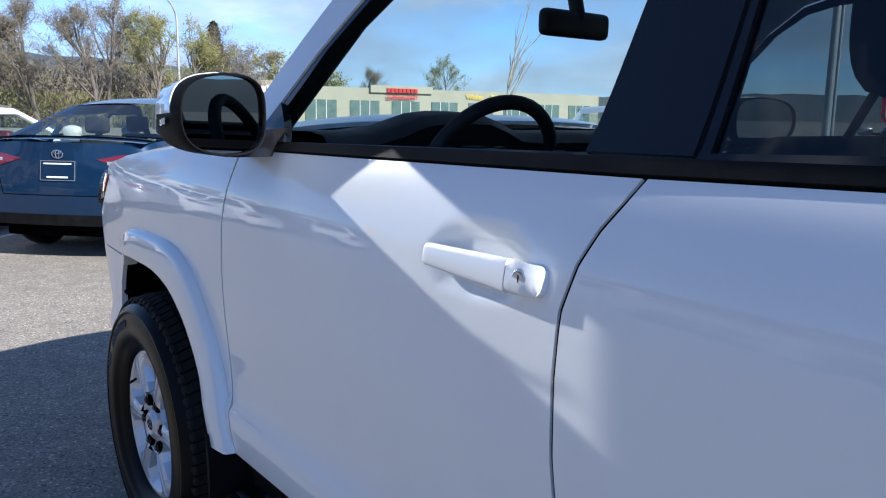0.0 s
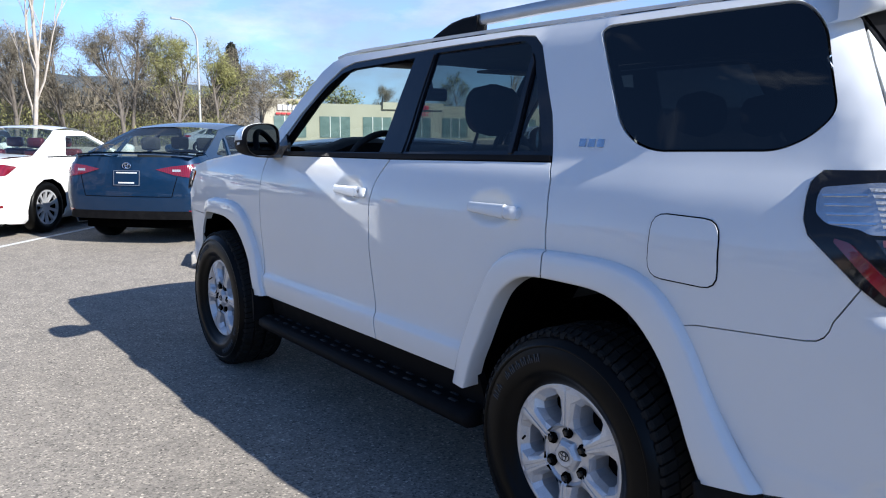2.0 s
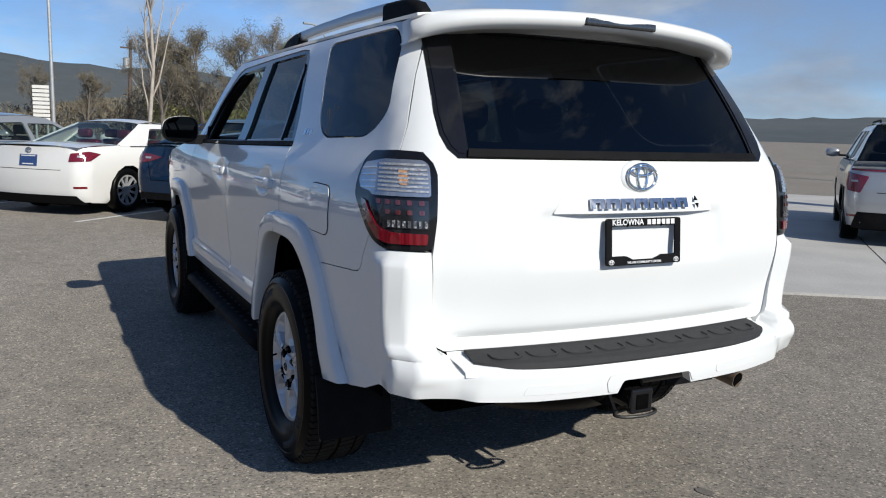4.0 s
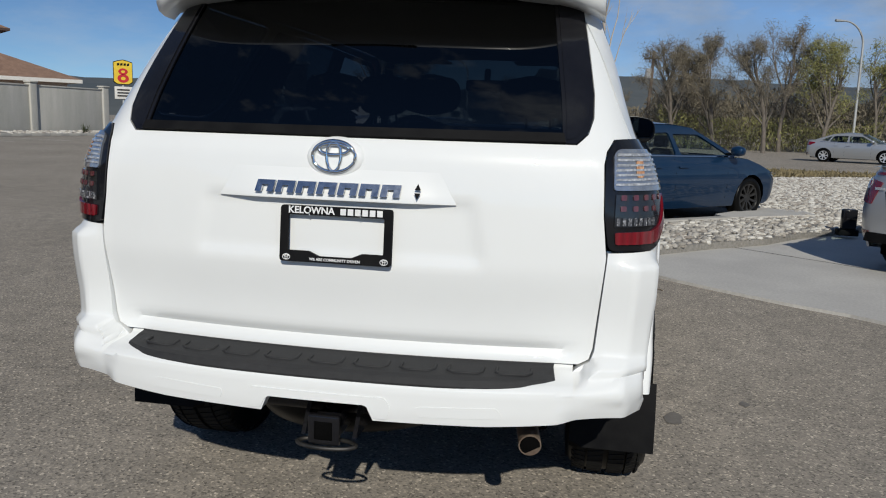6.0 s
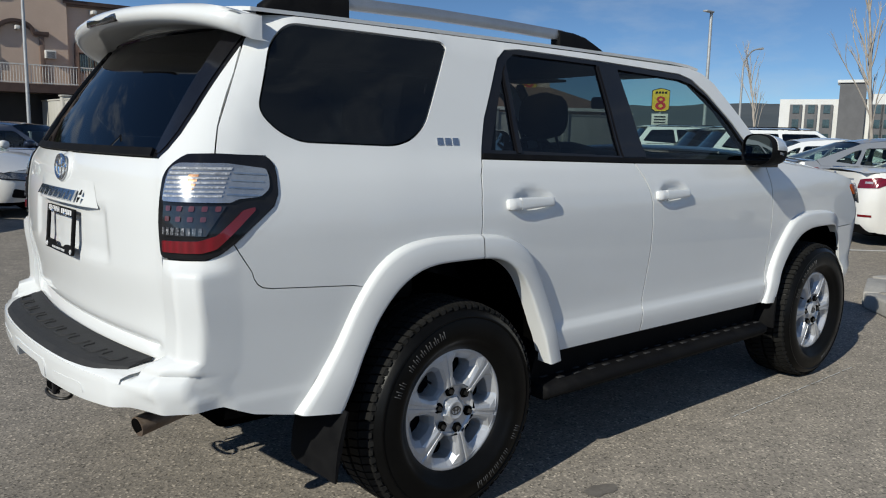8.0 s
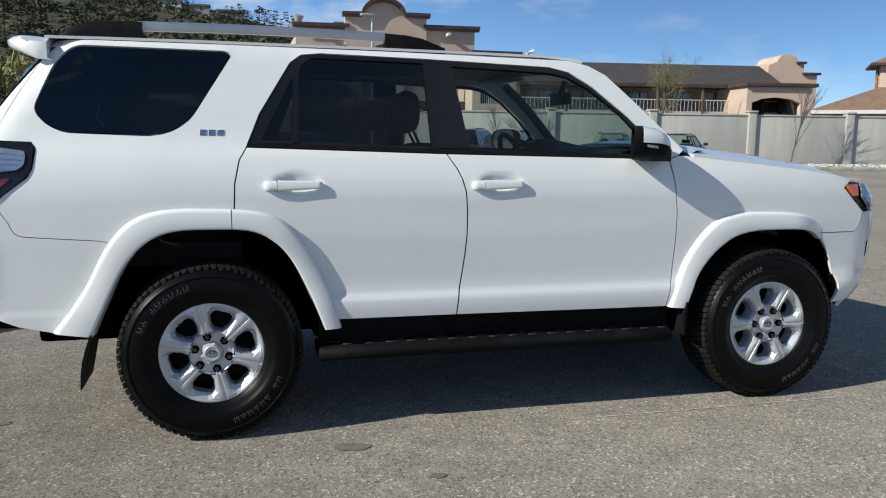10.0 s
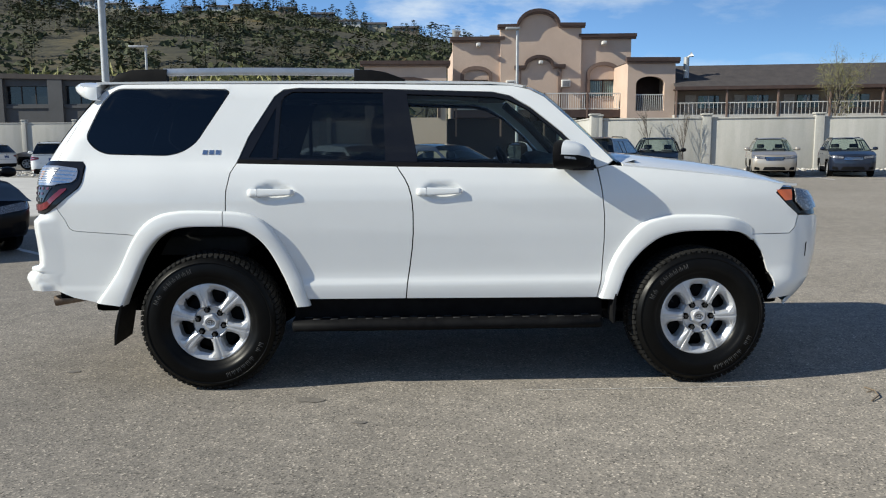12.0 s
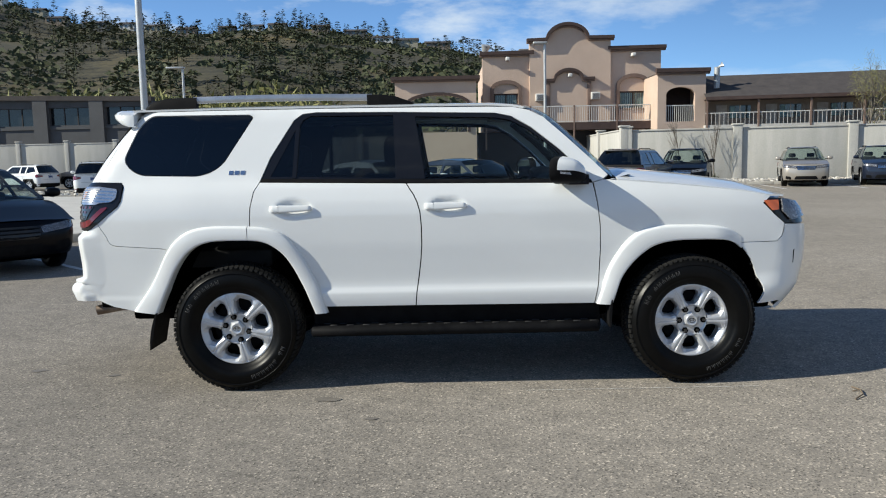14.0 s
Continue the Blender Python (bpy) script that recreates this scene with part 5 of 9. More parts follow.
UP = Vector((0.09, 0, 1))
lettering("KELOWNA", 0.0265, facing(plate_map(0.070, 1.0855, 0.0068), (0, -1, 0), UP), M["letter_white"], plate, bold=0.0006)
for i in range(6):
    v = -0.012 - i * 0.0205
    part("letter_bar", panel_bm([(v, 1.077), (v - 0.0155, 1.077), (v - 0.0155, 1.094), (v, 1.094)], plate_map, off=0.0068, thick=0.0005, grid=0.02, gap=0), M["letter_white"], plate)
lettering("WE ARE COMMUNITY DRIVEN", 0.0105, facing(plate_map(0.0, 0.9535, 0.0068), (0, -1, 0), UP), M["letter_white"], plate, bold=0.0002)


def emblem(parent, centre, w, h, r, mat, right, up):
    bm = bmesh.new()
    m = facing(centre, right, up)
    for rx, ry, dy in ((w, h, 0), (w * 0.33, h * 0.97, 0), (w * 0.70, h * 0.36, h * 0.46)):
        tube(bm, [m @ Vector((rx * math.cos(k * math.tau / 32), dy + ry * math.sin(k * math.tau / 32), 0)) for k in range(33)], r, 8, False)
    return part("emblem", bm, mat, parent)


for v in (0.138, -0.138):
    emblem(plate, plate_map(v, 0.957, 0.007), 0.0105, 0.0075, 0.0010, M["letter_white"], (0, -1, 0), UP)
for v in (0.125, -0.115):
    part("plate_screw", revolve([(0.0005, -0.003), (0.005, -0.002), (0.007, 0.0)], 12), M["chrome"], plate).location = plate_map(v * 0.6, 1.078, 0.008)
part("emblem_plinth", loft([[SKIN.rear(0.080 * q * math.cos(a), 1.232 + 0.055 * q * math.sin(a), o) for a in (math.tau * i / 32 for i in range(32))] for q, o in ((1.0, 0.0), (0.92, 0.006), (0.5, 0.009), (0.02, 0.010))], close=True), M["white"], gate)
emblem(gate, SKIN.rear(0, 1.231, 0.013), 0.060, 0.0415, 0.0050, M["chrome"], (0, -1, 0), (0.07, 0, 1))
for i in range(7):
    v = 0.205 - i * 0.0585
    for dv, z0, z1, w in ((0.0, 1.131, 1.163, 0.018), (0.034, 1.131, 1.163, 0.018), (0.017, 1.150, 1.163, 0.040)):
        a = v - dv
        part("badge_bar", panel_bm([(a + w / 2 + 0.002, z0), (a - w / 2 + 0.002, z0), (a - w / 2 - 0.002, z1), (a + w / 2 - 0.002, z1)], lambda a_, b_, off=0.0: SKIN.rear(a_, b_, off + 0.0235 * (1.195 - b_) / 0.06), off=0.006, thick=0.006, grid=0.03, gap=0.0), M["badge"], gate)
for z0, z1 in ((1.152, 1.168), (1.144, 1.128)):
    part("badge_mark", panel_bm([(-0.226, z0), (-0.242, z0), (-0.234, z1)], lambda a_, b_, off=0.0: SKIN.rear(a_, b_, off + 0.0235 * (1.195 - b_) / 0.06), off=0.005, thick=0.004, grid=0.03, gap=0.0), M["trim"], gate)
# tow bar and coupling
tow = bmesh.new()
box(tow, (-2.49, -0.035, 0.455), (-2.25, 0.035, 0.52), 0.006)
box(tow, (-2.505, -0.045, 0.445), (-2.482, 0.045, 0.53), 0.006)
tb = part("tow_receiver", tow, M["gloss_black"], suv)
part("receiver_bore", box_bm((-2.508, -0.026, 0.460), (-2.500, 0.026, 0.512), 0.003), M["seam"], tb)
for y in (-0.075, 0.075):
    part("gusset", loft([[(x, y + d, z) for x, z in ((-2.46, 0.452), (-2.30, 0.452), (-2.30, 0.60), (-2.38, 0.56))] for d in (-0.006, 0.006)], close=True, caps=True), M["gloss_black"], tb)
part("chain_loop", tube_bm([(-2.475 - 0.035 * math.sin(k * math.tau / 24), 0.085 * math.cos(k * math.tau / 24), 0.438) for k in range(25)], 0.006, 8), M["dark_metal"], tb)
part("tow_crossbar", box_bm((-2.34, -0.42, 0.475), (-2.28, 0.42, 0.53), 0.02), M["gloss_black"], suv)
part("spare_wheel", revolve([(0.001, 0.36), (0.25, 0.36), (0.34, 0.37), (0.375, 0.42), (0.375, 0.52), (0.34, 0.57), (0.001, 0.57)], 48, "z"), M["rubber"], suv).location = (-1.93, 0.05, 0.02)
part("exhaust_pipe", tube_bm([(-1.6, -0.50, 0.47), (-2.1, -0.52, 0.485), (-2.25, -0.535, 0.483), (-2.40, -0.56, 0.462)], [0.030, 0.030, 0.031, 0.032], 16), M["rust_pipe"], suv)
part("exhaust_bore", tube_bm([(-2.395, -0.559, 0.463), (-2.4015, -0.5604, 0.4615)], 0.028, 16), M["seam"], suv)
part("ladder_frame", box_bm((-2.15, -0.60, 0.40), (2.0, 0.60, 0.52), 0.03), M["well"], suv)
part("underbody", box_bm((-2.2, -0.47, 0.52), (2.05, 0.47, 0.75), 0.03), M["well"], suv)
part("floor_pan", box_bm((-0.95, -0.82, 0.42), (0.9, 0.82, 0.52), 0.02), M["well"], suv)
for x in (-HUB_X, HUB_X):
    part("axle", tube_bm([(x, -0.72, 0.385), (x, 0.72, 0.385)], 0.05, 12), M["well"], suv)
for s in (1, -1):
    part("quarter_closure", panel_bm([(-2.2, 0.55), (-1.9, 0.55), (-1.9, 0.9), (-2.2, 0.9)], SKIN.side(s), off=-0.05, thick=0.0, grid=0.1), M["seam"], suv)
# ---------- cabin ----------
def cushion(lo, hi, r=0.05, seg=3):
    return box_bm(lo, hi, r, seg)


def seat(x, y, w, parent):
    st = new("front_seat")
    st.empty_display_size = 0.1
    st.parent = parent
    st.matrix_local = Matrix.Translation((x, y, 0))
    part("seat_cushion", cushion((-0.28, -w / 2, 0.62), (0.26, w / 2, 0.80), 0.07), M["fabric"], st)
    bk = cushion((-0.11, -w / 2, 0.74), (0.05, w / 2, 1.33), 0.065)
    bmesh.ops.transform(bk, matrix=Matrix.Translation((-0.26, 0, 0.75)) @ Matrix.Rotation(radians(-16), 4, "Y") @ Matrix.Translation((0, 0, -0.75)), verts=bk.verts)
    part("seat_back", bk, M["fabric"], st)
    hr = loft(egg((-0.485, 0, 1.462), (0.062, 0.135, 0.108), 2.7, 20, 12), close=True, caps=True)
    part("headrest", hr, M["fabric"], st)
    for dy in (-0.06, 0.06):
        part("headrest_post", tube_bm([(-0.40, dy, 1.25), (-0.475, dy, 1.40)], 0.007, 8), M["dark_metal"], st)


for y in (0.40, -0.40):
    seat(0.05, y, 0.52, suv)
for y in (0.42, 0.0, -0.42):
    part("rear_headrest", loft(egg((-1.175, y, 1.445), (0.055, 0.128, 0.085), 2.7, 20, 10), close=True, caps=True), M["fabric"], suv)
rb_ = cushion((-1.14, -0.64, 0.97), (-0.98, 0.64, 1.34), 0.06)
bmesh.ops.transform(rb_, matrix=Matrix.Translation((-1.0, 0, 0.78)) @ Matrix.Rotation(radians(-14), 4, "Y") @ Matrix.Translation((1.0, 0, -0.78)), verts=rb_.verts)
part("rear_seat_back", rb_, M["fabric"], suv)
part("rear_seat_cushion", cushion((-0.95, -0.64, 0.66), (-0.50, 0.64, 0.84), 0.06), M["fabric"], suv)
part("cabin_floor", box_bm((-0.9, -0.72, 0.53), (0.88, 0.72, 0.60)), M["interior"], suv)
part("load_floor", box_bm((-2.25, -0.47, 0.60), (-1.25, 0.47, 0.84), 0.02), M["interior"], suv)
# dashboard with a hooded instrument pod
rows = []
for i in range(25):
    y = -0.76 + 1.52 * i / 24
    hood = 0.05 * math.exp(-((y - 0.40) / 0.17) ** 4)
    zt = 1.288 + hood
    rows.append([(1.0, y, 1.262), (0.88, y, 1.285), (0.66, y, zt), (0.60 - 0.4 * hood, y, zt - 0.008), (0.575 - 0.4 * hood, y, zt - 0.03), (0.60, y, zt - 0.06 - hood), (0.62, y, 1.12), (0.56, y, 1.02), (0.62, y, 0.75), (0.9, y, 0.70)])
part("dashboard", loft(rows), M["interior"], suv)
part("instrument_glass", box_bm((0.585, 0.24, 1.18), (0.60, 0.56, 1.285), 0.004), M["gloss_black"], suv)
for y in (-0.10, 0.10, -0.66, 0.68):
    v = part("air_vent", box_bm((0.572, y - 0.07, 1.16), (0.60, y + 0.07, 1.24), 0.006), M["gloss_black"], suv)
    for k in range(4):
        part("vent_slat", box_bm((0.568, y - 0.065, 1.172 + 0.016 * k), (0.574, y + 0.065, 1.176 + 0.016 * k)), M["rail_silver"], v)
part("centre_screen", box_bm((0.565, -0.12, 1.03), (0.60, 0.12, 1.15), 0.006), M["gloss_black"], suv)
# steering wheel
sw = new("steering_wheel")
sw.empty_display_size = 0.1
sw.parent = suv
sw.matrix_local = Matrix.Translation((0.45, 0.42, 1.185)) @ Matrix.Rotation(radians(-24), 4, "Y")
part("wheel_ring", tube_bm([(0, 0.19 * math.cos(k * math.tau / 40), 0.19 * math.sin(k * math.tau / 40)) for k in range(41)], 0.0165, 12), M["interior"], sw, "black leather rim")
part("wheel_hub", box_bm((0.01, -0.07, -0.065), (0.06, 0.07, 0.055), 0.025, 3), M["interior"], sw)
for a in (0.0, math.pi, -math.pi / 2):
    part("wheel_spoke", tube_bm([(0.025, 0.05 * math.cos(a), 0.05 * math.sin(a)), (0.004, 0.185 * math.cos(a), 0.185 * math.sin(a))], [0.024, 0.016], 8), M["rail_silver"], sw)
part("steering_column", tube_bm([(0.45, 0.40, 1.17), (0.78, 0.40, 1.03)], 0.05, 12), M["interior"], suv)
# mirror on the windscreen, headliner, pillar trims
rv = part("rear_view_mirror", box_bm((0.56, -0.115, 1.535), (0.60, 0.135, 1.605), 0.022, 3), M["interior"], suv)
part("mirror_stem", tube_bm([(0.575, 0.0, 1.58), (0.60, 0.0, 1.67)], 0.02, 8), M["interior"], rv)
part("headliner", loft([[(x, y, z - 0.03 - 0.02 * (y / 0.6) ** 2) for y in (-0.62, -0.4, 0, 0.4, 0.62)] for x, z in ((0.42, 1.745), (0.0, 1.765), (-1.0, 1.77), (-2.0, 1.765))]), M["headliner"], suv)
for s in (1, -1):
    part("sun_visor", box_bm((0.24, s * 0.38 - 0.18, 1.685), (0.42, s * 0.38 + 0.18, 1.70), 0.006), M["headliner"], suv)
    part("pillar_trim", tube_bm([(0.88, s * 0.745, 1.27), (0.62, s * 0.665, 1.53), (0.44, s * 0.60, 1.67)], 0.028, 8), M["interior"], suv)
    part("door_card", panel_bm([(-1.2, 1.0), (-1.1, 0.97), (-0.9, 0.62), (0.75, 0.62), (0.78, 1.225), (-0.3, 1.245), (-1.2, 1.26)], SKIN.side(s), off=-0.075, thick=0.0, grid=0.2), M["interior"], suv)
    part("cargo_trim", panel_bm([(-2.2, 1.0), (-1.25, 1.0), (-1.25, 1.28), (-2.2, 1.30)], SKIN.side(s), off=-0.09, thick=0.0, grid=0.2), M["interior"], suv)
    part("pillar_inner", panel_bm([(-1.55, 1.28), (-1.12, 1.28), (-0.95, 1.70), (-1.28, 1.71)], SKIN.side(s), off=-0.05, thick=0.0, grid=0.2), M["interior"], suv)
part("tailgate_card", panel_bm([(-0.62, 0.75), (0.62, 0.75), (0.62, 1.27), (-0.62, 1.27)], SKIN.rear, off=-0.06, thick=0.0, grid=0.2), M["interior"], suv)
part("firewall", loft([[(0.92, y, z) for z in (0.55, 1.22)] for y in (-0.75, 0.75)]), M["interior"], suv)
# ---------- ground ----------
def flat_bm(pts, z, thick=0.0, step=None):
    bm = bmesh.new()
    bm.faces.new([bm.verts.new((x, y, z)) for x, y in pts])
    if thick:
        r = bmesh.ops.extrude_face_region(bm, geom=list(bm.faces))
        bmesh.ops.translate(bm, verts=[v for v in r["geom"] if isinstance(v, bmesh.types.BMVert)], vec=(0, 0, -thick))
    bmesh.ops.recalc_face_normals(bm, faces=bm.faces)
    return bm


gb = bmesh.new()
bmesh.ops.create_grid(gb, x_segments=8, y_segments=8, size=2500)
tagged(part("ground", gb, M["asphalt"], smooth=False), "worn grey asphalt of a car dealership lot", "ground", kind="structure")
# ---------- parked cars ----------
PAINT = {
    "blue": paint("deep_blue_paint", (0.0042, 0.023, 0.060), 0.35, 0.2, 0.02, 0.8), "white": M["white"], "pearl": paint("pearl_white_paint", (0.74, 0.73, 0.70), 0.35),
    "silver": paint("silver_paint", (0.42, 0.43, 0.44), 0.35, 0.6), "black": paint("black_paint", (0.002, 0.002, 0.0035), 0.3, 0.0, 0.0, 0.10), "grey": paint("grey_paint", (0.13, 0.12, 0.115), 0.35, 0.5),
    "champagne": paint("champagne_paint", (0.40, 0.36, 0.31), 0.35, 0.5), "navy": paint("navy_paint", (0.012, 0.018, 0.035), 0.35, 0.3, 0.03), "red": paint("maroon_paint", (0.10, 0.012, 0.02), 0.35, 0.2),
}
M["car_glass"] = glass("car_glass", (0.74, 0.82, 0.79), sheen=(4.2, 0.45, 0.04))
M["car_glass_dark"] = glass("dark_car_glass", (0.05, 0.055, 0.06), sheen=(3.2, 0.75, 0.05))
M["plate_blue"] = surface("plate_blue", (0.03, 0.07, 0.20), (0.04, 0.08, 0.22), 10, (0.4, 0.5), relief=0.0)
SHAPE = {
    # length behind and ahead of the wheelbase's middle, half width, heights and stations of the roofline
    "sedan": dict(xt=-2.27, xf=2.25, w=0.90, wb=1.35, r=0.325, zn=0.74, cowl=(1.00, 0.97), head=(0.22, 1.365), roof=(-1.05, 1.345), back=(-1.80, 1.075), zt=1.045, belt=0.935, sill=0.22, bx=-0.30, arc=0.055),
    "coupe": dict(xt=-2.32, xf=2.20, w=0.91, wb=1.31, r=0.335, zn=0.70, cowl=(0.62, 0.96), head=(-0.05, 1.31), roof=(-0.70, 1.32), back=(-1.42, 1.02), zt=0.98, belt=0.94, sill=0.17),
    "crossover": dict(xt=-2.30, xf=2.28, w=0.92, wb=1.35, r=0.355, zn=0.96, cowl=(0.98, 1.10), head=(0.25, 1.60), roof=(-1.75, 1.60), back=(-2.16, 1.12), zt=1.05, belt=1.08, sill=0.25),
    "large": dict(xt=-2.55, xf=2.45, w=0.98, wb=1.43, r=0.385, zn=1.05, cowl=(1.08, 1.20), head=(0.40, 1.72), roof=(-2.0, 1.72), back=(-2.42, 1.20), zt=1.12, belt=1.17, sill=0.27),
    "pickup": dict(xt=-2.85, xf=2.55, w=0.97, wb=1.65, r=0.40, zn=1.08, cowl=(1.20, 1.22), head=(0.60, 1.80), roof=(-0.72, 1.80), back=(-0.95, 1.25), zt=1.22, belt=1.18, sill=0.36),
}
wheel_mesh = {}


def small_wheel(parent, x, s, y, r, spokes, dark=False):
    key = (r, spokes, dark)
    if key not in wheel_mesh:
        k = r / 0.33
        ty = revolve([(0.215 * k, -0.20), (0.24 * k, -0.21), (0.30 * k, -0.215), (r - 0.012, -0.195), (r, -0.16), (r, -0.05), (r - 0.012, -0.012), (0.30 * k, 0.004), (0.26 * k, 0.006), (0.235 * k, 0.0), (0.222 * k, -0.02)], 40)
        Rf = 0.222 * k
        disc = [polar(Rf, math.tau * j / 40) for j in range(40)]
        holes = []
        for i in range(spokes):
            c = math.tau * i / spokes
            wi, wo = math.tau / spokes * 0.22, math.tau / spokes * 0.34
            holes.append([polar(0.075 * k, c - wi), polar(Rf * 0.89, c - wo), polar(Rf * 0.92, c), polar(Rf * 0.89, c + wo), polar(0.075 * k, c + wi)])
        fc = panel_bm(disc, lambda a, b, off=0.0: Vector((a, -0.012 - 0.03 * (1 - min(1.0, math.hypot(a, b) / Rf)) + off, b)), holes, thick=0.03, grid=0.06, gap=0.0)
        bk = revolve([(0.001, -0.085), (Rf, -0.085), (Rf, -0.18)], 30)
        made = []
        for nm, bm, mt in (("tyre", ty, M["rubber"]), ("rim", fc, M["dark_metal"] if dark else M["alloy"]), ("brake", bk, M["well"])):
            for f in bm.faces:
                f.smooth = True
            me = bpy.data.meshes.new(nm)
            bm.to_mesh(me)
            bm.free()
            me.materials.append(mt)
            made.append((nm, me))
        wheel_mesh[key] = made
    e = new("wheel")
    e.empty_display_size = 0.1
    e.parent = parent
    e.matrix_local = Matrix.Translation((x, s * y, r)) @ (Matrix.Rotation(math.pi, 4, "Z") if s < 0 else Matrix.Identity(4))
    for nm, me in wheel_mesh[key]:
        o = new(nm, me)
        o.parent = e


def arch(xc, r, z0, n=9):
    """Points of a wheel opening, from behind to ahead."""
    a0 = math.asin(max(-1, min(1, (z0 - r * 0.93) / r)))
    R = r * 1.16
    return [(xc - R * math.cos(a0 + (math.pi - 2 * a0) * i / n), r * 0.95 + R * math.sin(a0 + (math.pi - 2 * a0) * i / n)) for i in range(n + 1)]


def lerp2(a, b, t):
    return (a[0] + (b[0] - a[0]) * t, a[1] + (b[1] - a[1]) * t)


def sheet(edge_pts, hull, crown, bulge=0.0, inner=0.004, n=8):
    """A panel spanning the car between its two upper edges; crown: rise in the middle, bulge: push along x."""
    rows = []
    for x, z in edge_pts:
        w = hull.W(z) * hull.T(x) - inner
        rows.append([(x + bulge * (1 - (k / n) ** 2), w * k / n, z + crown * (1 - abs(k / n) ** 2.4)) for k in range(-n, n + 1)])
    return rows


def car(kind, colour, pos, heading, label, lamps=("wide",), group="", glassy="car_glass", spokes=7, dark_rim=False, lower=None, grid=0.11, plate="plate_blue", roof_dark=False, name="", cab_red=False):
    S = SHAPE[kind]
    names = {"sedan": "sedan", "coupe": "coupe", "crossover": "crossover", "large": "sport_utility_vehicle", "pickup": "pickup_truck"}
    h = math.atan2(heading[1], heading[0])
    root = thing(name or names[kind], label, "truck" if kind == "pickup" else "car", Matrix.Translation((pos[0], pos[1], pos[2] if len(pos) > 2 else 0.0)) @ Matrix.Rotation(h, 4, "Z"), group)
    P = PAINT[colour]
    xt, xf, w, wb, r, zn, zt, belt, sill = (S[k] for k in ("xt", "xf", "w", "wb", "r", "zn", "zt", "belt", "sill"))
    cowl, head, roof, back = S["cowl"], S["head"], S["roof"], S["back"]
    ztop = roof[1]
    hull = Hull([(0.15, 0.84 * w), (sill, 0.93 * w), (0.45, 0.985 * w), (0.62, w), (belt - 0.14, 0.985 * w), (belt, 0.935 * w), (belt + 0.05, 0.905 * w), (ztop - 0.05, 0.70 * w), (ztop, 0.655 * w), (ztop + 0.2, 0.6 * w)],
                [(0.15, xt + 0.12), (0.3, xt + 0.02), (0.55, xt), (zt - 0.18, xt + 0.03), (zt, xt + 0.05), (zt + 0.06, xt - 0.1), (ztop, xt - 0.2)],
                [(0.15, xf - 0.14), (0.35, xf - 0.01), (0.55, xf), (zn - 0.1, xf - 0.04), (zn, xf - 0.10), (zn + 0.08, xf + 0.1), (ztop, xf + 0.2)],
                0.05, 0.24, 0.10, 0.30, ((-3, 0.95), (xt + 0.5, 0.985), (-1.0, 1.0), (1.0, 1.0), (xf - 0.4, 0.975), (3, 0.95)))
    xr, xn = xt + 0.05 + 0.24, xf - 0.40
    nose_e = (xn, zn - 0.01)
    hood = [nose_e, lerp2(nose_e, cowl, 0.35), lerp2(nose_e, cowl, 0.7), (cowl[0], cowl[1] - 0.03)]
    hood = [(x, z + 0.03 * math.sin(math.pi * i / 3)) for i, (x, z) in enumerate(hood)]
    tail_e = (xr - 0.02, zt)
    belt_f, belt_r = (cowl[0] - 0.10, belt), (max(back[0] + 0.05, xr + 0.02), belt + 0.04)
    top_r = [belt_r, (back[0], back[1] - 0.02), tail_e] if back[0] > xr + 0.15 else [belt_r, (xr, zt)]
    out = hood[::-1][:0] + [(xr, sill + 0.02)] + arch(-wb, r, sill) + arch(wb, r, sill) + [(xn, sill + 0.02), (xn, zn - 0.01)] + hood[1:] + [belt_f] + top_r
    bow = S.get("arc", 0.0)
    top_line = [(lerp2(head, roof, i / 8)[0], lerp2(head, roof, i / 8)[1] + bow * math.sin(math.pi * i / 8)) for i in range(1, 8)] if bow else [(head[0] - 0.25, ztop), (roof[0] + 0.2, ztop)]
    for s in (1, -1):
        f = hull.side(s)
        side = part("body_side", panel_bm(out, f, grid=grid, thick=0.02), P, root)
        for gx in (lerp2(belt_f, belt_r, 0.06)[0], lerp2(belt_f, belt_r, 0.50)[0]) + ((-wb + 0.45,) if kind not in ("coupe",) else ()):
            part("door_gap", panel_bm([(gx, sill + 0.12), (gx + 0.008, sill + 0.12), (gx + 0.008, belt - 0.01), (gx, belt - 0.01)], f, off=0.0015, thick=0.0, grid=0.2, gap=0), M["seam"], side)
        for gx in (lerp2(belt_f, belt_r, 0.44)[0],) + ((-wb + 0.52,) if kind != "coupe" else ()):
            part("door_handle", panel_bm(round_poly([(gx - 0.10, belt - 0.14), (gx + 0.10, belt - 0.14), (gx + 0.10, belt - 0.11), (gx - 0.10, belt - 0.11)], 0.012, 2), f, off=0.028, thick=0.026, grid=0.08), P, side)
        if lower:
            lo = [(xr, sill + 0.02)] + arch(-wb, r * 1.0, sill) + arch(wb, r, sill) + [(xn, sill + 0.02), (xn, sill + 0.2), (wb + r * 1.5, sill + 0.22), (wb + r * 1.1, r * 2.15), (wb - r * 1.1, r * 2.15), (wb - r * 1.5, sill + 0.16), (-wb + r * 1.5, sill + 0.16), (-wb + r * 1.1, r * 2.15), (-wb - r * 1.1, r * 2.15), (-wb - r * 1.5, sill + 0.22), (xr, sill + 0.2)]
            part("cladding", panel_bm(lo, f, off=0.008, thick=0.01, grid=grid), M["trim"], side)
        for a in (-wb, wb):
            part("wheel_well", loft([[f(x, z, 0.0), (x, s * (w - 0.3), z)] for x, z in arch(a, r, sill)]), M["well"], root)
            small_wheel(root, a, s, w * 0.965, r, spokes, dark_rim)
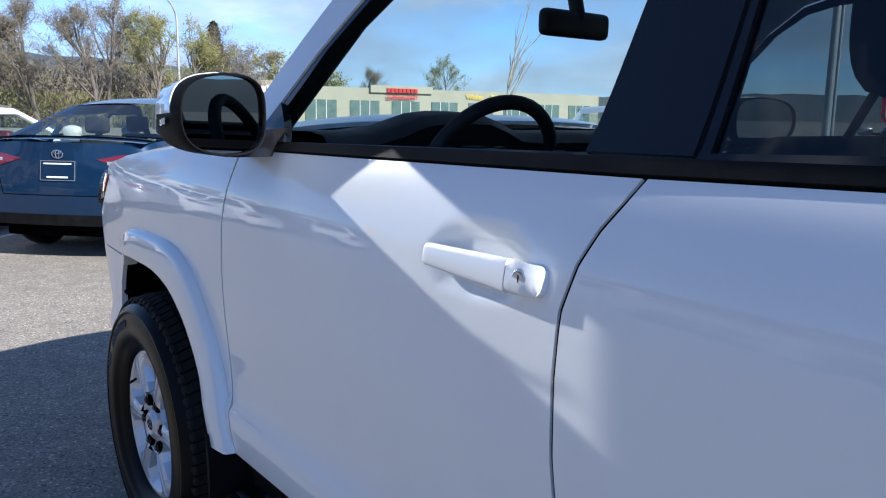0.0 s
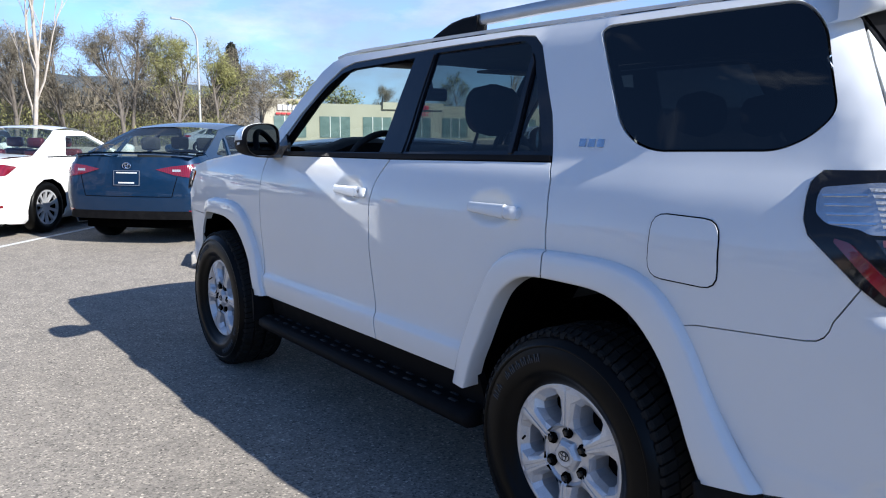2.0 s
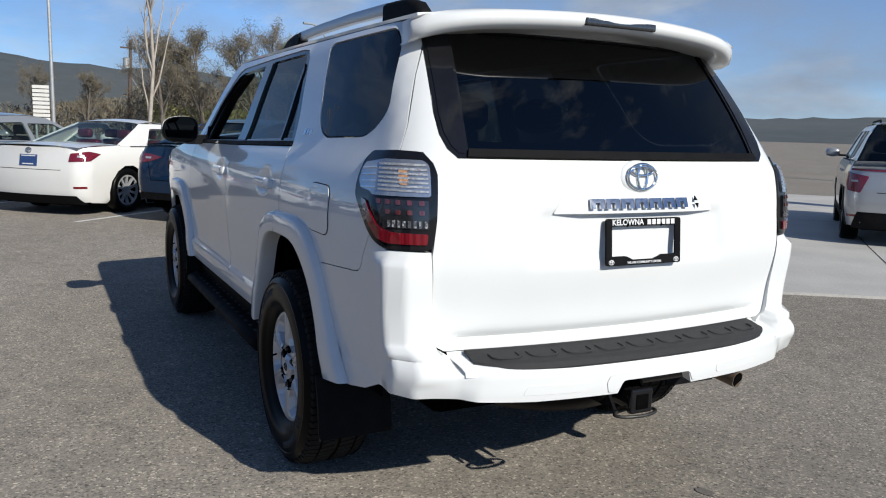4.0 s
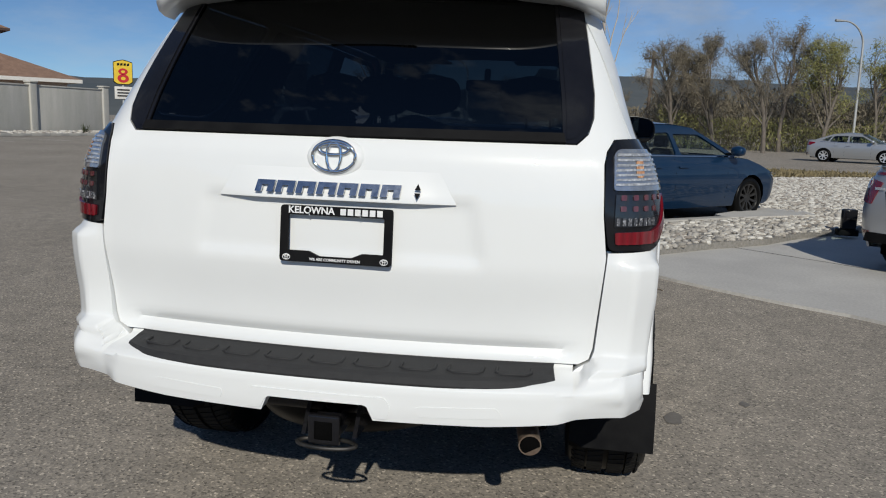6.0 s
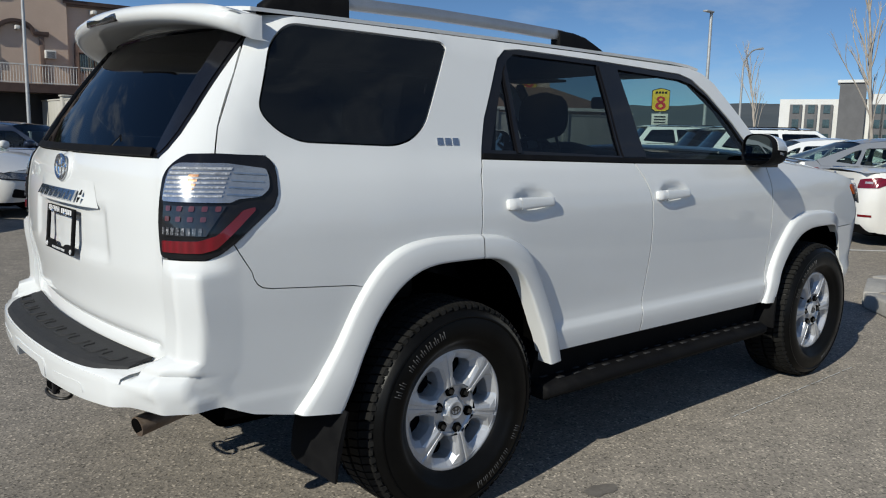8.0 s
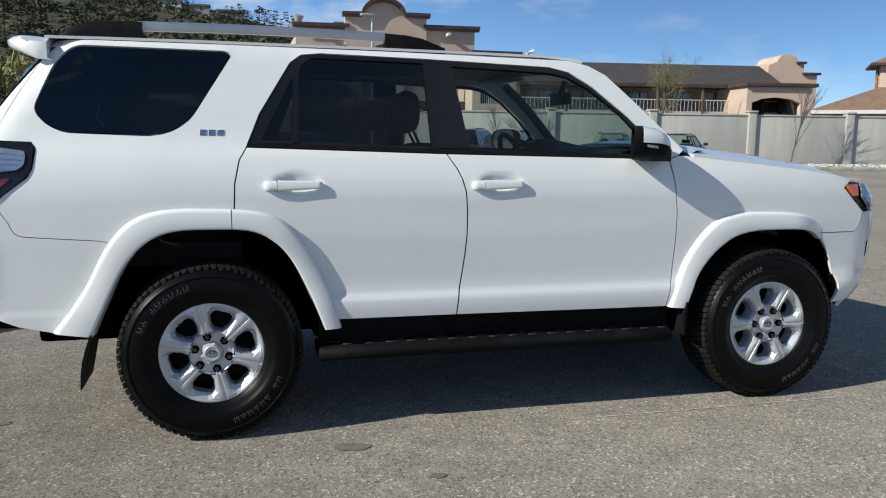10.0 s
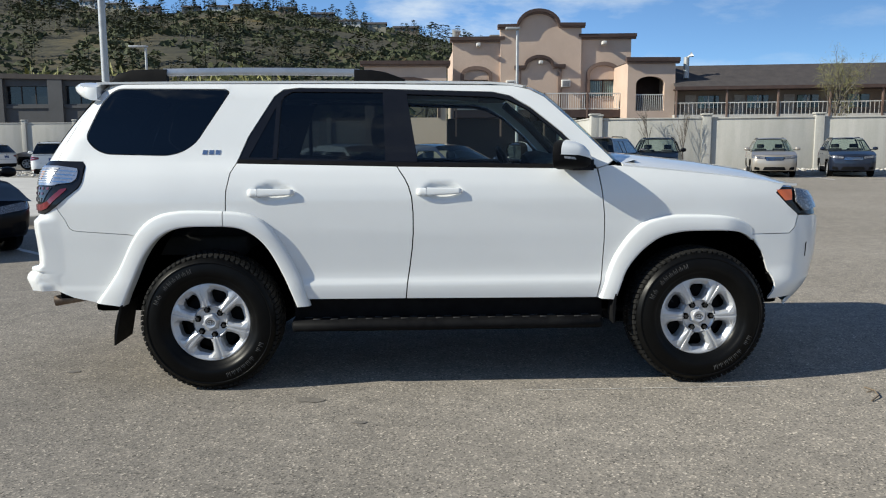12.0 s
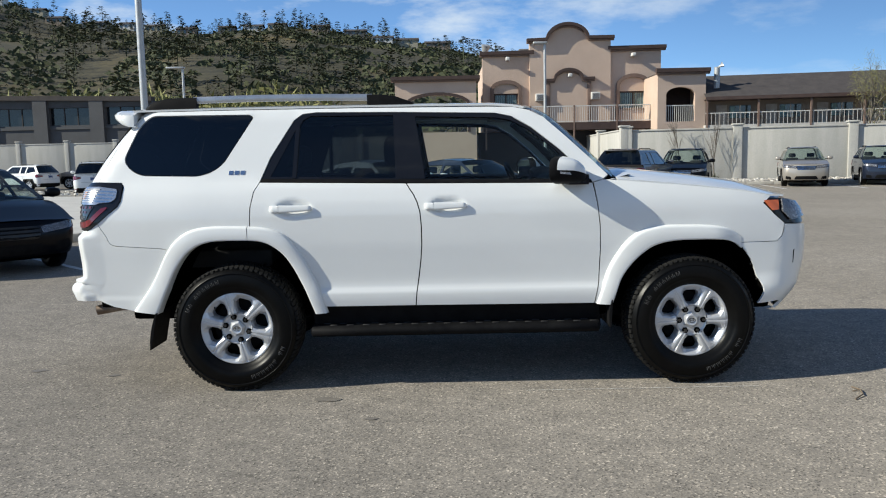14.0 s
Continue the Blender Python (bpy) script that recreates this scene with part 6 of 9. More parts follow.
        # greenhouse frame with its panes
        ap = [belt_f, (cowl[0] - 0.02, cowl[1]), lerp2(cowl, head, 0.5), head] + top_line + [roof]
        rp_ = [lerp2(roof, back, 0.5), back, belt_r]
        bx = S.get("bx", lerp2(belt_f, belt_r, 0.5)[0])
        zl, zh = belt + 0.045, ztop - 0.075
        fx = lambda z: cowl[0] + (head[0] - cowl[0]) * (z - cowl[1]) / (head[1] - cowl[1])
        rx = lambda z: roof[0] + (back[0] - roof[0]) * (z - roof[1]) / (back[1] - roof[1])
        pane_f = [(bx + 0.05, zl), (fx(zl) - 0.16, zl), (fx(zh) - 0.12, zh), (bx + 0.02, zh)]
        if kind in ("crossover", "large"):
            qx = -wb + 0.30
            pane_r = [(qx + 0.04, zl), (bx - 0.05, zl), (bx - 0.05, zh), (qx - 0.02, zh)]
            pane_q = [(rx(zl) + 0.24, zl + 0.07), (qx - 0.04, zl), (qx - 0.10, zh), (rx(zh) + 0.16, zh - 0.02)]
            holes = [pane_f, pane_r, pane_q]
        elif kind == "coupe":
            holes = [[(bx - 0.38, zl), (fx(zl) - 0.16, zl), (fx(zh) - 0.12, zh), (bx - 0.10, zh)]]
        else:
            holes = [pane_f, [(rx(zl) + 0.30, zl), (bx - 0.05, zl), (bx - 0.05, zh), (rx(zh) + 0.14, zh)]]
        if kind == "sedan":
            holes = [pane_f, [(-1.14, zl + 0.02), (bx - 0.05, zl), (bx - 0.05, zh + 0.02), (-0.98, zh)], [(-1.52, zl + 0.07), (-1.20, zl + 0.03), (-1.05, zh - 0.02), (-1.18, zh - 0.05)]]
        holes = [round_poly(q, 0.04, 2) for q in holes]
        part("window_frame", panel_bm(ap + rp_, f, holes, off=-0.001, grid=grid, thick=0.03, gap=0.001), P, root)
        for q in holes:
            part("side_window", panel_bm(q, f, off=-0.012, thick=0.0, grid=0.2, gap=-0.006), M[glassy], root)
        part("sill_strip", panel_bm([(belt_f[0] - 0.06, belt + 0.012), (belt_r[0] + 0.18, belt + 0.03), (belt_r[0] + 0.18, belt + 0.045), (belt_f[0] - 0.06, belt + 0.028)], f, off=0.004, thick=0.006, grid=0.2, gap=0.0), M["chrome"] if kind == "sedan" else M["trim"], root)
        mi = part("door_mirror", loft(egg((cowl[0] - 0.20, s * (w + 0.10), belt + 0.11), (0.08, 0.11, 0.075), 2.6, 16, 8), close=True, caps=True), P, root)
        part("mirror_arm", box_bm((cowl[0] - 0.22, min(s * w * 0.88, s * (w + 0.06)), belt + 0.05), (cowl[0] - 0.15, max(s * w * 0.88, s * (w + 0.06)), belt + 0.08), 0.01), M["trim"], mi)
        # lamps
        fr, rr_ = (lambda v, z, off=0.0, s=s: hull.front(s * v, z, off)), (lambda v, z, off=0.0, s=s: hull.rear(s * v, z, off))
        hz = zn - 0.07
        hl = part("headlight", panel_bm(round_poly([(0.42 * w, hz - 0.12), (1.02 * w, hz - 0.06), (1.10 * w, hz + 0.02), (0.95 * w, hz + 0.03), (0.40 * w, hz - 0.03)], 0.02, 2), fr, off=0.006, thick=0.02, grid=0.06), M["head_lamp"], root)
        part("lamp_bezel", panel_bm(round_poly([(0.40 * w, hz - 0.135), (1.04 * w, hz - 0.075), (1.13 * w, hz + 0.03), (0.95 * w, hz + 0.042), (0.38 * w, hz - 0.02)], 0.02, 2), fr, off=0.003, thick=0.02, grid=0.06), M["gloss_black"], hl)
        part("fog_recess", panel_bm(round_poly([(0.60 * w, 0.30), (0.88 * w, 0.33), (0.85 * w, 0.46), (0.62 * w, 0.42)], 0.03, 2), fr, off=0.003, thick=0.02, grid=0.06), M["trim"], root)
        tz = zt - (0.165 if kind == "sedan" else 0.14)
        if kind in ("crossover", "large", "pickup"):
            tp = [(0.60 * w, tz - 0.02), (1.10 * w, tz - 0.10), (1.17 * w, tz + 0.06), (1.0 * w, tz + 0.12), (0.60 * w, tz + 0.07)] if lamps[0] == "wide" else [(0.80 * w, tz - 0.22), (1.04 * w, tz - 0.20), (1.12 * w, tz + 0.12), (0.84 * w, tz + 0.14)]
        else:
            tp = [(0.37 * w, tz + 0.015), (0.62 * w, tz - 0.050), (0.85 * w, tz - 0.082), (1.08 * w, tz - 0.085), (1.30 * w, tz + 0.02), (1.22 * w, tz + 0.07), (0.95 * w, tz + 0.085), (0.60 * w, tz + 0.055)] if lamps[0] == "wide" else [(0.72 * w, tz - 0.07), (1.04 * w, tz - 0.06), (1.26 * w, tz + 0.04), (1.0 * w, tz + 0.08), (0.74 * w, tz + 0.05)]
        if lamps[0] == "bar":
            tp = [(0.80 * w, tz - 0.20), (1.02 * w, tz - 0.17), (1.17 * w, tz + 0.05), (1.05 * w, tz + 0.075), (0.70 * w, tz + 0.02)]
            part("light_bar", panel_bm([(0.0, tz + 0.075), (0.98 * w, tz + 0.085), (0.98 * w, tz + 0.115), (0.0, tz + 0.11)], rr_, off=0.008, thick=0.01, grid=0.08), M["lens_red"], root)
        tl_ = part("tail_lamp", panel_bm(round_poly(tp, 0.015, 2), rr_, off=0.008, thick=0.02, grid=0.05), M["lens_red"], root)
        c0 = Vector((sum(p[0] for p in tp) / len(tp), sum(p[1] for p in tp) / len(tp)))
        part("reversing_lens", panel_bm([(c0.x - (0.25 if kind == "sedan" else 0.10) + q * 0.10, c0.y - 0.015 + e_) for q, e_ in ((0, 0), (1, 0), (1, 0.03), (0, 0.03))], rr_, off=0.011, thick=0.006, grid=0.05), M["lens_clear"], tl_)
        if kind == "sedan":
            part("round_lens", panel_bm([(0.90 * w + 0.052 * math.cos(k), tz + 0.052 * math.sin(k)) for k in (math.tau * j / 16 for j in range(16))], rr_, off=0.012, thick=0.006, grid=0.05), M["lens_clear"], tl_)
            part("round_bulb", panel_bm([(0.90 * w + 0.030 * math.cos(k), tz + 0.030 * math.sin(k)) for k in (math.tau * j / 14 for j in range(14))], rr_, off=0.0145, thick=0.004, grid=0.05), M["lens_red"], tl_)
            part("lid_side_gap", panel_bm([(0.655 * w, tz - 0.065), (0.665 * w, tz - 0.065), (0.60 * w, zt - 0.455), (0.59 * w, zt - 0.455)], rr_, off=0.0015, thick=0.0, grid=0.2, gap=0), M["seam"], root)
        part("bumper_reflector", panel_bm([(0.80 * w, 0.40), (1.0 * w, 0.40), (1.0 * w, 0.43), (0.80 * w, 0.43)], rr_, off=0.004, thick=0.004, grid=0.06, gap=0), M["lens_red"], root)
    vmax = hull.W(0.6) * 0.98 - 0.24 + 0.24 * math.pi / 2 + 0.01
    up_ = 0.10 if kind == "sedan" else 0.0
    part("rear_end", panel_bm([(-vmax, sill + 0.03 + up_), (vmax, sill + 0.03 + up_), (vmax, zt - 0.01), (-vmax, zt - 0.01)], hull.rear, grid=grid, thick=0.02, gap=0.0), P, root)
    part("rear_valance", panel_bm([(-vmax * 0.8, sill + up_), (vmax * 0.8, sill + up_), (vmax * 0.72, sill + up_ * 0.7 + (0.22 if lower else 0.13)), (-vmax * 0.72, sill + up_ * 0.7 + (0.22 if lower else 0.13))], hull.rear, off=0.006, grid=grid, thick=0.02), M["trim"], root)
    lz = zt - (0.465 if kind == "sedan" else 0.33)
    part("lid_gap", panel_bm([(-0.59 * w, lz), (0.59 * w, lz), (0.60 * w, lz + 0.008), (-0.60 * w, lz + 0.008)], hull.rear, off=0.0015, grid=0.2, thick=0.0, gap=0), M["seam"], root)
    pz = zt - 0.25 if kind == "sedan" else zt - 0.20 if kind == "coupe" else zt - 0.17
    pl = part("plate", panel_bm([(-0.155, pz - 0.08), (0.155, pz - 0.08), (0.155, pz + 0.08), (-0.155, pz + 0.08)], hull.rear, off=0.01, grid=0.1, thick=0.008), M[plate] if plate else P, root)
    if not plate:
        part("plate_frame", panel_bm([(-0.16, pz - 0.085), (0.16, pz - 0.085), (0.16, pz + 0.085), (-0.16, pz + 0.085)], hull.rear, [[(-0.154, pz - 0.079), (0.154, pz - 0.079), (0.154, pz + 0.079), (-0.154, pz + 0.079)]], off=0.012, grid=0.1, thick=0.006, gap=0), M["rail_silver"], pl)
    part("plate_bar", panel_bm([(-0.10, pz - 0.065), (0.10, pz - 0.065), (0.10, pz - 0.045), (-0.10, pz - 0.045)], hull.rear, off=0.0125, grid=0.1, thick=0.002), M["letter_white"], pl)
    part("plate_bar", panel_bm([(-0.13, pz + 0.05), (0.13, pz + 0.05), (0.13, pz + 0.068), (-0.13, pz + 0.068)], hull.rear, off=0.0125, grid=0.1, thick=0.002), M["letter_white"], pl)
    emblem(root, hull.rear(0, pz + 0.14, 0.012), 0.05, 0.035, 0.005, M["chrome"], (0, -1, 0), (0, 0, 1))
    vf = hull.W(0.6) * 0.975 - 0.30 + 0.30 * math.pi / 2 + 0.01
    part("front_end", panel_bm([(-vf, sill + 0.03), (vf, sill + 0.03), (vf, zn - 0.03), (-vf, zn - 0.03)], hull.front, grid=grid, thick=0.02, gap=0.0), P, root)
    gr = part("grille", panel_bm(round_poly([(-0.36 * w, zn - 0.26), (0.36 * w, zn - 0.26), (0.44 * w, zn - 0.09), (-0.44 * w, zn - 0.09)], 0.03, 2), hull.front, off=0.006, grid=0.1, thick=0.02), M["gloss_black"], root)
    for k in range(3):
        part("grille_bar", panel_bm([(-0.38 * w, zn - 0.235 + 0.05 * k), (0.38 * w, zn - 0.235 + 0.05 * k), (0.38 * w, zn - 0.222 + 0.05 * k), (-0.38 * w, zn - 0.222 + 0.05 * k)], hull.front, off=0.011, grid=0.2, thick=0.004, gap=0), M["chrome"] if lower else M["trim"], gr)
    part("lower_intake", panel_bm(round_poly([(-0.5 * w, sill + 0.06), (0.5 * w, sill + 0.06), (0.42 * w, sill + 0.20), (-0.42 * w, sill + 0.20)], 0.03, 2), hull.front, off=0.006, grid=0.1, thick=0.02), M["trim"], root)
    # upper sheets
    hs = [(x, z) for x, z in hood]
    part("bonnet", loft(sheet([(xf - 0.24, zn - 0.05)] + hs, hull, 0.035, 0.14 * 0 + 0.06)), P, root)
    part("windscreen", loft(sheet([(cowl[0] + 0.02, cowl[1] - 0.02), lerp2(cowl, head, 0.33), lerp2(cowl, head, 0.66), head], hull, 0.02, 0.16)), M["car_glass"], root)
    part("roof_panel", loft(sheet([head] + top_line + [roof] if bow else [head, (head[0] - 0.12, lerp2(head, roof, 0.1)[1] + 0.03), lerp2((head[0], ztop + 0.035), (roof[0], ztop + 0.035), 0.5), (roof[0] + 0.15, ztop + 0.02), roof], Hull([(0, 0.655 * w), (3, 0.655 * w)], [(0, -9), (1, -9)], [(0, 9), (1, 9)]), 0.035, 0.0)), M["gloss_black"] if roof_dark else P, root)
    part("rear_screen", loft(sheet([roof, lerp2(roof, back, 0.33), lerp2(roof, back, 0.66), back], hull, 0.015, -0.08)), M["car_glass_dark"] if glassy != "car_glass" else M["car_glass"], root)
    if back[0] > xr + 0.15:
        part("boot_lid", loft(sheet([(back[0] + 0.03, back[1] - 0.02), lerp2(back, (xt, zt), 0.5), (xr - 0.02, zt + 0.005), (xt + 0.10, zt - 0.01)], hull, 0.03, -0.05)), P, root)
    elif kind != "pickup":
        part("tailgate_top", loft(sheet([back, (xr - 0.08, zt + 0.01), (xt + 0.10, zt - 0.02)], hull, 0.01, -0.05)), P, root)
        part("roof_spoiler", box_bm((roof[0] - 0.14, -0.6 * w, ztop - 0.005), (roof[0] + 0.08, 0.6 * w, ztop + 0.03), 0.02), P, root)
        for s in (1, -1):
            part("roof_rail", tube_bm([(head[0] - 0.35, s * 0.58 * w, ztop + 0.03), (head[0] - 0.45, s * 0.58 * w, ztop + 0.065), (roof[0] + 0.35, s * 0.58 * w, ztop + 0.065), (roof[0] + 0.25, s * 0.58 * w, ztop + 0.03)], 0.014, 6), M["trim"], root)
    part("underbody", box_bm((xt + 0.25, -w * 0.75, sill - 0.03), (xf - 0.3, w * 0.75, sill + 0.22), 0.02), M["well"], root)
    fabric = PAINT["red"] if cab_red else M["fabric"]
    part("cabin_floor", box_bm((back[0] + 0.1, -w * 0.8, sill + 0.2), (cowl[0], w * 0.8, belt - 0.25), 0.02), M["interior"], root)
    for x in (0.05,) + ((-0.75,) if kind != "coupe" else (-0.55,)):
        for y in (0.38, -0.38):
            part("seat_back", box_bm((x - 0.22, y - 0.22, belt - 0.35), (x - 0.08, y + 0.22, belt + 0.12), 0.05), fabric, root)
            part("headrest", box_bm((x - 0.27, y - 0.12, belt + 0.14), (x - 0.17, y + 0.12, min(belt + 0.31, ztop - 0.1)), 0.04), fabric, root)
    part("dashboard", box_bm((cowl[0] - 0.45, -w * 0.78, belt - 0.25), (cowl[0] - 0.05, w * 0.78, belt + 0.02), 0.04), M["interior"], root)
    part("parcel_shelf", box_bm((back[0] + 0.02, -w * 0.75, belt - 0.06), (back[0] + 0.45, w * 0.75, belt - 0.02), 0.01), M["interior"], root)
    return root


ROWDIR = Vector((0.705, -0.709))
car("sedan", "blue", (8.02, -1.52), ROWDIR, "dark blue sedan seen from behind, parked at the gravel bed", lamps=("wide",), spokes=10, dark_rim=True, grid=0.07, group="cars in the front row", plate="")
car("coupe", "pearl", (9.80, 0.28), ROWDIR, "white coupe with a red cabin and many-spoked wheels", lamps=("short",), spokes=10, grid=0.07, group="cars in the front row", cab_red=True)
# ---------- lot: kerbs, concrete, gravel, markings ----------
M["gravel"] = surface("gravel_bed", (0.20, 0.19, 0.17), (0.34, 0.32, 0.29), 30, (0.85, 0.95), fine=160, relief=0.6, dist=0.02)
M["stone"] = surface("river_stone", (0.36, 0.33, 0.29), (0.56, 0.53, 0.48), 9, (0.75, 0.9), fine=60, relief=0.3, vary=0.45)
M["kerb"] = surface("kerb_concrete", (0.36, 0.34, 0.31), (0.46, 0.44, 0.40), 3, (0.85, 0.95), fine=50, relief=0.3)
M["stain"] = surface("oil_stain", (0.135, 0.121, 0.106), (0.20, 0.182, 0.16), 12, (0.6, 0.8), fine=90, relief=0.3)
M["fence"] = surface("fence_concrete", (0.42, 0.41, 0.37), (0.52, 0.50, 0.46), 0.8, (0.85, 0.95), fine=20, relief=0.2, stretch=(2.5, 2.5, 0.35))
M["stucco"] = surface("tan_stucco", (0.56, 0.42, 0.33), (0.64, 0.49, 0.39), 0.7, (0.85, 0.95), fine=30, relief=0.3)
M["stucco_grey"] = surface("grey_brown_stucco", (0.22, 0.18, 0.15), (0.28, 0.23, 0.19), 0.7, (0.85, 0.95), fine=30, relief=0.3)
M["door_grey"] = surface("pale_door", (0.34, 0.31, 0.28), (0.42, 0.39, 0.35), 3, (0.6, 0.8), relief=0.0)
M["cornice"] = surface("brown_cornice", (0.050, 0.030, 0.026), (0.085, 0.054, 0.046), 3, (0.7, 0.85), fine=30, relief=0.2)
M["cornice_light"] = surface("brown_trim", (0.16, 0.105, 0.082), (0.22, 0.15, 0.12), 3, (0.7, 0.85), fine=30, relief=0.2)
M["curtain"] = surface("pale_curtain", (0.16, 0.26, 0.26), (0.26, 0.38, 0.38), 4, (0.7, 0.85), relief=0.0)
M["roof_dark"] = surface("dark_shingle", (0.045, 0.038, 0.037), (0.075, 0.064, 0.06), 2, (0.85, 0.95), fine=12, relief=0.5, dist=0.02)
M["roof_tile"] = surface("clay_tile", (0.20, 0.12, 0.085), (0.30, 0.19, 0.135), 3, (0.8, 0.95), fine=10, relief=0.6, dist=0.05)
M["pane"] = surface("window_pane", (0.02, 0.035, 0.04), (0.05, 0.09, 0.10), 1.5, (0.05, 0.1), relief=0.0, coat=1.0)
M["shop_pane"] = surface("green_shop_pane", (0.09, 0.14, 0.13), (0.16, 0.22, 0.20), 0.8, (0.08, 0.15), relief=0.0, coat=1.0)
M["dark_pane"] = surface("dark_window_pane", (0.008, 0.010, 0.012), (0.02, 0.024, 0.028), 1.5, (0.06, 0.12), relief=0.0)
M["rail_white"] = surface("white_railing", (0.62, 0.60, 0.56), (0.72, 0.70, 0.66), 6, (0.5, 0.7), relief=0.0)
M["shed_wall"] = surface("dark_concrete_wall", (0.075, 0.076, 0.080), (0.105, 0.106, 0.11), 0.5, (0.85, 0.95), fine=15, relief=0.2)
M["grey_wall"] = surface("grey_concrete_wall", (0.115, 0.115, 0.12), (0.16, 0.16, 0.165), 0.5, (0.85, 0.95), fine=15, relief=0.2)
M["dark"] = surface("dark_shade_and_print", (0.012, 0.012, 0.014), (0.02, 0.02, 0.022), 2, (0.7, 0.9), relief=0.0)
M["pole"] = surface("galvanised_pole", (0.42, 0.43, 0.43), (0.52, 0.53, 0.53), 6, (0.4, 0.55), metal=0.4, relief=0.1)
M["wood_pole"] = surface("weathered_wood", (0.09, 0.065, 0.05), (0.15, 0.11, 0.09), 5, (0.85, 0.95), relief=0.4, fine=40)
M["bark"] = surface("grey_bark", (0.11, 0.092, 0.076), (0.19, 0.165, 0.138), 6, (0.9, 0.95), relief=0.5, fine=40)
M["bark_pale"] = surface("pale_bark", (0.36, 0.31, 0.26), (0.50, 0.45, 0.39), 6, (0.9, 0.95), relief=0.4, fine=40)
M["twig"] = surface("brown_twigs", (0.13, 0.095, 0.065), (0.22, 0.17, 0.12), 0.5, (0.9, 0.95), relief=0.0)
M["leaf_spring"] = surface("spring_leaf", (0.18, 0.18, 0.06), (0.29, 0.28, 0.10), 0.7, (0.7, 0.85), relief=0.0)
M["leaf_brown"] = surface("budding_twig", (0.14, 0.118, 0.083), (0.225, 0.195, 0.14), 0.5, (0.8, 0.9), relief=0.0)
M["needle"] = surface("pine_needle", (0.034, 0.044, 0.019), (0.088, 0.098, 0.042), 0.6, (0.8, 0.9), relief=0.0)
M["pine"] = surface("pine_crown", (0.027, 0.036, 0.017), (0.070, 0.080, 0.036), 0.6, (0.8, 0.9), relief=0.0)
M["needle_dark"] = surface("dark_needle", (0.010, 0.018, 0.010), (0.025, 0.036, 0.018), 0.6, (0.8, 0.9), relief=0.0)
M["grass_tuft"] = surface("dry_grass", (0.16, 0.13, 0.07), (0.26, 0.21, 0.11), 6, (0.85, 0.95), relief=0.0)
M["sign_yellow"] = surface("sign_yellow", (0.75, 0.50, 0.03), (0.82, 0.58, 0.05), 2, (0.4, 0.5), relief=0.0)
M["sign_red"] = surface("sign_red", (0.50, 0.015, 0.02), (0.58, 0.025, 0.03), 2, (0.4, 0.5), relief=0.0)
M["cream"] = surface("cream_render", (0.36, 0.33, 0.25), (0.43, 0.40, 0.31), 0.4, (0.85, 0.95), fine=12, relief=0.15)
M["orange"] = surface("orange_cladding", (0.42, 0.12, 0.05), (0.48, 0.15, 0.07), 1, (0.7, 0.8), relief=0.0)
M["white_wall"] = surface("white_cladding", (0.68, 0.68, 0.66), (0.76, 0.76, 0.74), 0.5, (0.7, 0.8), fine=12, relief=0.1)


def structure(name, bm, mat, label, category, smooth=False, kind="structure"):
    return tagged(part(name, bm, mat, None, label, smooth), "", category, kind=kind)


SLAB = [(3.2, -1.0), (2.62, -1.48), (2.28, -1.84), (1.91, -2.265), (1.665, -2.62), (1.31, -2.98), (0.45, -3.9), (-0.25, -4.95), (-3.0, -9.2), (-5.5, -14.2), (4.0, -20.0), (13.0, -11.0), (9.5, -7.0), (6.7, -4.0), (5.93, -3.25), (5.22, -2.73), (4.63, -2.04), (4.06, -1.49), (3.6, -1.05)]
structure("pavement", flat_bm(SLAB, 0.025, 0.05), M["concrete"], "pale concrete apron beside the gravel bed", "pavement")
jb = bmesh.new()
for (x0, y0), (x1, y1) in (((5.0, -2.2), (1.9, -5.6)), ((1.2, -2.85), (5.5, -7.5)), ((-0.6, -4.8), (4.2, -10.2)), ((8.0, -5.4), (4.2, -10.2))):
    d = Vector((x1 - x0, y1 - y0)).normalized()
    nrm = Vector((-d.y, d.x)) * 0.006
    jb.faces.new([jb.verts.new((x0 + s_ * nrm.x, y0 + s_ * nrm.y, 0.0275)) if q == 0 else jb.verts.new((x1 + s_ * nrm.x, y1 + s_ * nrm.y, 0.0275)) for q, s_ in ((0, 1), (1, 1), (1, -1), (0, -1))])
structure("slab_joint", jb, M["seam"], "dark joints sawn in the concrete apron", "joint")
BED = [(3.70, -0.46), (3.28, -0.98), (3.60, -1.05), (4.06, -1.49), (4.63, -2.04), (5.22, -2.73), (5.93, -3.25), (6.7, -4.0), (9.5, -7.0), (13.0, -11.0), (22.0, -10.5), (18.6, -5.4), (13.2, -0.3), (9.9, -3.35), (9.0, -3.5), (8.3, -3.95), (7.35, -2.85), (5.25, -0.52), (4.5, -0.20)]
WEDGE = [(7.24, -2.60), (7.62, -2.50), (9.05, -3.38), (8.76, -4.02), (8.24, -4.06)]
structure("pavement", flat_bm(WEDGE, 0.125, 0.13), M["concrete"], "pale concrete wedge between two gravel beds", "pavement")
structure("gravel_bed", flat_bm(BED, 0.10, 0.12), M["gravel"], "raised bed of pale river gravel", "gravel")
BED2 = [(3.6, 13.6), (6.2, 15.4), (7.8, 17.2), (6.6, 18.8), (5.2, 18.4), (2.6, 15.4)]
structure("gravel_bed", flat_bm(BED2, 0.10, 0.12), M["gravel"], "kerbed island of pale gravel with yucca tufts", "gravel")
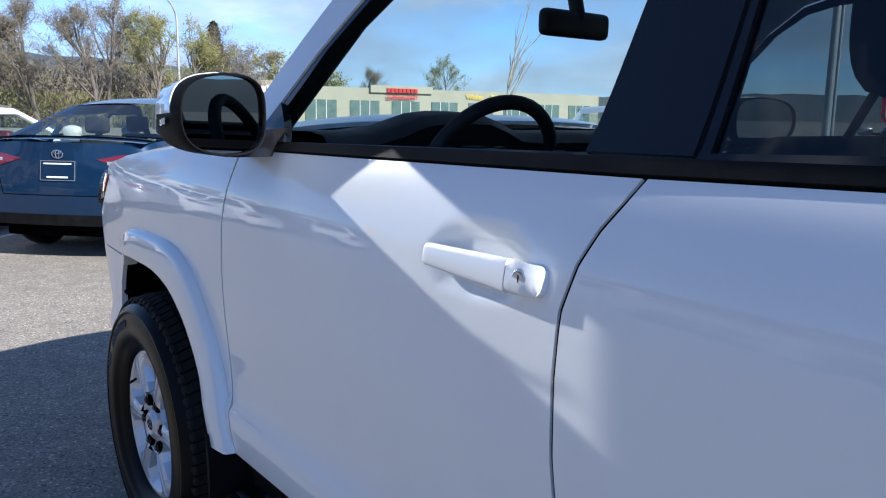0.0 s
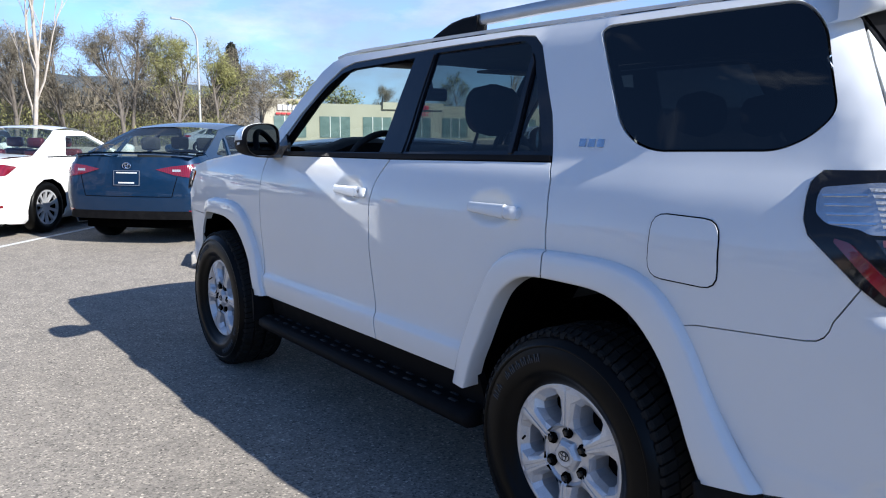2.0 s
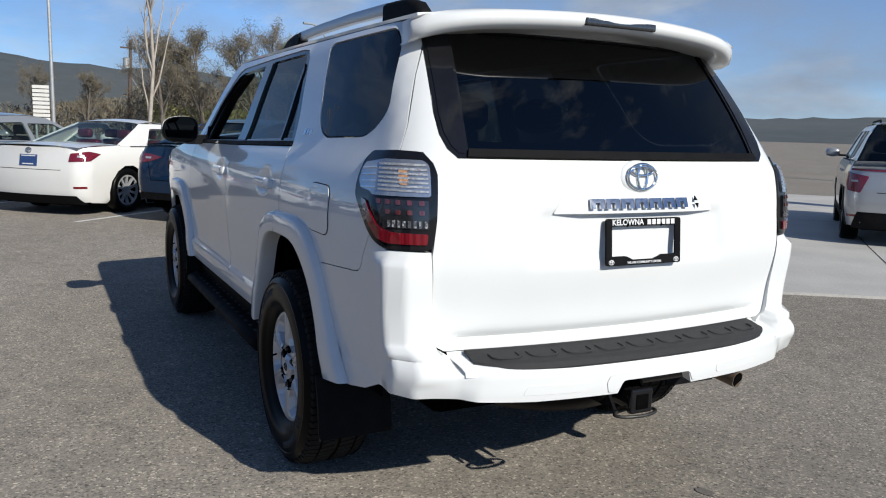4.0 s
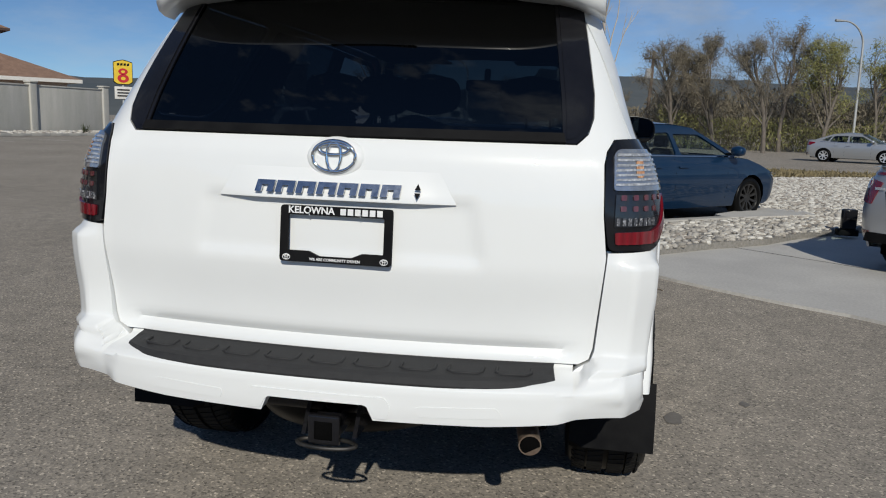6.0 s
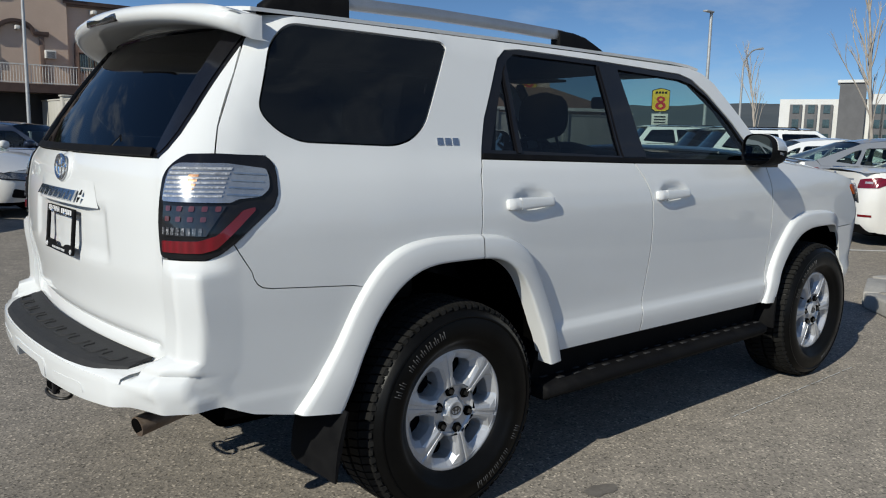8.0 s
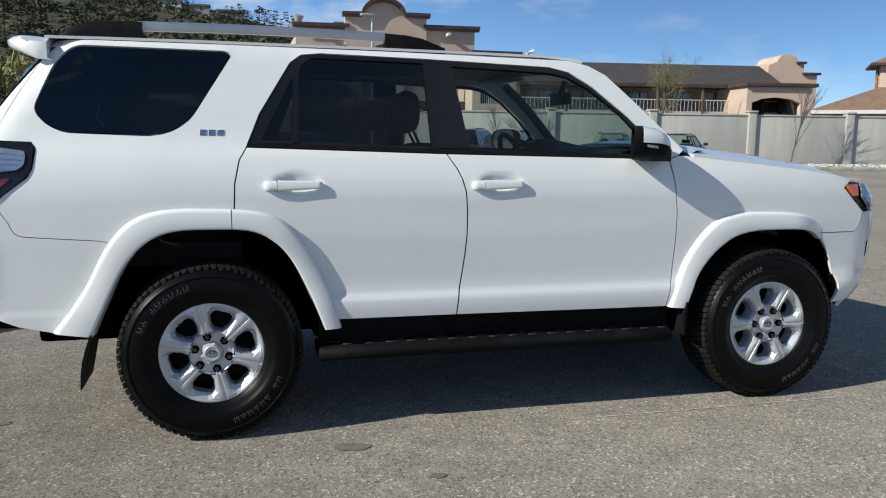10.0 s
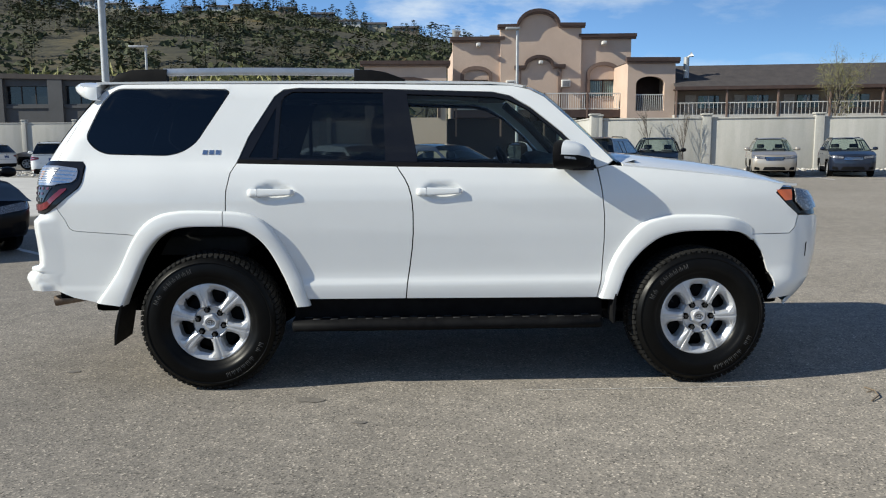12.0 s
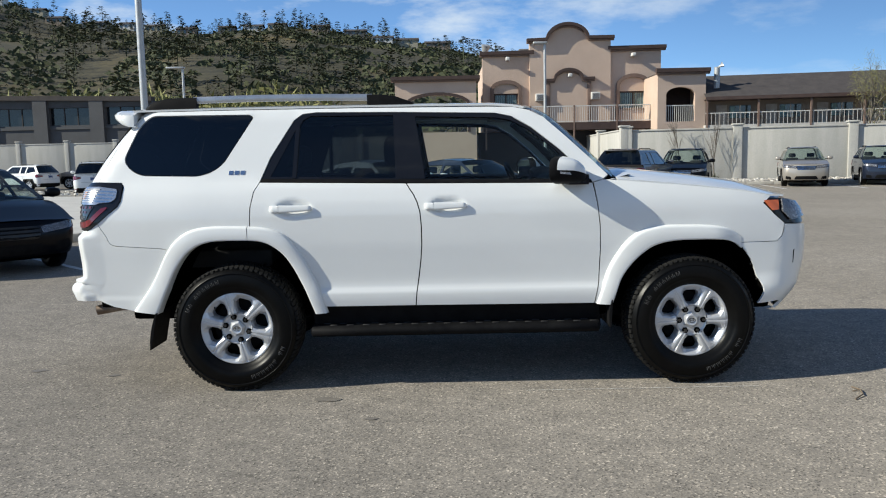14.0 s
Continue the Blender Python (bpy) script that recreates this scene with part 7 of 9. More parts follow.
PAD = [(-7.0, 9.2), (-4.6, 11.6), (-9.5, 29.0), (-19.0, 31.0), (-14.0, 16.0), (-9.5, 9.0)]
structure("pavement", flat_bm(PAD, 0.15, 0.16), M["concrete"], "pale concrete island behind the parked cars", "pavement")
BED3 = [(-9.8, 27.5), (-9.0, 33.0), (-22.0, 36.0), (-21.0, 30.0)]
structure("gravel_bed", flat_bm(BED3, 0.20, 0.2), M["gravel"], "gravel strip with dry grass tufts", "gravel")


def kerb_line(pts, w=0.13, h=0.13, name="kerb"):
    root = tagged(thing(name, "weathered concrete kerb stones edging the gravel", "kerb"), kind="structure")
    for (x0, y0), (x1, y1) in zip(pts, pts[1:]):
        a, b = Vector((x0, y0, 0)), Vector((x1, y1, 0))
        n = max(1, round((b - a).length / 1.2))
        for i in range(n):
            p, q = a.lerp(b, i / n), a.lerp(b, (i + 1) / n)
            L = (q - p).length
            o = part("kerb_stone", box_bm((0.004, -w / 2, 0.0), (L - 0.004, w / 2, h), 0.018, 2), M["kerb"], root)
            o.matrix_local = Matrix.Translation(p) @ Matrix.Rotation(math.atan2(q.y - p.y, q.x - p.x), 4, "Z")
    return root


kerb_line([(4.52, -0.12), (3.76, -0.38), (3.17, -0.98)], w=0.17)
kerb_line([(4.60, -0.11), (5.32, -0.42), (7.30, -2.62)], w=0.20)
kerb_line([(9.0, -3.42), (9.92, -3.28), (13.2, -0.1)], w=0.15)
kerb_line([(6.3, 15.35), (3.6, 13.5), (2.5, 15.4), (5.2, 18.5), (6.6, 18.9), (7.9, 17.2), (6.3, 15.35)])
kerb_line([(-9.5, 8.95), (-7.0, 9.15), (-4.5, 11.6), (-9.4, 28.9)], h=0.17)
kerb_line([(9.0, 31.5), (42.0, 25.5)], h=0.15)
structure("planting_strip", flat_bm([(9.0, 31.5), (42.0, 25.5), (42.5, 30.5), (9.2, 36.8)], 0.13, 0.14), M["gravel"], "gravel strip along the boundary wall", "gravel")


def in_poly(x, y, poly):
    return bool(inside(np.array([x]), np.array([y]), poly)[0])


# single stones near the camera's way, joined fine gravel further off
rng = random.Random(4)
stone_mesh = []
for i in range(9):
    b = bmesh.new()
    bmesh.ops.create_icosphere(b, subdivisions=1, radius=1.0)
    sx, sy, sz = rng.uniform(0.8, 1.3), rng.uniform(0.6, 1.0), rng.uniform(0.4, 0.65)
    for v in b.verts:
        k = 1 + 0.28 * noise.noise(v.co * 1.3 + Vector((i * 7.1, 0, 0)))
        v.co = Vector((v.co.x * sx * k, v.co.y * sy * k, v.co.z * sz * k))
    for f in b.faces:
        f.smooth = True
    me = bpy.data.meshes.new("stone")
    b.to_mesh(me)
    b.free()
    me.materials.append(M["stone"])
    stone_mesh.append(me)
stones = thing("gravel_stones", "loose rounded pale stones lying in the gravel bed", "stones")
count = 0
while count < 290:
    x, y = rng.uniform(3.2, 7.0), rng.uniform(-3.4, 0.0)
    if not in_poly(x, y, BED):
        continue
    r = rng.uniform(0.025, 0.062)
    o = new("stone", stone_mesh[count % 9])
    o.parent = stones
    o.matrix_local = Matrix.LocRotScale((x, y, 0.10 + r * 0.25), Euler((rng.uniform(-0.4, 0.4), rng.uniform(-0.4, 0.4), rng.uniform(0, 6.28))), (r, r, r))
    count += 1


def scatter_stones(name, poly, z, n, lo, hi, label, seed):
    g = random.Random(seed)
    xs, ys = [p[0] for p in poly], [p[1] for p in poly]
    vs, fs = [], []
    base = [(math.cos(a) * c, math.sin(a) * c, h) for h, c in ((-0.3, 0.8), (0.15, 1.0), (0.5, 0.55)) for a in (math.tau * i / 6 for i in range(6))]
    got = 0
    while got < n:
        x, y = g.uniform(min(xs), max(xs)), g.uniform(min(ys), max(ys))
        if not in_poly(x, y, poly):
            continue
        r, t, q = g.uniform(lo, hi), g.uniform(0, 6.28), g.uniform(0.6, 1.0)
        s = len(vs)
        for bx, by, bz in base:
            k = r * g.uniform(0.8, 1.15)
            a, b = bx * k, by * k * q
            vs.append((x + a * math.cos(t) - b * math.sin(t), y + a * math.sin(t) + b * math.cos(t), z + bz * r))
        for j in range(2):
            for i in range(6):
                fs.append((s + j * 6 + i, s + j * 6 + (i + 1) % 6, s + j * 6 + 6 + (i + 1) % 6, s + j * 6 + 6 + i))
        fs.append(tuple(s + 12 + i for i in range(6)))
        got += 1
    me = bpy.data.meshes.new(name)
    me.from_pydata(vs, [], fs)
    me.materials.append(M["stone_mix"])
    return tagged(new(name, me), label, "gravel", kind="stuff")


ms, n_, l_, p_ = material("mixed_stone")
geo = n_.new("ShaderNodeNewGeometry")
cr_ = ramp(n_, l_, geo.outputs["Random Per Island"], [(0.0, (0.24, 0.21, 0.18)), (0.5, (0.46, 0.43, 0.38)), (1.0, (0.62, 0.60, 0.55))])
l_.new(cr_.outputs["Color"], p_.inputs["Base Color"])
p_.inputs["Roughness"].default_value = 0.85
M["stone_mix"] = ms
scatter_stones("gravel", BED, 0.10, 15000, 0.020, 0.060, "pale loose gravel filling the bed", 5)
scatter_stones("gravel", BED2, 0.10, 1400, 0.03, 0.08, "pale loose gravel in the kerbed island", 6)
scatter_stones("gravel", BED3, 0.20, 900, 0.05, 0.12, "pale loose gravel along the strip", 7)
scatter_stones("gravel", [(9.0, 31.8), (42.0, 25.8), (42.5, 30.3), (9.2, 36.4)], 0.13, 1600, 0.05, 0.13, "pale loose gravel along the boundary wall", 8)

# bay lines, a scratched line, stains, a twig, dropped grit
lines = tagged(thing("bay_lines", "worn white parking bay lines on asphalt", "road marking"), kind="structure")


def stripe(x0, y0, x1, y1, w=0.10, z=0.004, mat="white_line", parent=None, name="line", seed=1):
    g = random.Random(seed)
    a, b = Vector((x0, y0)), Vector((x1, y1))
    d = (b - a).normalized()
    nr = Vector((-d.y, d.x))
    n = max(2, int((b - a).length / 0.25))
    rows = []
    for i in range(n + 1):
        p = a.lerp(b, i / n)
        rows.append([(*(p + nr * w / 2 * g.uniform(0.75, 1.0)), z), (*(p - nr * w / 2 * g.uniform(0.75, 1.0)), z)])
    return part(name, loft(rows), M[mat], parent or lines)


ROWN = Vector((0.709, 0.705))
for k in range(0, 8):
    c = Vector((9.05, -0.55)) + ROWN * 2.75 * (k)
    p, q = c - ROWDIR * 2.7, c + ROWDIR * 2.5
    stripe(p.x, p.y, q.x, q.y, seed=k)
for k in range(-1, 6):
    c = Vector((-8.5, 4.6)) + ROWN * 2.75 * k
    p, q = c - ROWDIR * 2.6, c + ROWDIR * 2.4
    stripe(p.x, p.y, q.x, q.y, seed=30 + k)
for k in range(7):
    x = 10.4 + 2.9 * k
    stripe(x, 26.0 - 0.19 * (x - 10), x + 1.0, 31.2 - 0.19 * (x - 10), seed=60 + k)
structure("chalk_scratch", loft([[(0.36 + 1.40 * i / 40, -1.02 + 0.0015 * math.sin(i * 0.9) + s_ * 0.0035 * abs(math.sin(i * 1.3 + 0.4)), 0.004) for s_ in (1, -1)] for i in range(41)]), M["white_line"], "thin pale scratch on the asphalt", "mark")
for i, (x, y, r) in enumerate(((-2.94, -0.33, 0.06), (-2.35, -0.49, 0.045), (-0.82, -1.12, 0.075), (-0.53, -1.49, 0.04))):
    g = random.Random(20 + i)
    structure("oil_stain", flat_bm([(x + r * g.uniform(0.6, 1.2) * math.cos(a), y + 0.7 * r * g.uniform(0.6, 1.2) * math.sin(a)) for a in (math.tau * j / 14 for j in range(14))], 0.003 + 0.0002 * i), M["stain"], "dark dried stain on the asphalt", "stain")
tw = tube_bm([(2.30, -1.08, 0.006), (2.31, -1.16, 0.012), (2.28, -1.25, 0.012), (2.20, -1.32, 0.006)], 0.0045, 6)
tube(tw, [(2.31, -1.16, 0.012), (2.26, -1.17, 0.006)], 0.003, 6)
tagged(part("twig", tw, M["twig"]), "dark dry twig lying on the asphalt", "twig")

# ---------- other parked cars ----------
AWAY = ROWDIR
for k, (kind, colour, lb, kw) in enumerate((
    ("sedan", "silver", "silver sedan in the front row beside a coupe", dict(lamps=("wide",), spokes=5)),
    ("sedan", "white", "white sedan with red tail lamps in the front row", dict(lamps=("wide",), spokes=5)),
    ("crossover", "white", "white crossover with dark glass in the front row", dict(lamps=("wide",), glassy="car_glass_dark", lower=True)),
    ("crossover", "black", "black crossover in the front row", dict(lamps=("wide",), glassy="car_glass_dark", lower=True)),
    ("large", "white", "large white sport utility vehicle with dark glass", dict(lamps=("wide",), glassy="car_glass_dark", lower=True)),
    ("crossover", "white", "white crossover at the far end of the front row", dict(lamps=("tall",), glassy="car_glass_dark", lower=True)),
    ("sedan", "navy", "navy sedan at the far end of the front row", dict())), start=1):
    c = Vector((9.80, 0.28)) + ROWN * (2.72 * k + (0.75 if k >= 5 else 0.0)) + AWAY * (0.0 if k != 5 else -0.5)
    car(kind, colour, c, AWAY, lb, group="cars in the front row", grid=0.12, **kw)
for k, spec in enumerate((
    ("sedan", "black", "glossy black sedan facing the aisle beside a concrete island", dict(grid=0.08, spokes=5)),
    None,
    ("sedan", "red", "dark maroon sedan facing the aisle", dict()),
    ("sedan", "pearl", "white sedan with chrome trim facing the aisle", dict()),
    ("sedan", "navy", "navy sedan facing the aisle by the gravel island", dict()))):
    if spec is None:
        continue
    kind, colour, lb, kw = spec
    c = Vector((-7.25, 6.0)) + ROWN * 2.75 * k
    car(kind, colour, c, AWAY, lb, group="cars facing the aisle", **kw)
car("sedan", "silver", (4.75, -5.40), ROWDIR, "silver sedan parked on the concrete apron", lamps=("bar",), grid=0.08, group="cars on the apron")
car("crossover", "silver", (3.0, -9.9), (0.62, -0.78), "silver crossover with grey lower bumper on the apron", lamps=("bar",), lower=True, grid=0.09, group="cars on the apron", glassy="car_glass_dark", plate="trim")
car("crossover", "grey", (6.75, 22.7), (0.5, 0.86), "dark grey crossover seen from behind by the gravel island", lamps=("wide",), glassy="car_glass_dark", group="cars by the wall")
car("crossover", "black", (9.3, 25.3), (-0.36, -0.93), "black crossover facing the lot before the wall", lower=True, group="cars by the wall")
car("crossover", "champagne", (15.6, 29.2), (-0.34, -0.94), "champagne crossover with chrome grille before the wall", lower=True, group="cars by the wall")
car("crossover", "navy", (18.9, 29.0), (-0.36, -0.93), "slate blue crossover with chrome grille before the wall", lower=True, group="cars by the wall")
car("crossover", "white", (-27.6, 46.0), (-0.93, 0.36), "white crossover parked at the far fence", lower=True, glassy="car_glass_dark", group="cars by the fence")
car("pickup", "grey", (-23.9, 48.6), (-0.97, -0.2), "dark grey pickup truck parked at the far fence", lower=True, glassy="car_glass_dark", group="cars by the fence")
car("crossover", "white", (-17.3, 33.2), (-0.38, 0.92), "white crossover with wide red lamps beyond the concrete island", lower=True, glassy="car_glass_dark", group="cars by the fence")
car("sedan", "silver", (37.0, -13.3), (-0.51, -0.86), "silver hatchback sedan on the road past the grass", group="")
# ---------- boundary walls ----------
def wall_run(pts, h, gap, label, name, mat, post=0.45, cap=True, thick=0.18):
    root = tagged(thing(name, label, "wall"), kind="structure")
    for (x0, y0), (x1, y1) in zip(pts, pts[1:]):
        a, b = Vector((x0, y0, 0)), Vector((x1, y1, 0))
        L = (b - a).length
        n = max(1, round(L / gap))
        R = Matrix.Rotation(math.atan2(b.y - a.y, b.x - a.x), 4, "Z")
        for i in range(n + 1):
            p = a.lerp(b, i / n)
            o = part("pilaster", box_bm((-post / 2, -post / 2, 0), (post / 2, post / 2, h + 0.10), 0.02), mat, root)
            o.matrix_local = Matrix.Translation(p) @ R
            if cap:
                c = part("pilaster_cap", box_bm((-post * 0.62, -post * 0.62, h + 0.10), (post * 0.62, post * 0.62, h + 0.20), 0.03), mat, root)
                c.matrix_local = Matrix.Translation(p) @ R
            if i < n:
                d = L / n
                o = part("wall_panel", box_bm((post / 2, -thick / 2, 0), (d - post / 2, thick / 2, h - 0.08), 0.01), mat, root)
                o.matrix_local = Matrix.Translation(p) @ R
                o = part("coping", box_bm((post / 2, -thick * 0.75, h - 0.08), (d - post / 2, thick * 0.75, h), 0.01), mat, root)
                o.matrix_local = Matrix.Translation(p) @ R
    return root


wall_run([(9.7, 36.85), (42.5, 30.7)], 2.80, 5.6, "tall pale concrete boundary wall with capped pilasters", "boundary_wall", M["fence"])
wall_run([(9.5, 36.85), (9.6, 50.0)], 2.85, 6.5, "pale concrete return wall beside the motel", "boundary_wall", M["fence"])
wall_run([(8.05, 50.0), (-75.95, 52.0)], 3.15, 3.5, "pale panel fence with capped posts at the back of the lot", "boundary_wall", M["fence"], post=0.3, thick=0.1)


# ---------- motel ----------
def prism(poly, y0, y1):
    """An upright slab: an outline in x and z, from y0 to y1."""
    bm = bmesh.new()
    a = [bm.verts.new((x, y0, z)) for x, z in poly]
    b = [bm.verts.new((x, y1, z)) for x, z in poly]
    bm.faces.new(a)
    bm.faces.new(b[::-1])
    n = len(poly)
    for i in range(n):
        bm.faces.new((a[i], b[i], b[(i + 1) % n], a[(i + 1) % n]))
    bmesh.ops.recalc_face_normals(bm, faces=bm.faces)
    bmesh.ops.triangulate(bm, faces=[f for f in bm.faces if len(f.verts) > 4])
    return bm


def cut_wall(poly, holes, y0, y1, grid=3.0):
    return panel_bm(poly, lambda a, b, off=0.0: Vector((a, y0 - off, b)), holes, off=0.0, thick=y1 - y0, grid=grid, gap=0.0)


def band(pts, y0, y1, w):
    """A moulding that follows a line of points in x and z."""
    p = [Vector(q) for q in pts]
    rows = []
    for i, q in enumerate(p):
        d = (p[min(i + 1, len(p) - 1)] - p[max(i - 1, 0)]).normalized()
        nr = Vector((-d.y, d.x)) * w / 2
        rows.append([(q.x + nr.x, y0, q.y + nr.y), (q.x - nr.x, y0, q.y - nr.y), (q.x - nr.x, y1, q.y - nr.y), (q.x + nr.x, y1, q.y + nr.y)])
    return loft(rows, close=True, caps=True)


motel = thing("motel", "tan stucco motel with stepped arched gables and brown cornices", "building")
YM = 48.0


def arc(c, r, z, h, n=14):
    """Points of a flat round head, from its left to its right end."""
    return [(c - r * math.cos(math.pi * i / n), z + h * math.sin(math.pi * i / n)) for i in range(n + 1)]


def moulding(pts, y, depth, w, parent, name="cornice"):
    """A brown cornice of two steps that follows a line."""
    c = part(name, band(pts, y - depth, y + 0.1, w), M["cornice"], parent)
    part("lower_step", band([(x, z - w * 0.75) for x, z in pts], y - depth * 0.55, y + 0.1, w * 0.55), M["cornice_light"], c)
    return c


crown_ = arc(8.22, 1.36, 9.20, 1.0)
gable = [(5.70, 0.0), (11.10, 0.0), (11.10, 9.26), (9.62, 9.26)] + [(x, z - 0.06) for x, z in crown_[1:-1][::-1]] + [(6.80, 9.16), (5.70, 9.16)]
part("wall", cut_wall(gable, [], YM, YM + 0.5), M["stucco"], motel)
moulding([(5.50, 9.20), (6.80, 9.24)] + [(x, z + 0.02) for x, z in crown_[1:-1]] + [(9.62, 9.32), (11.30, 9.32)], YM, 0.34, 0.20, motel)
for x0, x1, z1, wx0, wx1, zb, apex in ((2.55, 5.70, 8.30, 3.30, 4.93, 4.0, 6.55), (11.10, 14.52, 8.50, 11.74, 13.64, 4.66, 6.82)):
    wall_y = YM + 0.25
    part("wall", cut_wall([(x0, 0), (x1, 0), (x1, z1), (x0, z1)], [[(wx0, zb), (wx1, zb), (wx1, 5.78), (wx0, 5.78)]], wall_y, wall_y + 0.45, 1.5), M["stucco"], motel)
    moulding([(x0 - 0.18, z1 + 0.12), (x1 + 0.28, z1 + 0.16)], wall_y, 0.36, 0.22, motel)
    cx_ = (wx0 + wx1) / 2
    rim = [(wx0 - 0.13, 3.9)] + [(wx0 - 0.13, 6.05)] + arc(cx_, (wx1 - wx0) / 2 + 0.13, 6.05, apex - 6.05)[1:-1] + [(wx1 + 0.13, 6.05), (wx1 + 0.13, 3.9)]
    part("window_trim", band(rim, wall_y - 0.14, wall_y, 0.24), M["cornice_light"], motel)
    win = part("window", box_bm((wx0, wall_y + 0.2, zb), (wx1, wall_y + 0.26, 5.78)), M["pane"], motel)
    for t in (0.03, 0.5, 0.97):
        part("window_frame", box_bm((wx0 + (wx1 - wx0) * t - 0.04, wall_y + 0.12, zb), (wx0 + (wx1 - wx0) * t + 0.04, wall_y + 0.2, 5.78)), M["cornice"], win)
    part("window_frame", box_bm((wx0, wall_y + 0.12, 5.70), (wx1, wall_y + 0.2, 5.78)), M["cornice"], win)
    for t in range(12):
        x = wx0 + (wx1 - wx0) * (0.06 + 0.076 * t)
        part("curtain_fold", box_bm((x, wall_y + 0.165, zb + 0.05), (x + 0.06, wall_y + 0.195, 5.66)), M["curtain"], win)
    part("window_sill", box_bm((wx0 - 0.1, wall_y - 0.10, zb - 0.10), (wx1 + 0.1, wall_y + 0.1, zb)), M["cornice_light"], win)
# small gable over the balcony doors
moulding([(6.62, 6.56), (7.32, 6.58)] + arc(8.29, 0.92, 6.66, 0.60)[1:-1] + [(9.24, 6.64), (10.02, 6.66)], YM, 0.28, 0.18, motel, "gable_moulding")
for x in (6.92, 9.66):
    part("pilaster_trim", box_bm((x - 0.13, YM - 0.12, 3.6), (x + 0.13, YM, 6.45), 0.02), M["cornice_light"], motel)
for x, z in ((6.36, 5.46), (10.06, 5.49)):
    ac = part("air_conditioner", box_bm((x - 0.30, YM - 0.3, z - 0.24), (x + 0.30, YM, z + 0.24), 0.03), M["rail_white"], motel)
    for k in range(6):
        part("grille_slat", box_bm((x - 0.22, YM - 0.32, z - 0.18 + 0.06 * k), (x + 0.22, YM - 0.30, z - 0.15 + 0.06 * k)), M["grey_wall"], ac)
for x, z in ((4.22, 8.0), (8.36, 6.85), (12.58, 8.12)):
    part("wall_lamp", box_bm((x - 0.13, YM - 0.42, z - 0.10), (x + 0.13, YM + 0.25, z + 0.12), 0.04), M["rail_white"], motel)
# gear on the roof behind the left cornice
part("roof_dish", tube_bm([(2.75, YM + 1.2, 8.5), (2.85, YM + 1.0, 9.1)], [0.16, 0.32], 10), M["pole"], motel)
part("roof_vent", box_bm((5.1, YM + 1.2, 8.2), (6.4, YM + 2.4, 8.85), 0.08), M["grey_wall"], motel)
# balcony
part("balcony_deck", box_bm((2.6, YM - 1.6, 3.22), (14.1, YM, 3.70)), M["cornice"], motel)
rail = part("balcony_rail", box_bm((2.6, YM - 1.58, 4.72), (14.1, YM - 1.50, 4.78)), M["rail_white"], motel)
part("bottom_rail", box_bm((2.6, YM - 1.57, 3.74), (14.1, YM - 1.51, 3.79)), M["rail_white"], rail)
for i in range(77):
    x = 2.65 + 0.15 * i
    part("baluster", box_bm((x - 0.013, YM - 1.56, 3.70), (x + 0.013, YM - 1.52, 4.72)), M["rail_white"], rail)
for x in (2.65, 5.55, 8.40, 11.2, 14.05):
    part("rail_post", box_bm((x - 0.05, YM - 1.62, 2.0), (x + 0.05, YM - 1.50, 4.80)), M["cornice_light"], motel)
# flat near-black sheet: the shade below the balcony is put in its colour
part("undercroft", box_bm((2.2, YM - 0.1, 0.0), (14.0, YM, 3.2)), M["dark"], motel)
# low block with a wide flat arch, standing forward of the rest
YL = 45.6
part("wall", cut_wall([(-3.2, 0), (2.0, 0), (2.0, 6.52), (-3.2, 6.52)], [[(-2.4, 3.2), (1.42, 3.2), (1.42, 4.98)] + arc(-0.49, 1.91, 4.98, 0.58, 12)[1:-1][::-1] + [(-2.4, 4.98)]], YL, YL + 0.4, 1.5), M["stucco"], motel)
part("wall", box_bm((1.6, YL + 0.4, 0), (2.0, YM + 0.2, 6.52)), M["stucco"], motel)
part("wall", box_bm((-3.2, YL + 0.4, 0), (-2.8, YM + 6.0, 6.52)), M["stucco"], motel)
moulding([(-3.45, 6.62), (2.22, 6.62)], YL, 0.32, 0.22, motel)
part("cornice", box_bm((2.0, YL - 0.2, 6.52), (2.25, YM + 0.2, 6.74)), M["cornice"], motel)
part("arch_trim", band([(-2.5, 3.2), (-2.5, 4.98)] + arc(-0.49, 2.0, 4.98, 0.66)[1:-1] + [(1.52, 4.98), (1.52, 3.2)], YL - 0.08, YL, 0.18), M["cornice"], motel)
part("roof_mass", box_bm((2.7, YM + 0.8, 0.0), (14.4, YM + 11.0, 8.0)), M["stucco"], motel)
part("flat_roof", box_bm((-3.2, YL + 0.1, 6.40), (2.0, YM + 6.0, 6.50)), M["roof_dark"], motel)
# outside stair seen through the arch
stair = part("stair_string", tube_bm([(-2.2, YM + 3.6, 0.6), (1.4, YM + 3.6, 3.6)], 0.14, 6), M["rail_white"], motel)
for k in range(12):
    part("stair_tread", box_bm((-2.1 + 0.3 * k, YM + 3.2, 0.7 + 0.25 * k), (-1.8 + 0.3 * k, YM + 4.4, 0.76 + 0.25 * k)), M["rail_white"], stair)
part("stair_rail", tube_bm([(-2.2, YM + 3.3, 1.6), (1.4, YM + 3.3, 4.6)], 0.05, 6), M["rail_white"], stair)
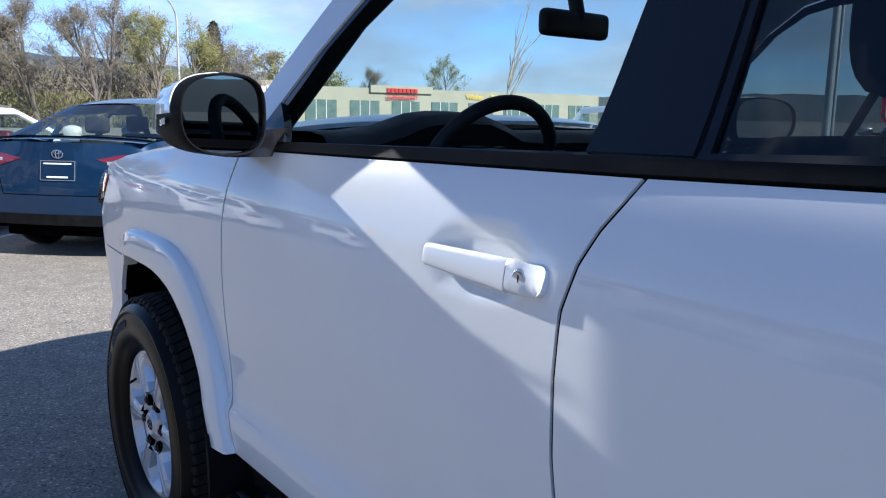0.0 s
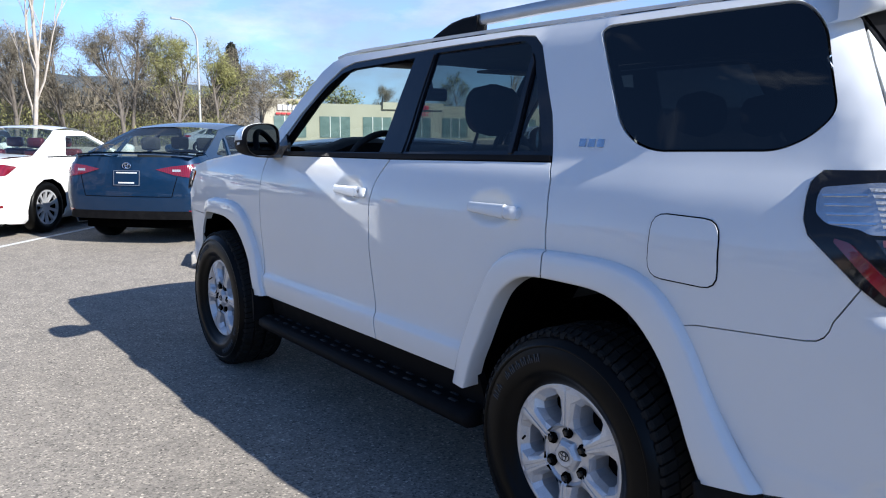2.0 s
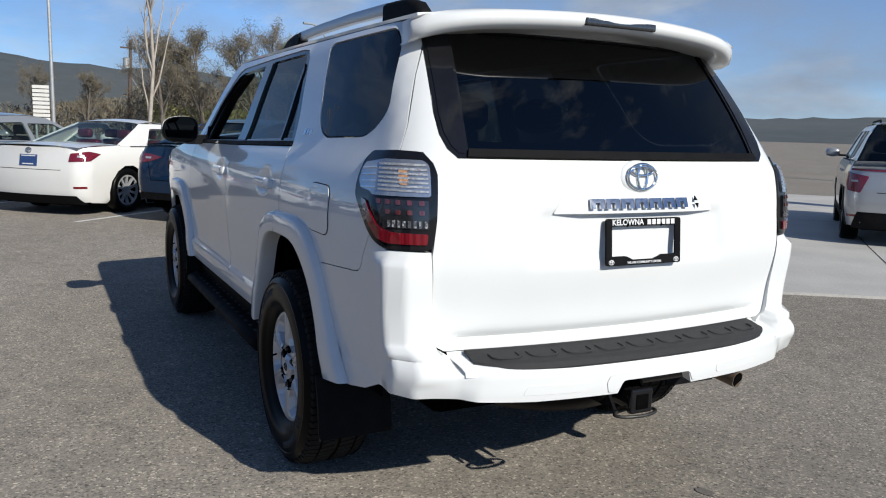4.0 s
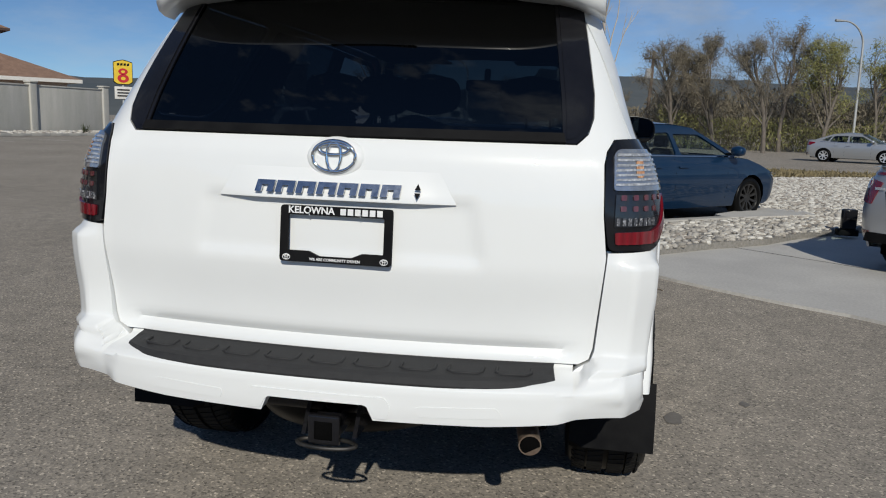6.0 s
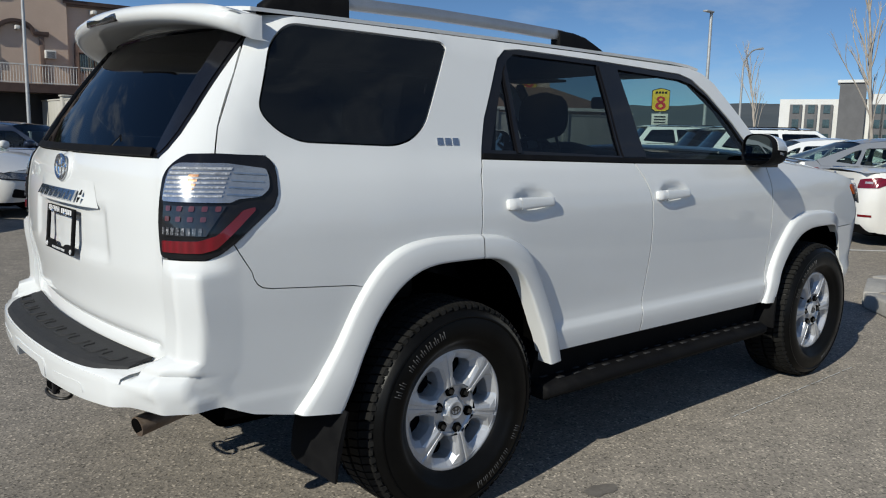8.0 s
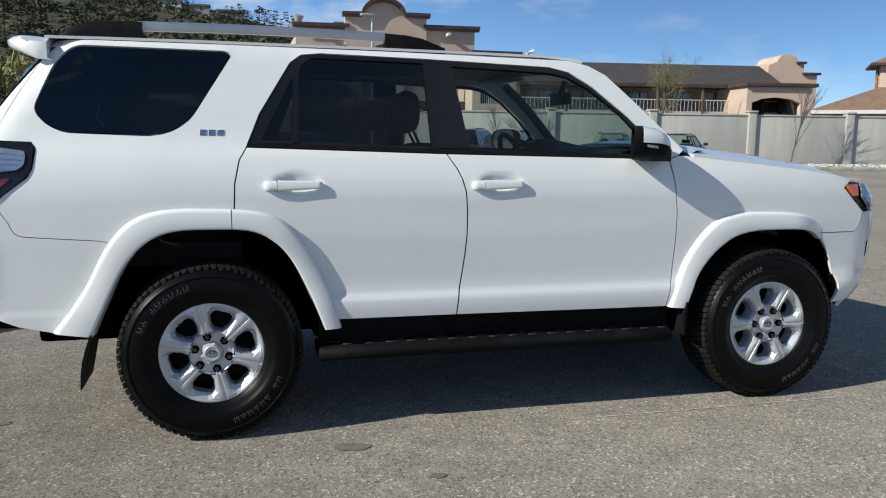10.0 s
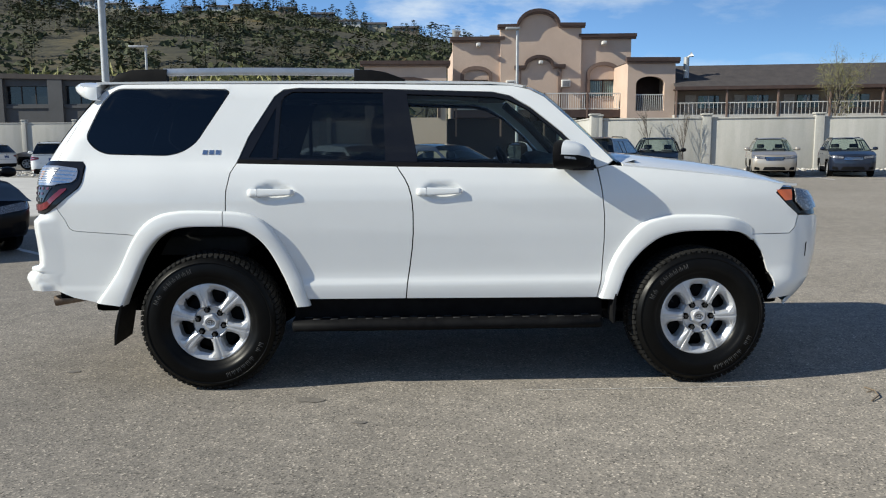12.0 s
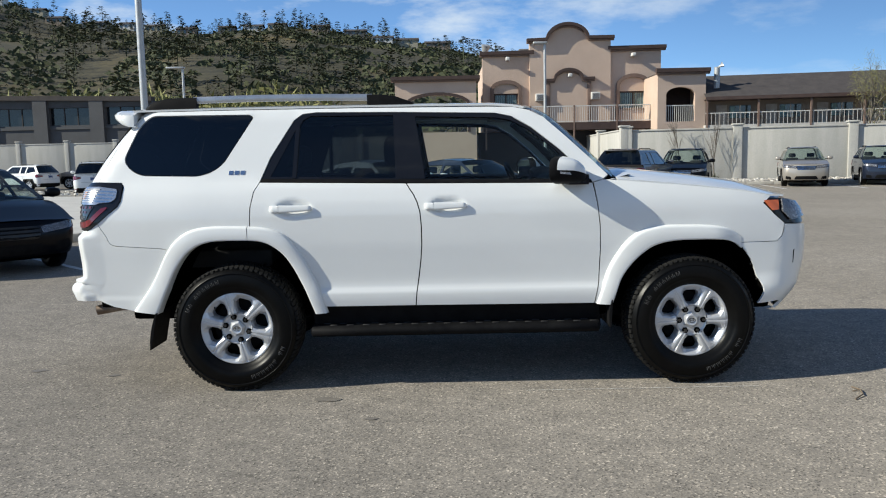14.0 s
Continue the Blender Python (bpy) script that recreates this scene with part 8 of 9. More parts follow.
# porch block with a round-headed balcony
YB = 44.8
part("wall", cut_wall([(13.4, 0), (16.43, 0), (16.43, 6.55), (13.4, 6.55)], [[(13.94, 3.54), (15.76, 3.54), (15.76, 5.22)] + arc(14.85, 0.91, 5.22, 0.47, 12)[1:-1][::-1] + [(13.94, 5.22)]], YB, YB + 0.35, 1.0), M["stucco"], motel)
for x in (13.4, 16.13):
    part("wall", box_bm((x, YB + 0.35, 0), (x + 0.3, YB + 6.3, 6.55)), M["stucco"], motel)
part("porch_back", box_bm((13.7, YB + 2.2, 0), (16.13, YB + 2.4, 6.53)), M["cornice"], motel)
part("porch_roof", box_bm((13.4, YB + 0.01, 6.51), (16.43, YB + 6.3, 6.57)), M["roof_dark"], motel)
moulding([(13.25, 6.72), (16.64, 6.72)], YB, 0.30, 0.24, motel)
part("cornice", box_bm((16.43, YB - 0.2, 6.6), (16.66, YB + 6.4, 6.84)), M["cornice"], motel)
porch_rail = part("porch_rail", box_bm((13.94, YB + 0.1, 4.52), (15.76, YB + 0.16, 4.58)), M["rail_white"], motel)
for i in range(14):
    x = 14.0 + 0.13 * i
    part("baluster", box_bm((x - 0.014, YB + 0.11, 3.54), (x + 0.014, YB + 0.15, 4.52)), M["rail_white"], porch_rail)
part("porch_floor", box_bm((13.7, YB + 0.2, 3.39), (16.13, YB + 2.2, 3.54)), M["cornice"], motel)
# long wing with a dark pitched roof
wing = thing("motel_wing", "long two-storey motel wing with a dark shingle roof and balcony walk", "building")
DW = Matrix.Translation((16.35, 45.0, 0)) @ Matrix.Rotation(radians(-9), 4, "Z")
wing.matrix_world = DW
part("roof", loft([[(x, -1.0, 4.90), (x, 3.0, 6.62), (x, 7.0, 4.90)] for x in (0.0, 6.0, 12.0, 18.0)]), M["roof_dark"], wing, smooth=False)
part("fascia", box_bm((0, -1.08, 4.78), (18.0, -0.98, 4.98)), M["cornice"], wing)
part("wall", box_bm((0, 0.9, 0), (18.0, 1.2, 4.95)), M["stucco_grey"], wing)
part("soffit", box_bm((0, -1.0, 4.80), (18.0, 0.9, 4.86)), M["cornice"], wing)
part("walkway", box_bm((0, -0.9, 3.05), (18.0, 0.9, 3.25)), M["concrete"], wing)
wr = part("walk_rail", box_bm((0, -0.9, 3.95), (18.0, -0.86, 4.0)), M["rail_white"], wing)
for i in range(56):
    part("baluster", box_bm((0.1 + 0.25 * i, -0.89, 3.25), (0.12 + 0.25 * i, -0.87, 3.95)), M["rail_white"], wr)
for i in range(5):
    part("post", box_bm((0.05 + 3.05 * i, -0.95, 0), (0.15 + 3.05 * i, -0.83, 4.8)), M["cornice_light"], wing)
    w_ = part("window", box_bm((1.75 + 3.05 * i, 0.84, 3.70), (3.05 + 3.05 * i, 0.92, 4.50)), M["pane"], wing)
    part("window_frame", box_bm((2.36 + 3.05 * i, 0.80, 3.70), (2.42 + 3.05 * i, 0.86, 4.50)), M["rail_white"], w_)
    part("curtain", box_bm((1.80 + 3.05 * i, 0.815, 3.74), (2.10 + 3.05 * i, 0.845, 4.46)), M["curtain"], w_)
    part("door", box_bm((0.95 + 3.05 * i, 0.84, 3.25), (1.60 + 3.05 * i, 0.92, 4.55)), M["door_grey"], wing)
part("roof_vent", tube_bm([(0.9, 0.6, 5.6), (0.9, 0.6, 6.9), (1.25, 0.6, 7.1)], 0.18, 10), M["pole"], wing)

# pavilion at the end of the wing, with a flat arch and a stepped gable behind
part("pavilion_wall", panel_bm([(0, 0), (4.3, 0), (4.3, 4.75), (0, 4.75)], lambda a, b, off=0.0: Vector((14.1 + a, -3.4 - off, b)), [[(0.35, 2.6), (3.55, 2.6), (3.55, 3.75), (2.9, 4.0), (1.95, 4.1), (1.0, 4.0), (0.35, 3.75)]], thick=0.35, grid=2.0, gap=0.0), M["stucco"], wing)
part("pavilion_side", box_bm((18.1, -3.05, 0), (18.4, 6.5, 4.75)), M["stucco"], wing)
part("pavilion_side", box_bm((14.1, -3.05, 0), (14.4, 1.0, 4.75)), M["stucco"], wing)
part("pavilion_back", box_bm((14.4, -0.6, 0), (18.1, -0.4, 4.7)), M["cornice"], wing)
part("pavilion_cornice", box_bm((13.9, -3.65, 4.75), (18.65, 6.7, 4.98), 0.03), M["cornice"], wing)
for x in (14.9, 16.2, 17.5):
    part("pavilion_column", box_bm((x - 0.12, -1.4, 2.4), (x + 0.12, -1.2, 4.7)), M["cornice"], wing)
step_ = [(14.6, 0.0), (18.2, 0.0), (18.2, 6.0), (17.2, 6.0), (17.2, 6.75), (16.75, 6.75)] + [(16.0 + 0.75 * math.cos(math.pi * i / 10), 6.9 + 0.5 * math.sin(math.pi * i / 10)) for i in range(11)] + [(14.6, 6.6)]
part("gable_block", prism([(x + 3.7, z) for x, z in step_], 2.2, 5.2), M["stucco"], wing, smooth=False)
part("gable_cap", box_bm((20.8, 2.0, 6.0), (22.1, 5.4, 6.16), 0.02), M["cornice"], wing)
part("gable_cap", box_bm((20.3, 2.0, 6.75), (21.0, 5.4, 6.9), 0.02), M["cornice"], wing)

# tower lodge with a tiled roof
lodge = thing("lodge_tower", "tan motel office tower with tiled hip roofs and a yellow sign", "building")
lodge.matrix_world = Matrix.Translation((45.6, 43.5, 0)) @ Matrix.Rotation(radians(-38), 4, "Z")


def hip(w, d, z0, z1, top=0.0):
    return loft([[(-w, -d, z0), (w, -d, z0), (w, d, z0), (-w, d, z0)], [(-top, -top, z1), (top, -top, z1), (top, top, z1), (-top, top, z1)]], close=True, caps=True)


part("tower_wall", box_bm((-1.75, -1.75, 0), (1.75, 1.75, 7.0)), M["stucco"], lodge)
part("tower_roof", hip(2.4, 2.4, 6.95, 8.1), M["roof_tile"], lodge, smooth=False)
part("tower_eave", box_bm((-2.4, -2.4, 6.78), (2.4, 2.4, 6.95)), M["cornice"], lodge)
part("lower_roof", hip(6.2, 5.4, 3.55, 5.3, 1.7), M["roof_tile"], lodge, smooth=False)
part("lower_eave", box_bm((-6.2, -5.4, 3.3), (6.2, 5.4, 3.55)), M["rail_white"], lodge)
part("lower_wall", box_bm((-5.4, -4.6, 0), (5.4, 4.6, 3.3)), M["stucco"], lodge)
M["numeral_red"] = M["sign_red"]


def eight(parent, m, h, mat_bg, mat_fg, name):
    """A yellow board with a red two-ring figure, as plain shapes."""
    b = bmesh.new()
    w = h * 0.74
    out = [(-0.5 * w, -0.40 * h), (-0.3 * w, -0.5 * h), (0.3 * w, -0.5 * h), (0.5 * w, -0.40 * h), (0.5 * w, 0.40 * h), (0.25 * w, 0.46 * h), (0, 0.5 * h), (-0.25 * w, 0.46 * h), (-0.5 * w, 0.40 * h)]
    board = part(name, panel_bm(out, lambda a, c, off=0.0: m @ Vector((a, c, off)), off=0.0, thick=0.12, grid=0.5, gap=0.0), M["trim"], parent)
    part("board_face", panel_bm([(a * 0.94, c * 0.94) for a, c in out], lambda a, c, off=0.0: m @ Vector((a, c, off)), off=0.02, thick=0.01, grid=0.5, gap=0.0), mat_bg, board)
    for cy, rx, ry in ((-0.25, 0.22, 0.17), (0.02, 0.18, 0.13)):
        e = [(w * rx * 1.35 * math.cos(t), h * (cy + ry * math.sin(t))) for t in (math.tau * i / 20 for i in range(20))]
        hole = [(a * 0.42, h * cy + (c - h * cy) * 0.42) for a, c in e]
        part("figure_ring", panel_bm(e, lambda a, c, off=0.0: m @ Vector((a, c, off)), [hole], off=0.04, thick=0.01, grid=0.3, gap=0.0), mat_fg, board)
    for k in range(4):
        x = -0.30 * w + 0.17 * w * k
        part("letter_bar", panel_bm([(x, 0.25 * h), (x + 0.12 * w, 0.27 * h), (x + 0.12 * w, 0.36 * h), (x, 0.34 * h)], lambda a, c, off=0.0: m @ Vector((a, c, off)), off=0.04, thick=0.01, grid=0.3, gap=0.0), M["trim"], board)
    return board


eight(lodge, facing((0.05, -1.80, 5.95), (1, 0, 0), (0, 0, 1)), 1.75, M["sign_yellow"], M["numeral_red"], "sign_board")
eight(lodge, facing((-1.80, 0.0, 5.95), (0, -1, 0), (0, 0, 1)), 1.75, M["sign_yellow"], M["numeral_red"], "sign_board")
tall = thing("motel_sign", "tall yellow motel road sign with a red figure on a post", "sign")
tall.matrix_world = Matrix.Translation((70.0, 46.8, 0)) @ Matrix.Rotation(radians(-50), 4, "Z")
eight(tall, facing((0, -0.1, 5.4), (1, 0, 0), (0, 0, 1)), 2.5, M["sign_yellow"], M["numeral_red"], "sign_board")
mb = part("message_board", box_bm((-0.85, -0.15, 2.7), (0.85, 0.0, 3.95), 0.03), M["rail_white"], tall)
for k in range(3):
    part("letter_bar", box_bm((-0.6, -0.17, 3.55 - 0.3 * k), (0.6, -0.15, 3.70 - 0.3 * k)), M["dark"], mb)
part("sign_post", tube_bm([(0, 0.1, 0), (0, 0.1, 6.0)], 0.12, 10), M["pole"], tall)
liq = thing("shop_sign", "road sign with green and red boards and liquor lettering", "sign")
liq.matrix_world = Matrix.Translation((56.6, 45.3, 0)) @ Matrix.Rotation(radians(-40), 4, "Z")
part("green_board", box_bm((-1.3, -0.2, 3.4), (1.3, 0.0, 4.3), 0.05), PAINT["black"], liq)
part("red_board", box_bm((-1.1, -0.2, 2.7), (1.1, 0.0, 3.3), 0.03), M["sign_red"], liq)
part("white_board", box_bm((-1.1, -0.2, 2.0), (1.1, 0.0, 2.6), 0.03), M["sign_red"], liq)
lettering("LIQUOR", 0.5, facing((0, -0.21, 2.3), (1, 0, 0), (0, 0, 1)), M["letter_white"], liq)
part("sign_post", tube_bm([(0, 0, 0), (0, 0, 3.4)], 0.15, 10), M["pole"], liq)

# ---------- grey commercial building beyond the fence ----------
shed = thing("commercial_building", "grey concrete building with dark window bays beyond the fence", "building")
shed.matrix_world = Matrix.Translation((-58.0, 74.0, 0)) @ Matrix.Rotation(radians(-3), 4, "Z")
bays = [[(1.9 + 5.7 * i, 5.6), (6.0 + 5.7 * i, 5.6), (6.0 + 5.7 * i, 7.3), (1.9 + 5.7 * i, 7.3)] for i in range(5)]
part("wall", panel_bm([(-20, 0), (29.5, 0), (29.5, 7.9), (-20, 9.3)], lambda a, b, off=0.0: Vector((a, -off, b)), bays, thick=0.5, grid=4.0, gap=0.0), M["shed_wall"], shed)
for i in range(5):
    w_ = part("window", box_bm((1.9 + 5.7 * i, 0.35, 5.6), (6.0 + 5.7 * i, 0.45, 7.3)), M["dark_pane"], shed)
    for t in (1.37, 2.73):
        part("mullion", box_bm((1.86 + 5.7 * i + t, 0.28, 5.6), (1.94 + 5.7 * i + t, 0.35, 7.3)), M["roof_dark"], w_)
    part("pier", box_bm((0.4 + 5.7 * i, -0.35, 0), (1.8 + 5.7 * i, 0.0, 8.6 - 0.16 * i)), M["shed_wall"], shed)
    part("sill_band", box_bm((1.8 + 5.7 * i, -0.12, 5.2), (6.1 + 5.7 * i, 0.0, 5.45)), M["shed_wall"], shed)
part("parapet", loft([[(x, y, z + h) for y, h in ((-0.4, -0.2), (0.5, -0.2), (0.5, 0.25), (-0.4, 0.25))] for x, z in ((-20, 9.2), (29.5, 7.95))], close=True, caps=True), M["roof_dark"], shed)
part("body", box_bm((-20, 0.5, 0), (29.5, 15, 7.8)), M["shed_wall"], shed)

# ---------- shops across the road ----------
shops = thing("shop_row", "cream single-storey shop row with red and yellow signs across the road", "building")
shops.matrix_world = Matrix.Translation((76.0, -32.5, 0)) @ Matrix.Rotation(radians(-96), 4, "Z")
part("wall", box_bm((0, 0, -0.5), (48, 14, 4.0)), M["cream"], shops)
part("parapet", box_bm((0, -0.15, 3.75), (5.5, 0.5, 4.4)), M["cream"], shops)
part("parapet", box_bm((14, -0.3, 3.5), (22, 0.5, 4.3)), M["cream"], shops)
part("side_wall", box_bm((-4.2, 0.5, -0.5), (0, 16, 4.8)), M["grey_wall"], shops)
for i in range(9):
    w_ = part("shop_window", box_bm((1.2 + 5.2 * i, -0.08, 0.3), (4.8 + 5.2 * i, 0.05, 2.6)), M["shop_pane"], shops)
    for t in (0.33, 0.66):
        part("mullion", box_bm((1.2 + 5.2 * i + 3.6 * t - 0.04, -0.12, 0.3), (1.2 + 5.2 * i + 3.6 * t + 0.04, -0.06, 2.6)), M["rail_white"], w_)
for k in range(6):
    part("letter_bar", box_bm((1.6 + 0.55 * k, -0.22, 3.2), (2.02 + 0.55 * k, -0.1, 3.8)), M["letter_white"], shops)
    part("letter_bar", box_bm((1.4 + 0.6 * k, -0.22, 2.75), (1.9 + 0.6 * k, -0.1, 2.95)), M["sign_red"], shops)
for k in range(8):
    part("letter_bar", box_bm((16.0 + 0.5 * k, -0.45, 3.55), (16.4 + 0.5 * k, -0.3, 4.0)), M["sign_red"], shops)
lettering("SUPERMARKET", 0.6, facing((18.0, -0.36, 3.0), (1, 0, 0), (0, 0, 1)), M["sign_red"], shops, bold=0.02)
lettering("Wicker", 0.8, facing((28.0, -0.2, 3.3), (1, 0, 0), (0, 0, 1)), M["sign_yellow"], shops, bold=0.02)
lettering("Patio", 0.9, facing((31.2, -0.2, 3.3), (1, 0, 0), (0, 0, 1)), M["sign_yellow"], shops, bold=0.02)

# hotel block and trailer further along
block = thing("hotel_block", "white and grey hotel block with an orange panel and window bands", "building")
block.matrix_world = Matrix.Translation((123.4, 33.9, 0)) @ Matrix.Rotation(radians(112), 4, "Z") @ Matrix.Diagonal((0.70, 1, 1, 1))
part("wall", box_bm((0, -12, 0), (16.5, 0, 8.3)), M["white_wall"], block)
part("lower_wall", box_bm((-0.1, -12.1, 0), (13, 0.12, 5.2)), M["grey_wall"], block)
part("orange_panel", box_bm((8.0, -0.1, 0), (11.0, 0.2, 5.2)), M["orange"], block)
part("wing", box_bm((16.5, -12, 0), (34.0, -1.0, 7.6)), M["white_wall"], block)
part("stair_tower", box_bm((17.5, -6, 0), (22.5, 0.4, 9.9)), M["grey_wall"], block)
part("tower_cap", box_bm((17.0, -6, 9.9), (23.0, 0.7, 10.3)), M["white_wall"], block)
for x0 in (3.2, 12.6, 14.6, 24.0, 27.0, 30.0):
    part("bay", box_bm((x0 - 0.5, -0.5, 0), (x0 + 1.9, 0.26 if x0 < 17 else -0.8, 6.8)), M["grey_wall"], block)
    for z in (1.3, 3.4, 5.5):
        part("window", box_bm((x0, -0.4, z), (x0 + 1.3, 0.34 if x0 < 17 else -0.72, z + 1.2)), M["pane"], block)
rig = thing("articulated_truck", "white articulated truck with a long box trailer", "truck")
rig.matrix_world = Matrix.Translation((88.0, 27.3, 0)) @ Matrix.Rotation(radians(-92), 4, "Z")
part("trailer_box", box_bm((0, 0, 1.1), (9.6, 2.5, 3.75), 0.05), M["white_wall"], rig)
part("cab", loft([[(10.2, y, z) for y, z in ((0, 0.6), (2.4, 0.6), (2.4, 3.4), (0, 3.4))], [(12.6, y, z) for y, z in ((0, 0.6), (2.4, 0.6), (2.4, 3.1), (0, 3.1))], [(13.2, y, z) for y, z in ((0.1, 0.6), (2.3, 0.6), (2.3, 2.0), (0.1, 2.0))], [(14.2, y, z) for y, z in ((0.2, 0.6), (2.2, 0.6), (2.2, 1.7), (0.2, 1.7))]], close=True, caps=True), M["white_wall"], rig, smooth=False)
part("cab_window", box_bm((11.4, -0.02, 2.0), (12.5, 0.1, 2.7)), M["pane"], rig)
for x in (1.2, 2.4, 10.8, 13.3):
    part("tyre", revolve([(0.25, -0.02), (0.5, -0.02), (0.5, 0.3), (0.25, 0.3)], 24), M["rubber"], rig).location = (x, 0.05, 0.5)
stop = thing("dealer_sign", "red octagonal dealer sign with white lettering bars", "sign")
oct_ = [(0.84 * math.cos(math.pi / 8 + k * math.pi / 4), 0.84 * math.sin(math.pi / 8 + k * math.pi / 4)) for k in range(8)]
om = facing((4.72, -13.24, 1.70), (-0.80, -0.60, 0), (0, 0, 1))
ob_ = part("sign_board", panel_bm(oct_, lambda a, b, off=0.0: om @ Vector((a, b, off)), thick=0.06, grid=0.4, gap=0), M["sign_red"], stop)
part("white_border", panel_bm([(a * 0.93, b * 0.93) for a, b in oct_], lambda a, b, off=0.0: om @ Vector((a, b, off)), [[(a * 0.90, b * 0.90) for a, b in oct_]], off=0.01, thick=0.01, grid=0.4, gap=0), M["letter_white"], ob_)
for k in range(6):
    part("letter_bar", panel_bm([(-0.20 + 0.115 * k, 0.36), (-0.115 + 0.115 * k, 0.36), (-0.115 + 0.115 * k, 0.49), (-0.20 + 0.115 * k, 0.49)], lambda a, b, off=0.0: om @ Vector((a, b, off)), off=0.012, thick=0.01, grid=0.4, gap=0), M["letter_white"], ob_)
emblem(ob_, om @ Vector((-0.37, 0.425, 0.02)), 0.115, 0.078, 0.012, M["letter_white"], (-0.80, -0.60, 0), (0, 0, 1))
part("bolt_cover", panel_bm([(0.045 * math.cos(t), 0.64 + 0.045 * math.sin(t)) for t in (math.tau * i / 14 for i in range(14))], lambda a, b, off=0.0: om @ Vector((a, b, off)), off=0.012, thick=0.01, grid=0.4, gap=0), M["letter_white"], ob_)
for k in range(3):
    part("letter_bar", panel_bm([(-0.40 + 0.28 * k, -0.10), (-0.18 + 0.28 * k, -0.10), (-0.18 + 0.28 * k, 0.24), (-0.40 + 0.28 * k, 0.24)], lambda a, b, off=0.0: om @ Vector((a, b, off)), off=0.012, thick=0.01, grid=0.4, gap=0), M["letter_white"], ob_)
part("sign_post", tube_bm([om @ Vector((0, -0.9, -0.05)), (4.72, -13.24, 0.0)], 0.05, 8), M["pole"], stop)


# ---------- poles ----------
def lamp_pole(x, y, h, r, label, arm=None, head=0.0):
    p = thing("street_lamp", label, "street lamp")
    p.matrix_world = Matrix.Translation((x, y, 0))
    if arm:
        ax, ay = arm
        pts = [(0, 0, 0), (0, 0, h * 0.82)] + [(ax * (1 - math.cos(t)), ay * (1 - math.cos(t)), h * 0.82 + h * 0.18 * math.sin(t)) for t in (math.pi / 2 * i / 8 for i in range(1, 9))]
        part("post", tube_bm(pts, [r] + [r * (0.75 - 0.3 * i / len(pts)) for i in range(1, len(pts))], 10), M["pole"], p)
        e = Vector(pts[-1])
        part("lamp_head", tube_bm([e, e + Vector((ax, ay, -0.02)).normalized() * 0.7], [0.06, 0.10], 8), M["pole"], p)
    else:
        part("post", tube_bm([(0, 0, 0), (0, 0, h)], [r, r * 0.8], 12), M["pole"], p)
        if head:
            part("lamp_head", box_bm((-head, -0.14, h - 0.02), (0.1, 0.14, h + 0.08), 0.03), M["pole"], p)
    part("base_plate", tube_bm([(0, 0, 0), (0, 0, 0.5)], r * 1.8, 12), M["kerb"], p)
    return p


lamp_pole(55.7, -18.5, 9.0, 0.11, "tall grey street lamp with a curved arm", (-0.6, 1.5))
lamp_pole(-9.6, 19.7, 9.5, 0.12, "tall pale steel lamp post rising past the view", None, 0.5)
lamp_pole(-14.75, 39.5, 6.85, 0.08, "slim lamp post with a flat head by the fence", None, 0.9)
lamp_pole(4.3, 29.0, 6.3, 0.07, "slim white lamp post before the motel", None, 0.5)
lamp_pole(40.2, 23.4, 8.8, 0.11, "tall lamp post with a flat head beyond the car row", None, 0.7)
lamp_pole(33.5, 1.15, 11.0, 0.075, "tall galvanised lamp post by the road", None, 0.6)
lamp_pole(84.0, 13.5, 8.3, 0.12, "grey street lamp with a curved arm beyond the road", (-0.4, 1.6))
lamp_pole(58.0, 31.0, 8.5, 0.11, "grey street lamp with a curved arm by the motel", (-0.6, -1.4))
lamp_pole(11.6, -23.4, 11.0, 0.13, "tall lamp post behind the concrete apron", None, 0.6)
lamp_pole(15.9, -32.5, 8.2, 0.09, "grey street lamp with a curved arm behind the apron", (1.2, -0.4))
up_ = thing("utility_pole", "leaning wooden utility pole with a grey transformer", "utility pole")
part("post", tube_bm([(66.4, -5.0, 0), (66.5, -5.3, 7.9)], [0.17, 0.12], 10), M["wood_pole"], up_)
part("transformer", tube_bm([(66.1, -4.9, 5.6), (66.1, -4.9, 6.4)], 0.25, 12), M["pole"], up_)
part("cross_arm", box_bm((66.3, -5.9, 7.2), (66.5, -4.5, 7.32)), M["wood_pole"], up_)
part("brace_wire", tube_bm([(66.4, -5.1, 5.2), (66.6, -6.3, 3.2)], 0.03, 6), M["pole"], up_)
slats = thing("slatted_sign", "stack of pale boards on posts by the road", "sign")
for k in range(9):
    part("board", box_bm((33.6, 1.28, 1.25 + 0.17 * k), (33.75, 1.92, 1.38 + 0.17 * k)), M["rail_white"], slats)
for y in (1.38, 1.82):
    part("post", tube_bm([(33.8, y, 0), (33.8, y, 2.75)], 0.05, 8), M["pole"], slats)
beacon = thing("gravel_marker", "small dark marker box on a foot in the gravel", "marker")
part("marker_box", box_bm((6.27, -4.03, 0.14), (6.37, -3.85, 0.40), 0.02), M["gloss_black"], beacon)
part("marker_foot", box_bm((6.26, -4.06, 0.06), (6.44, -3.82, 0.14), 0.01), M["trim"], beacon)
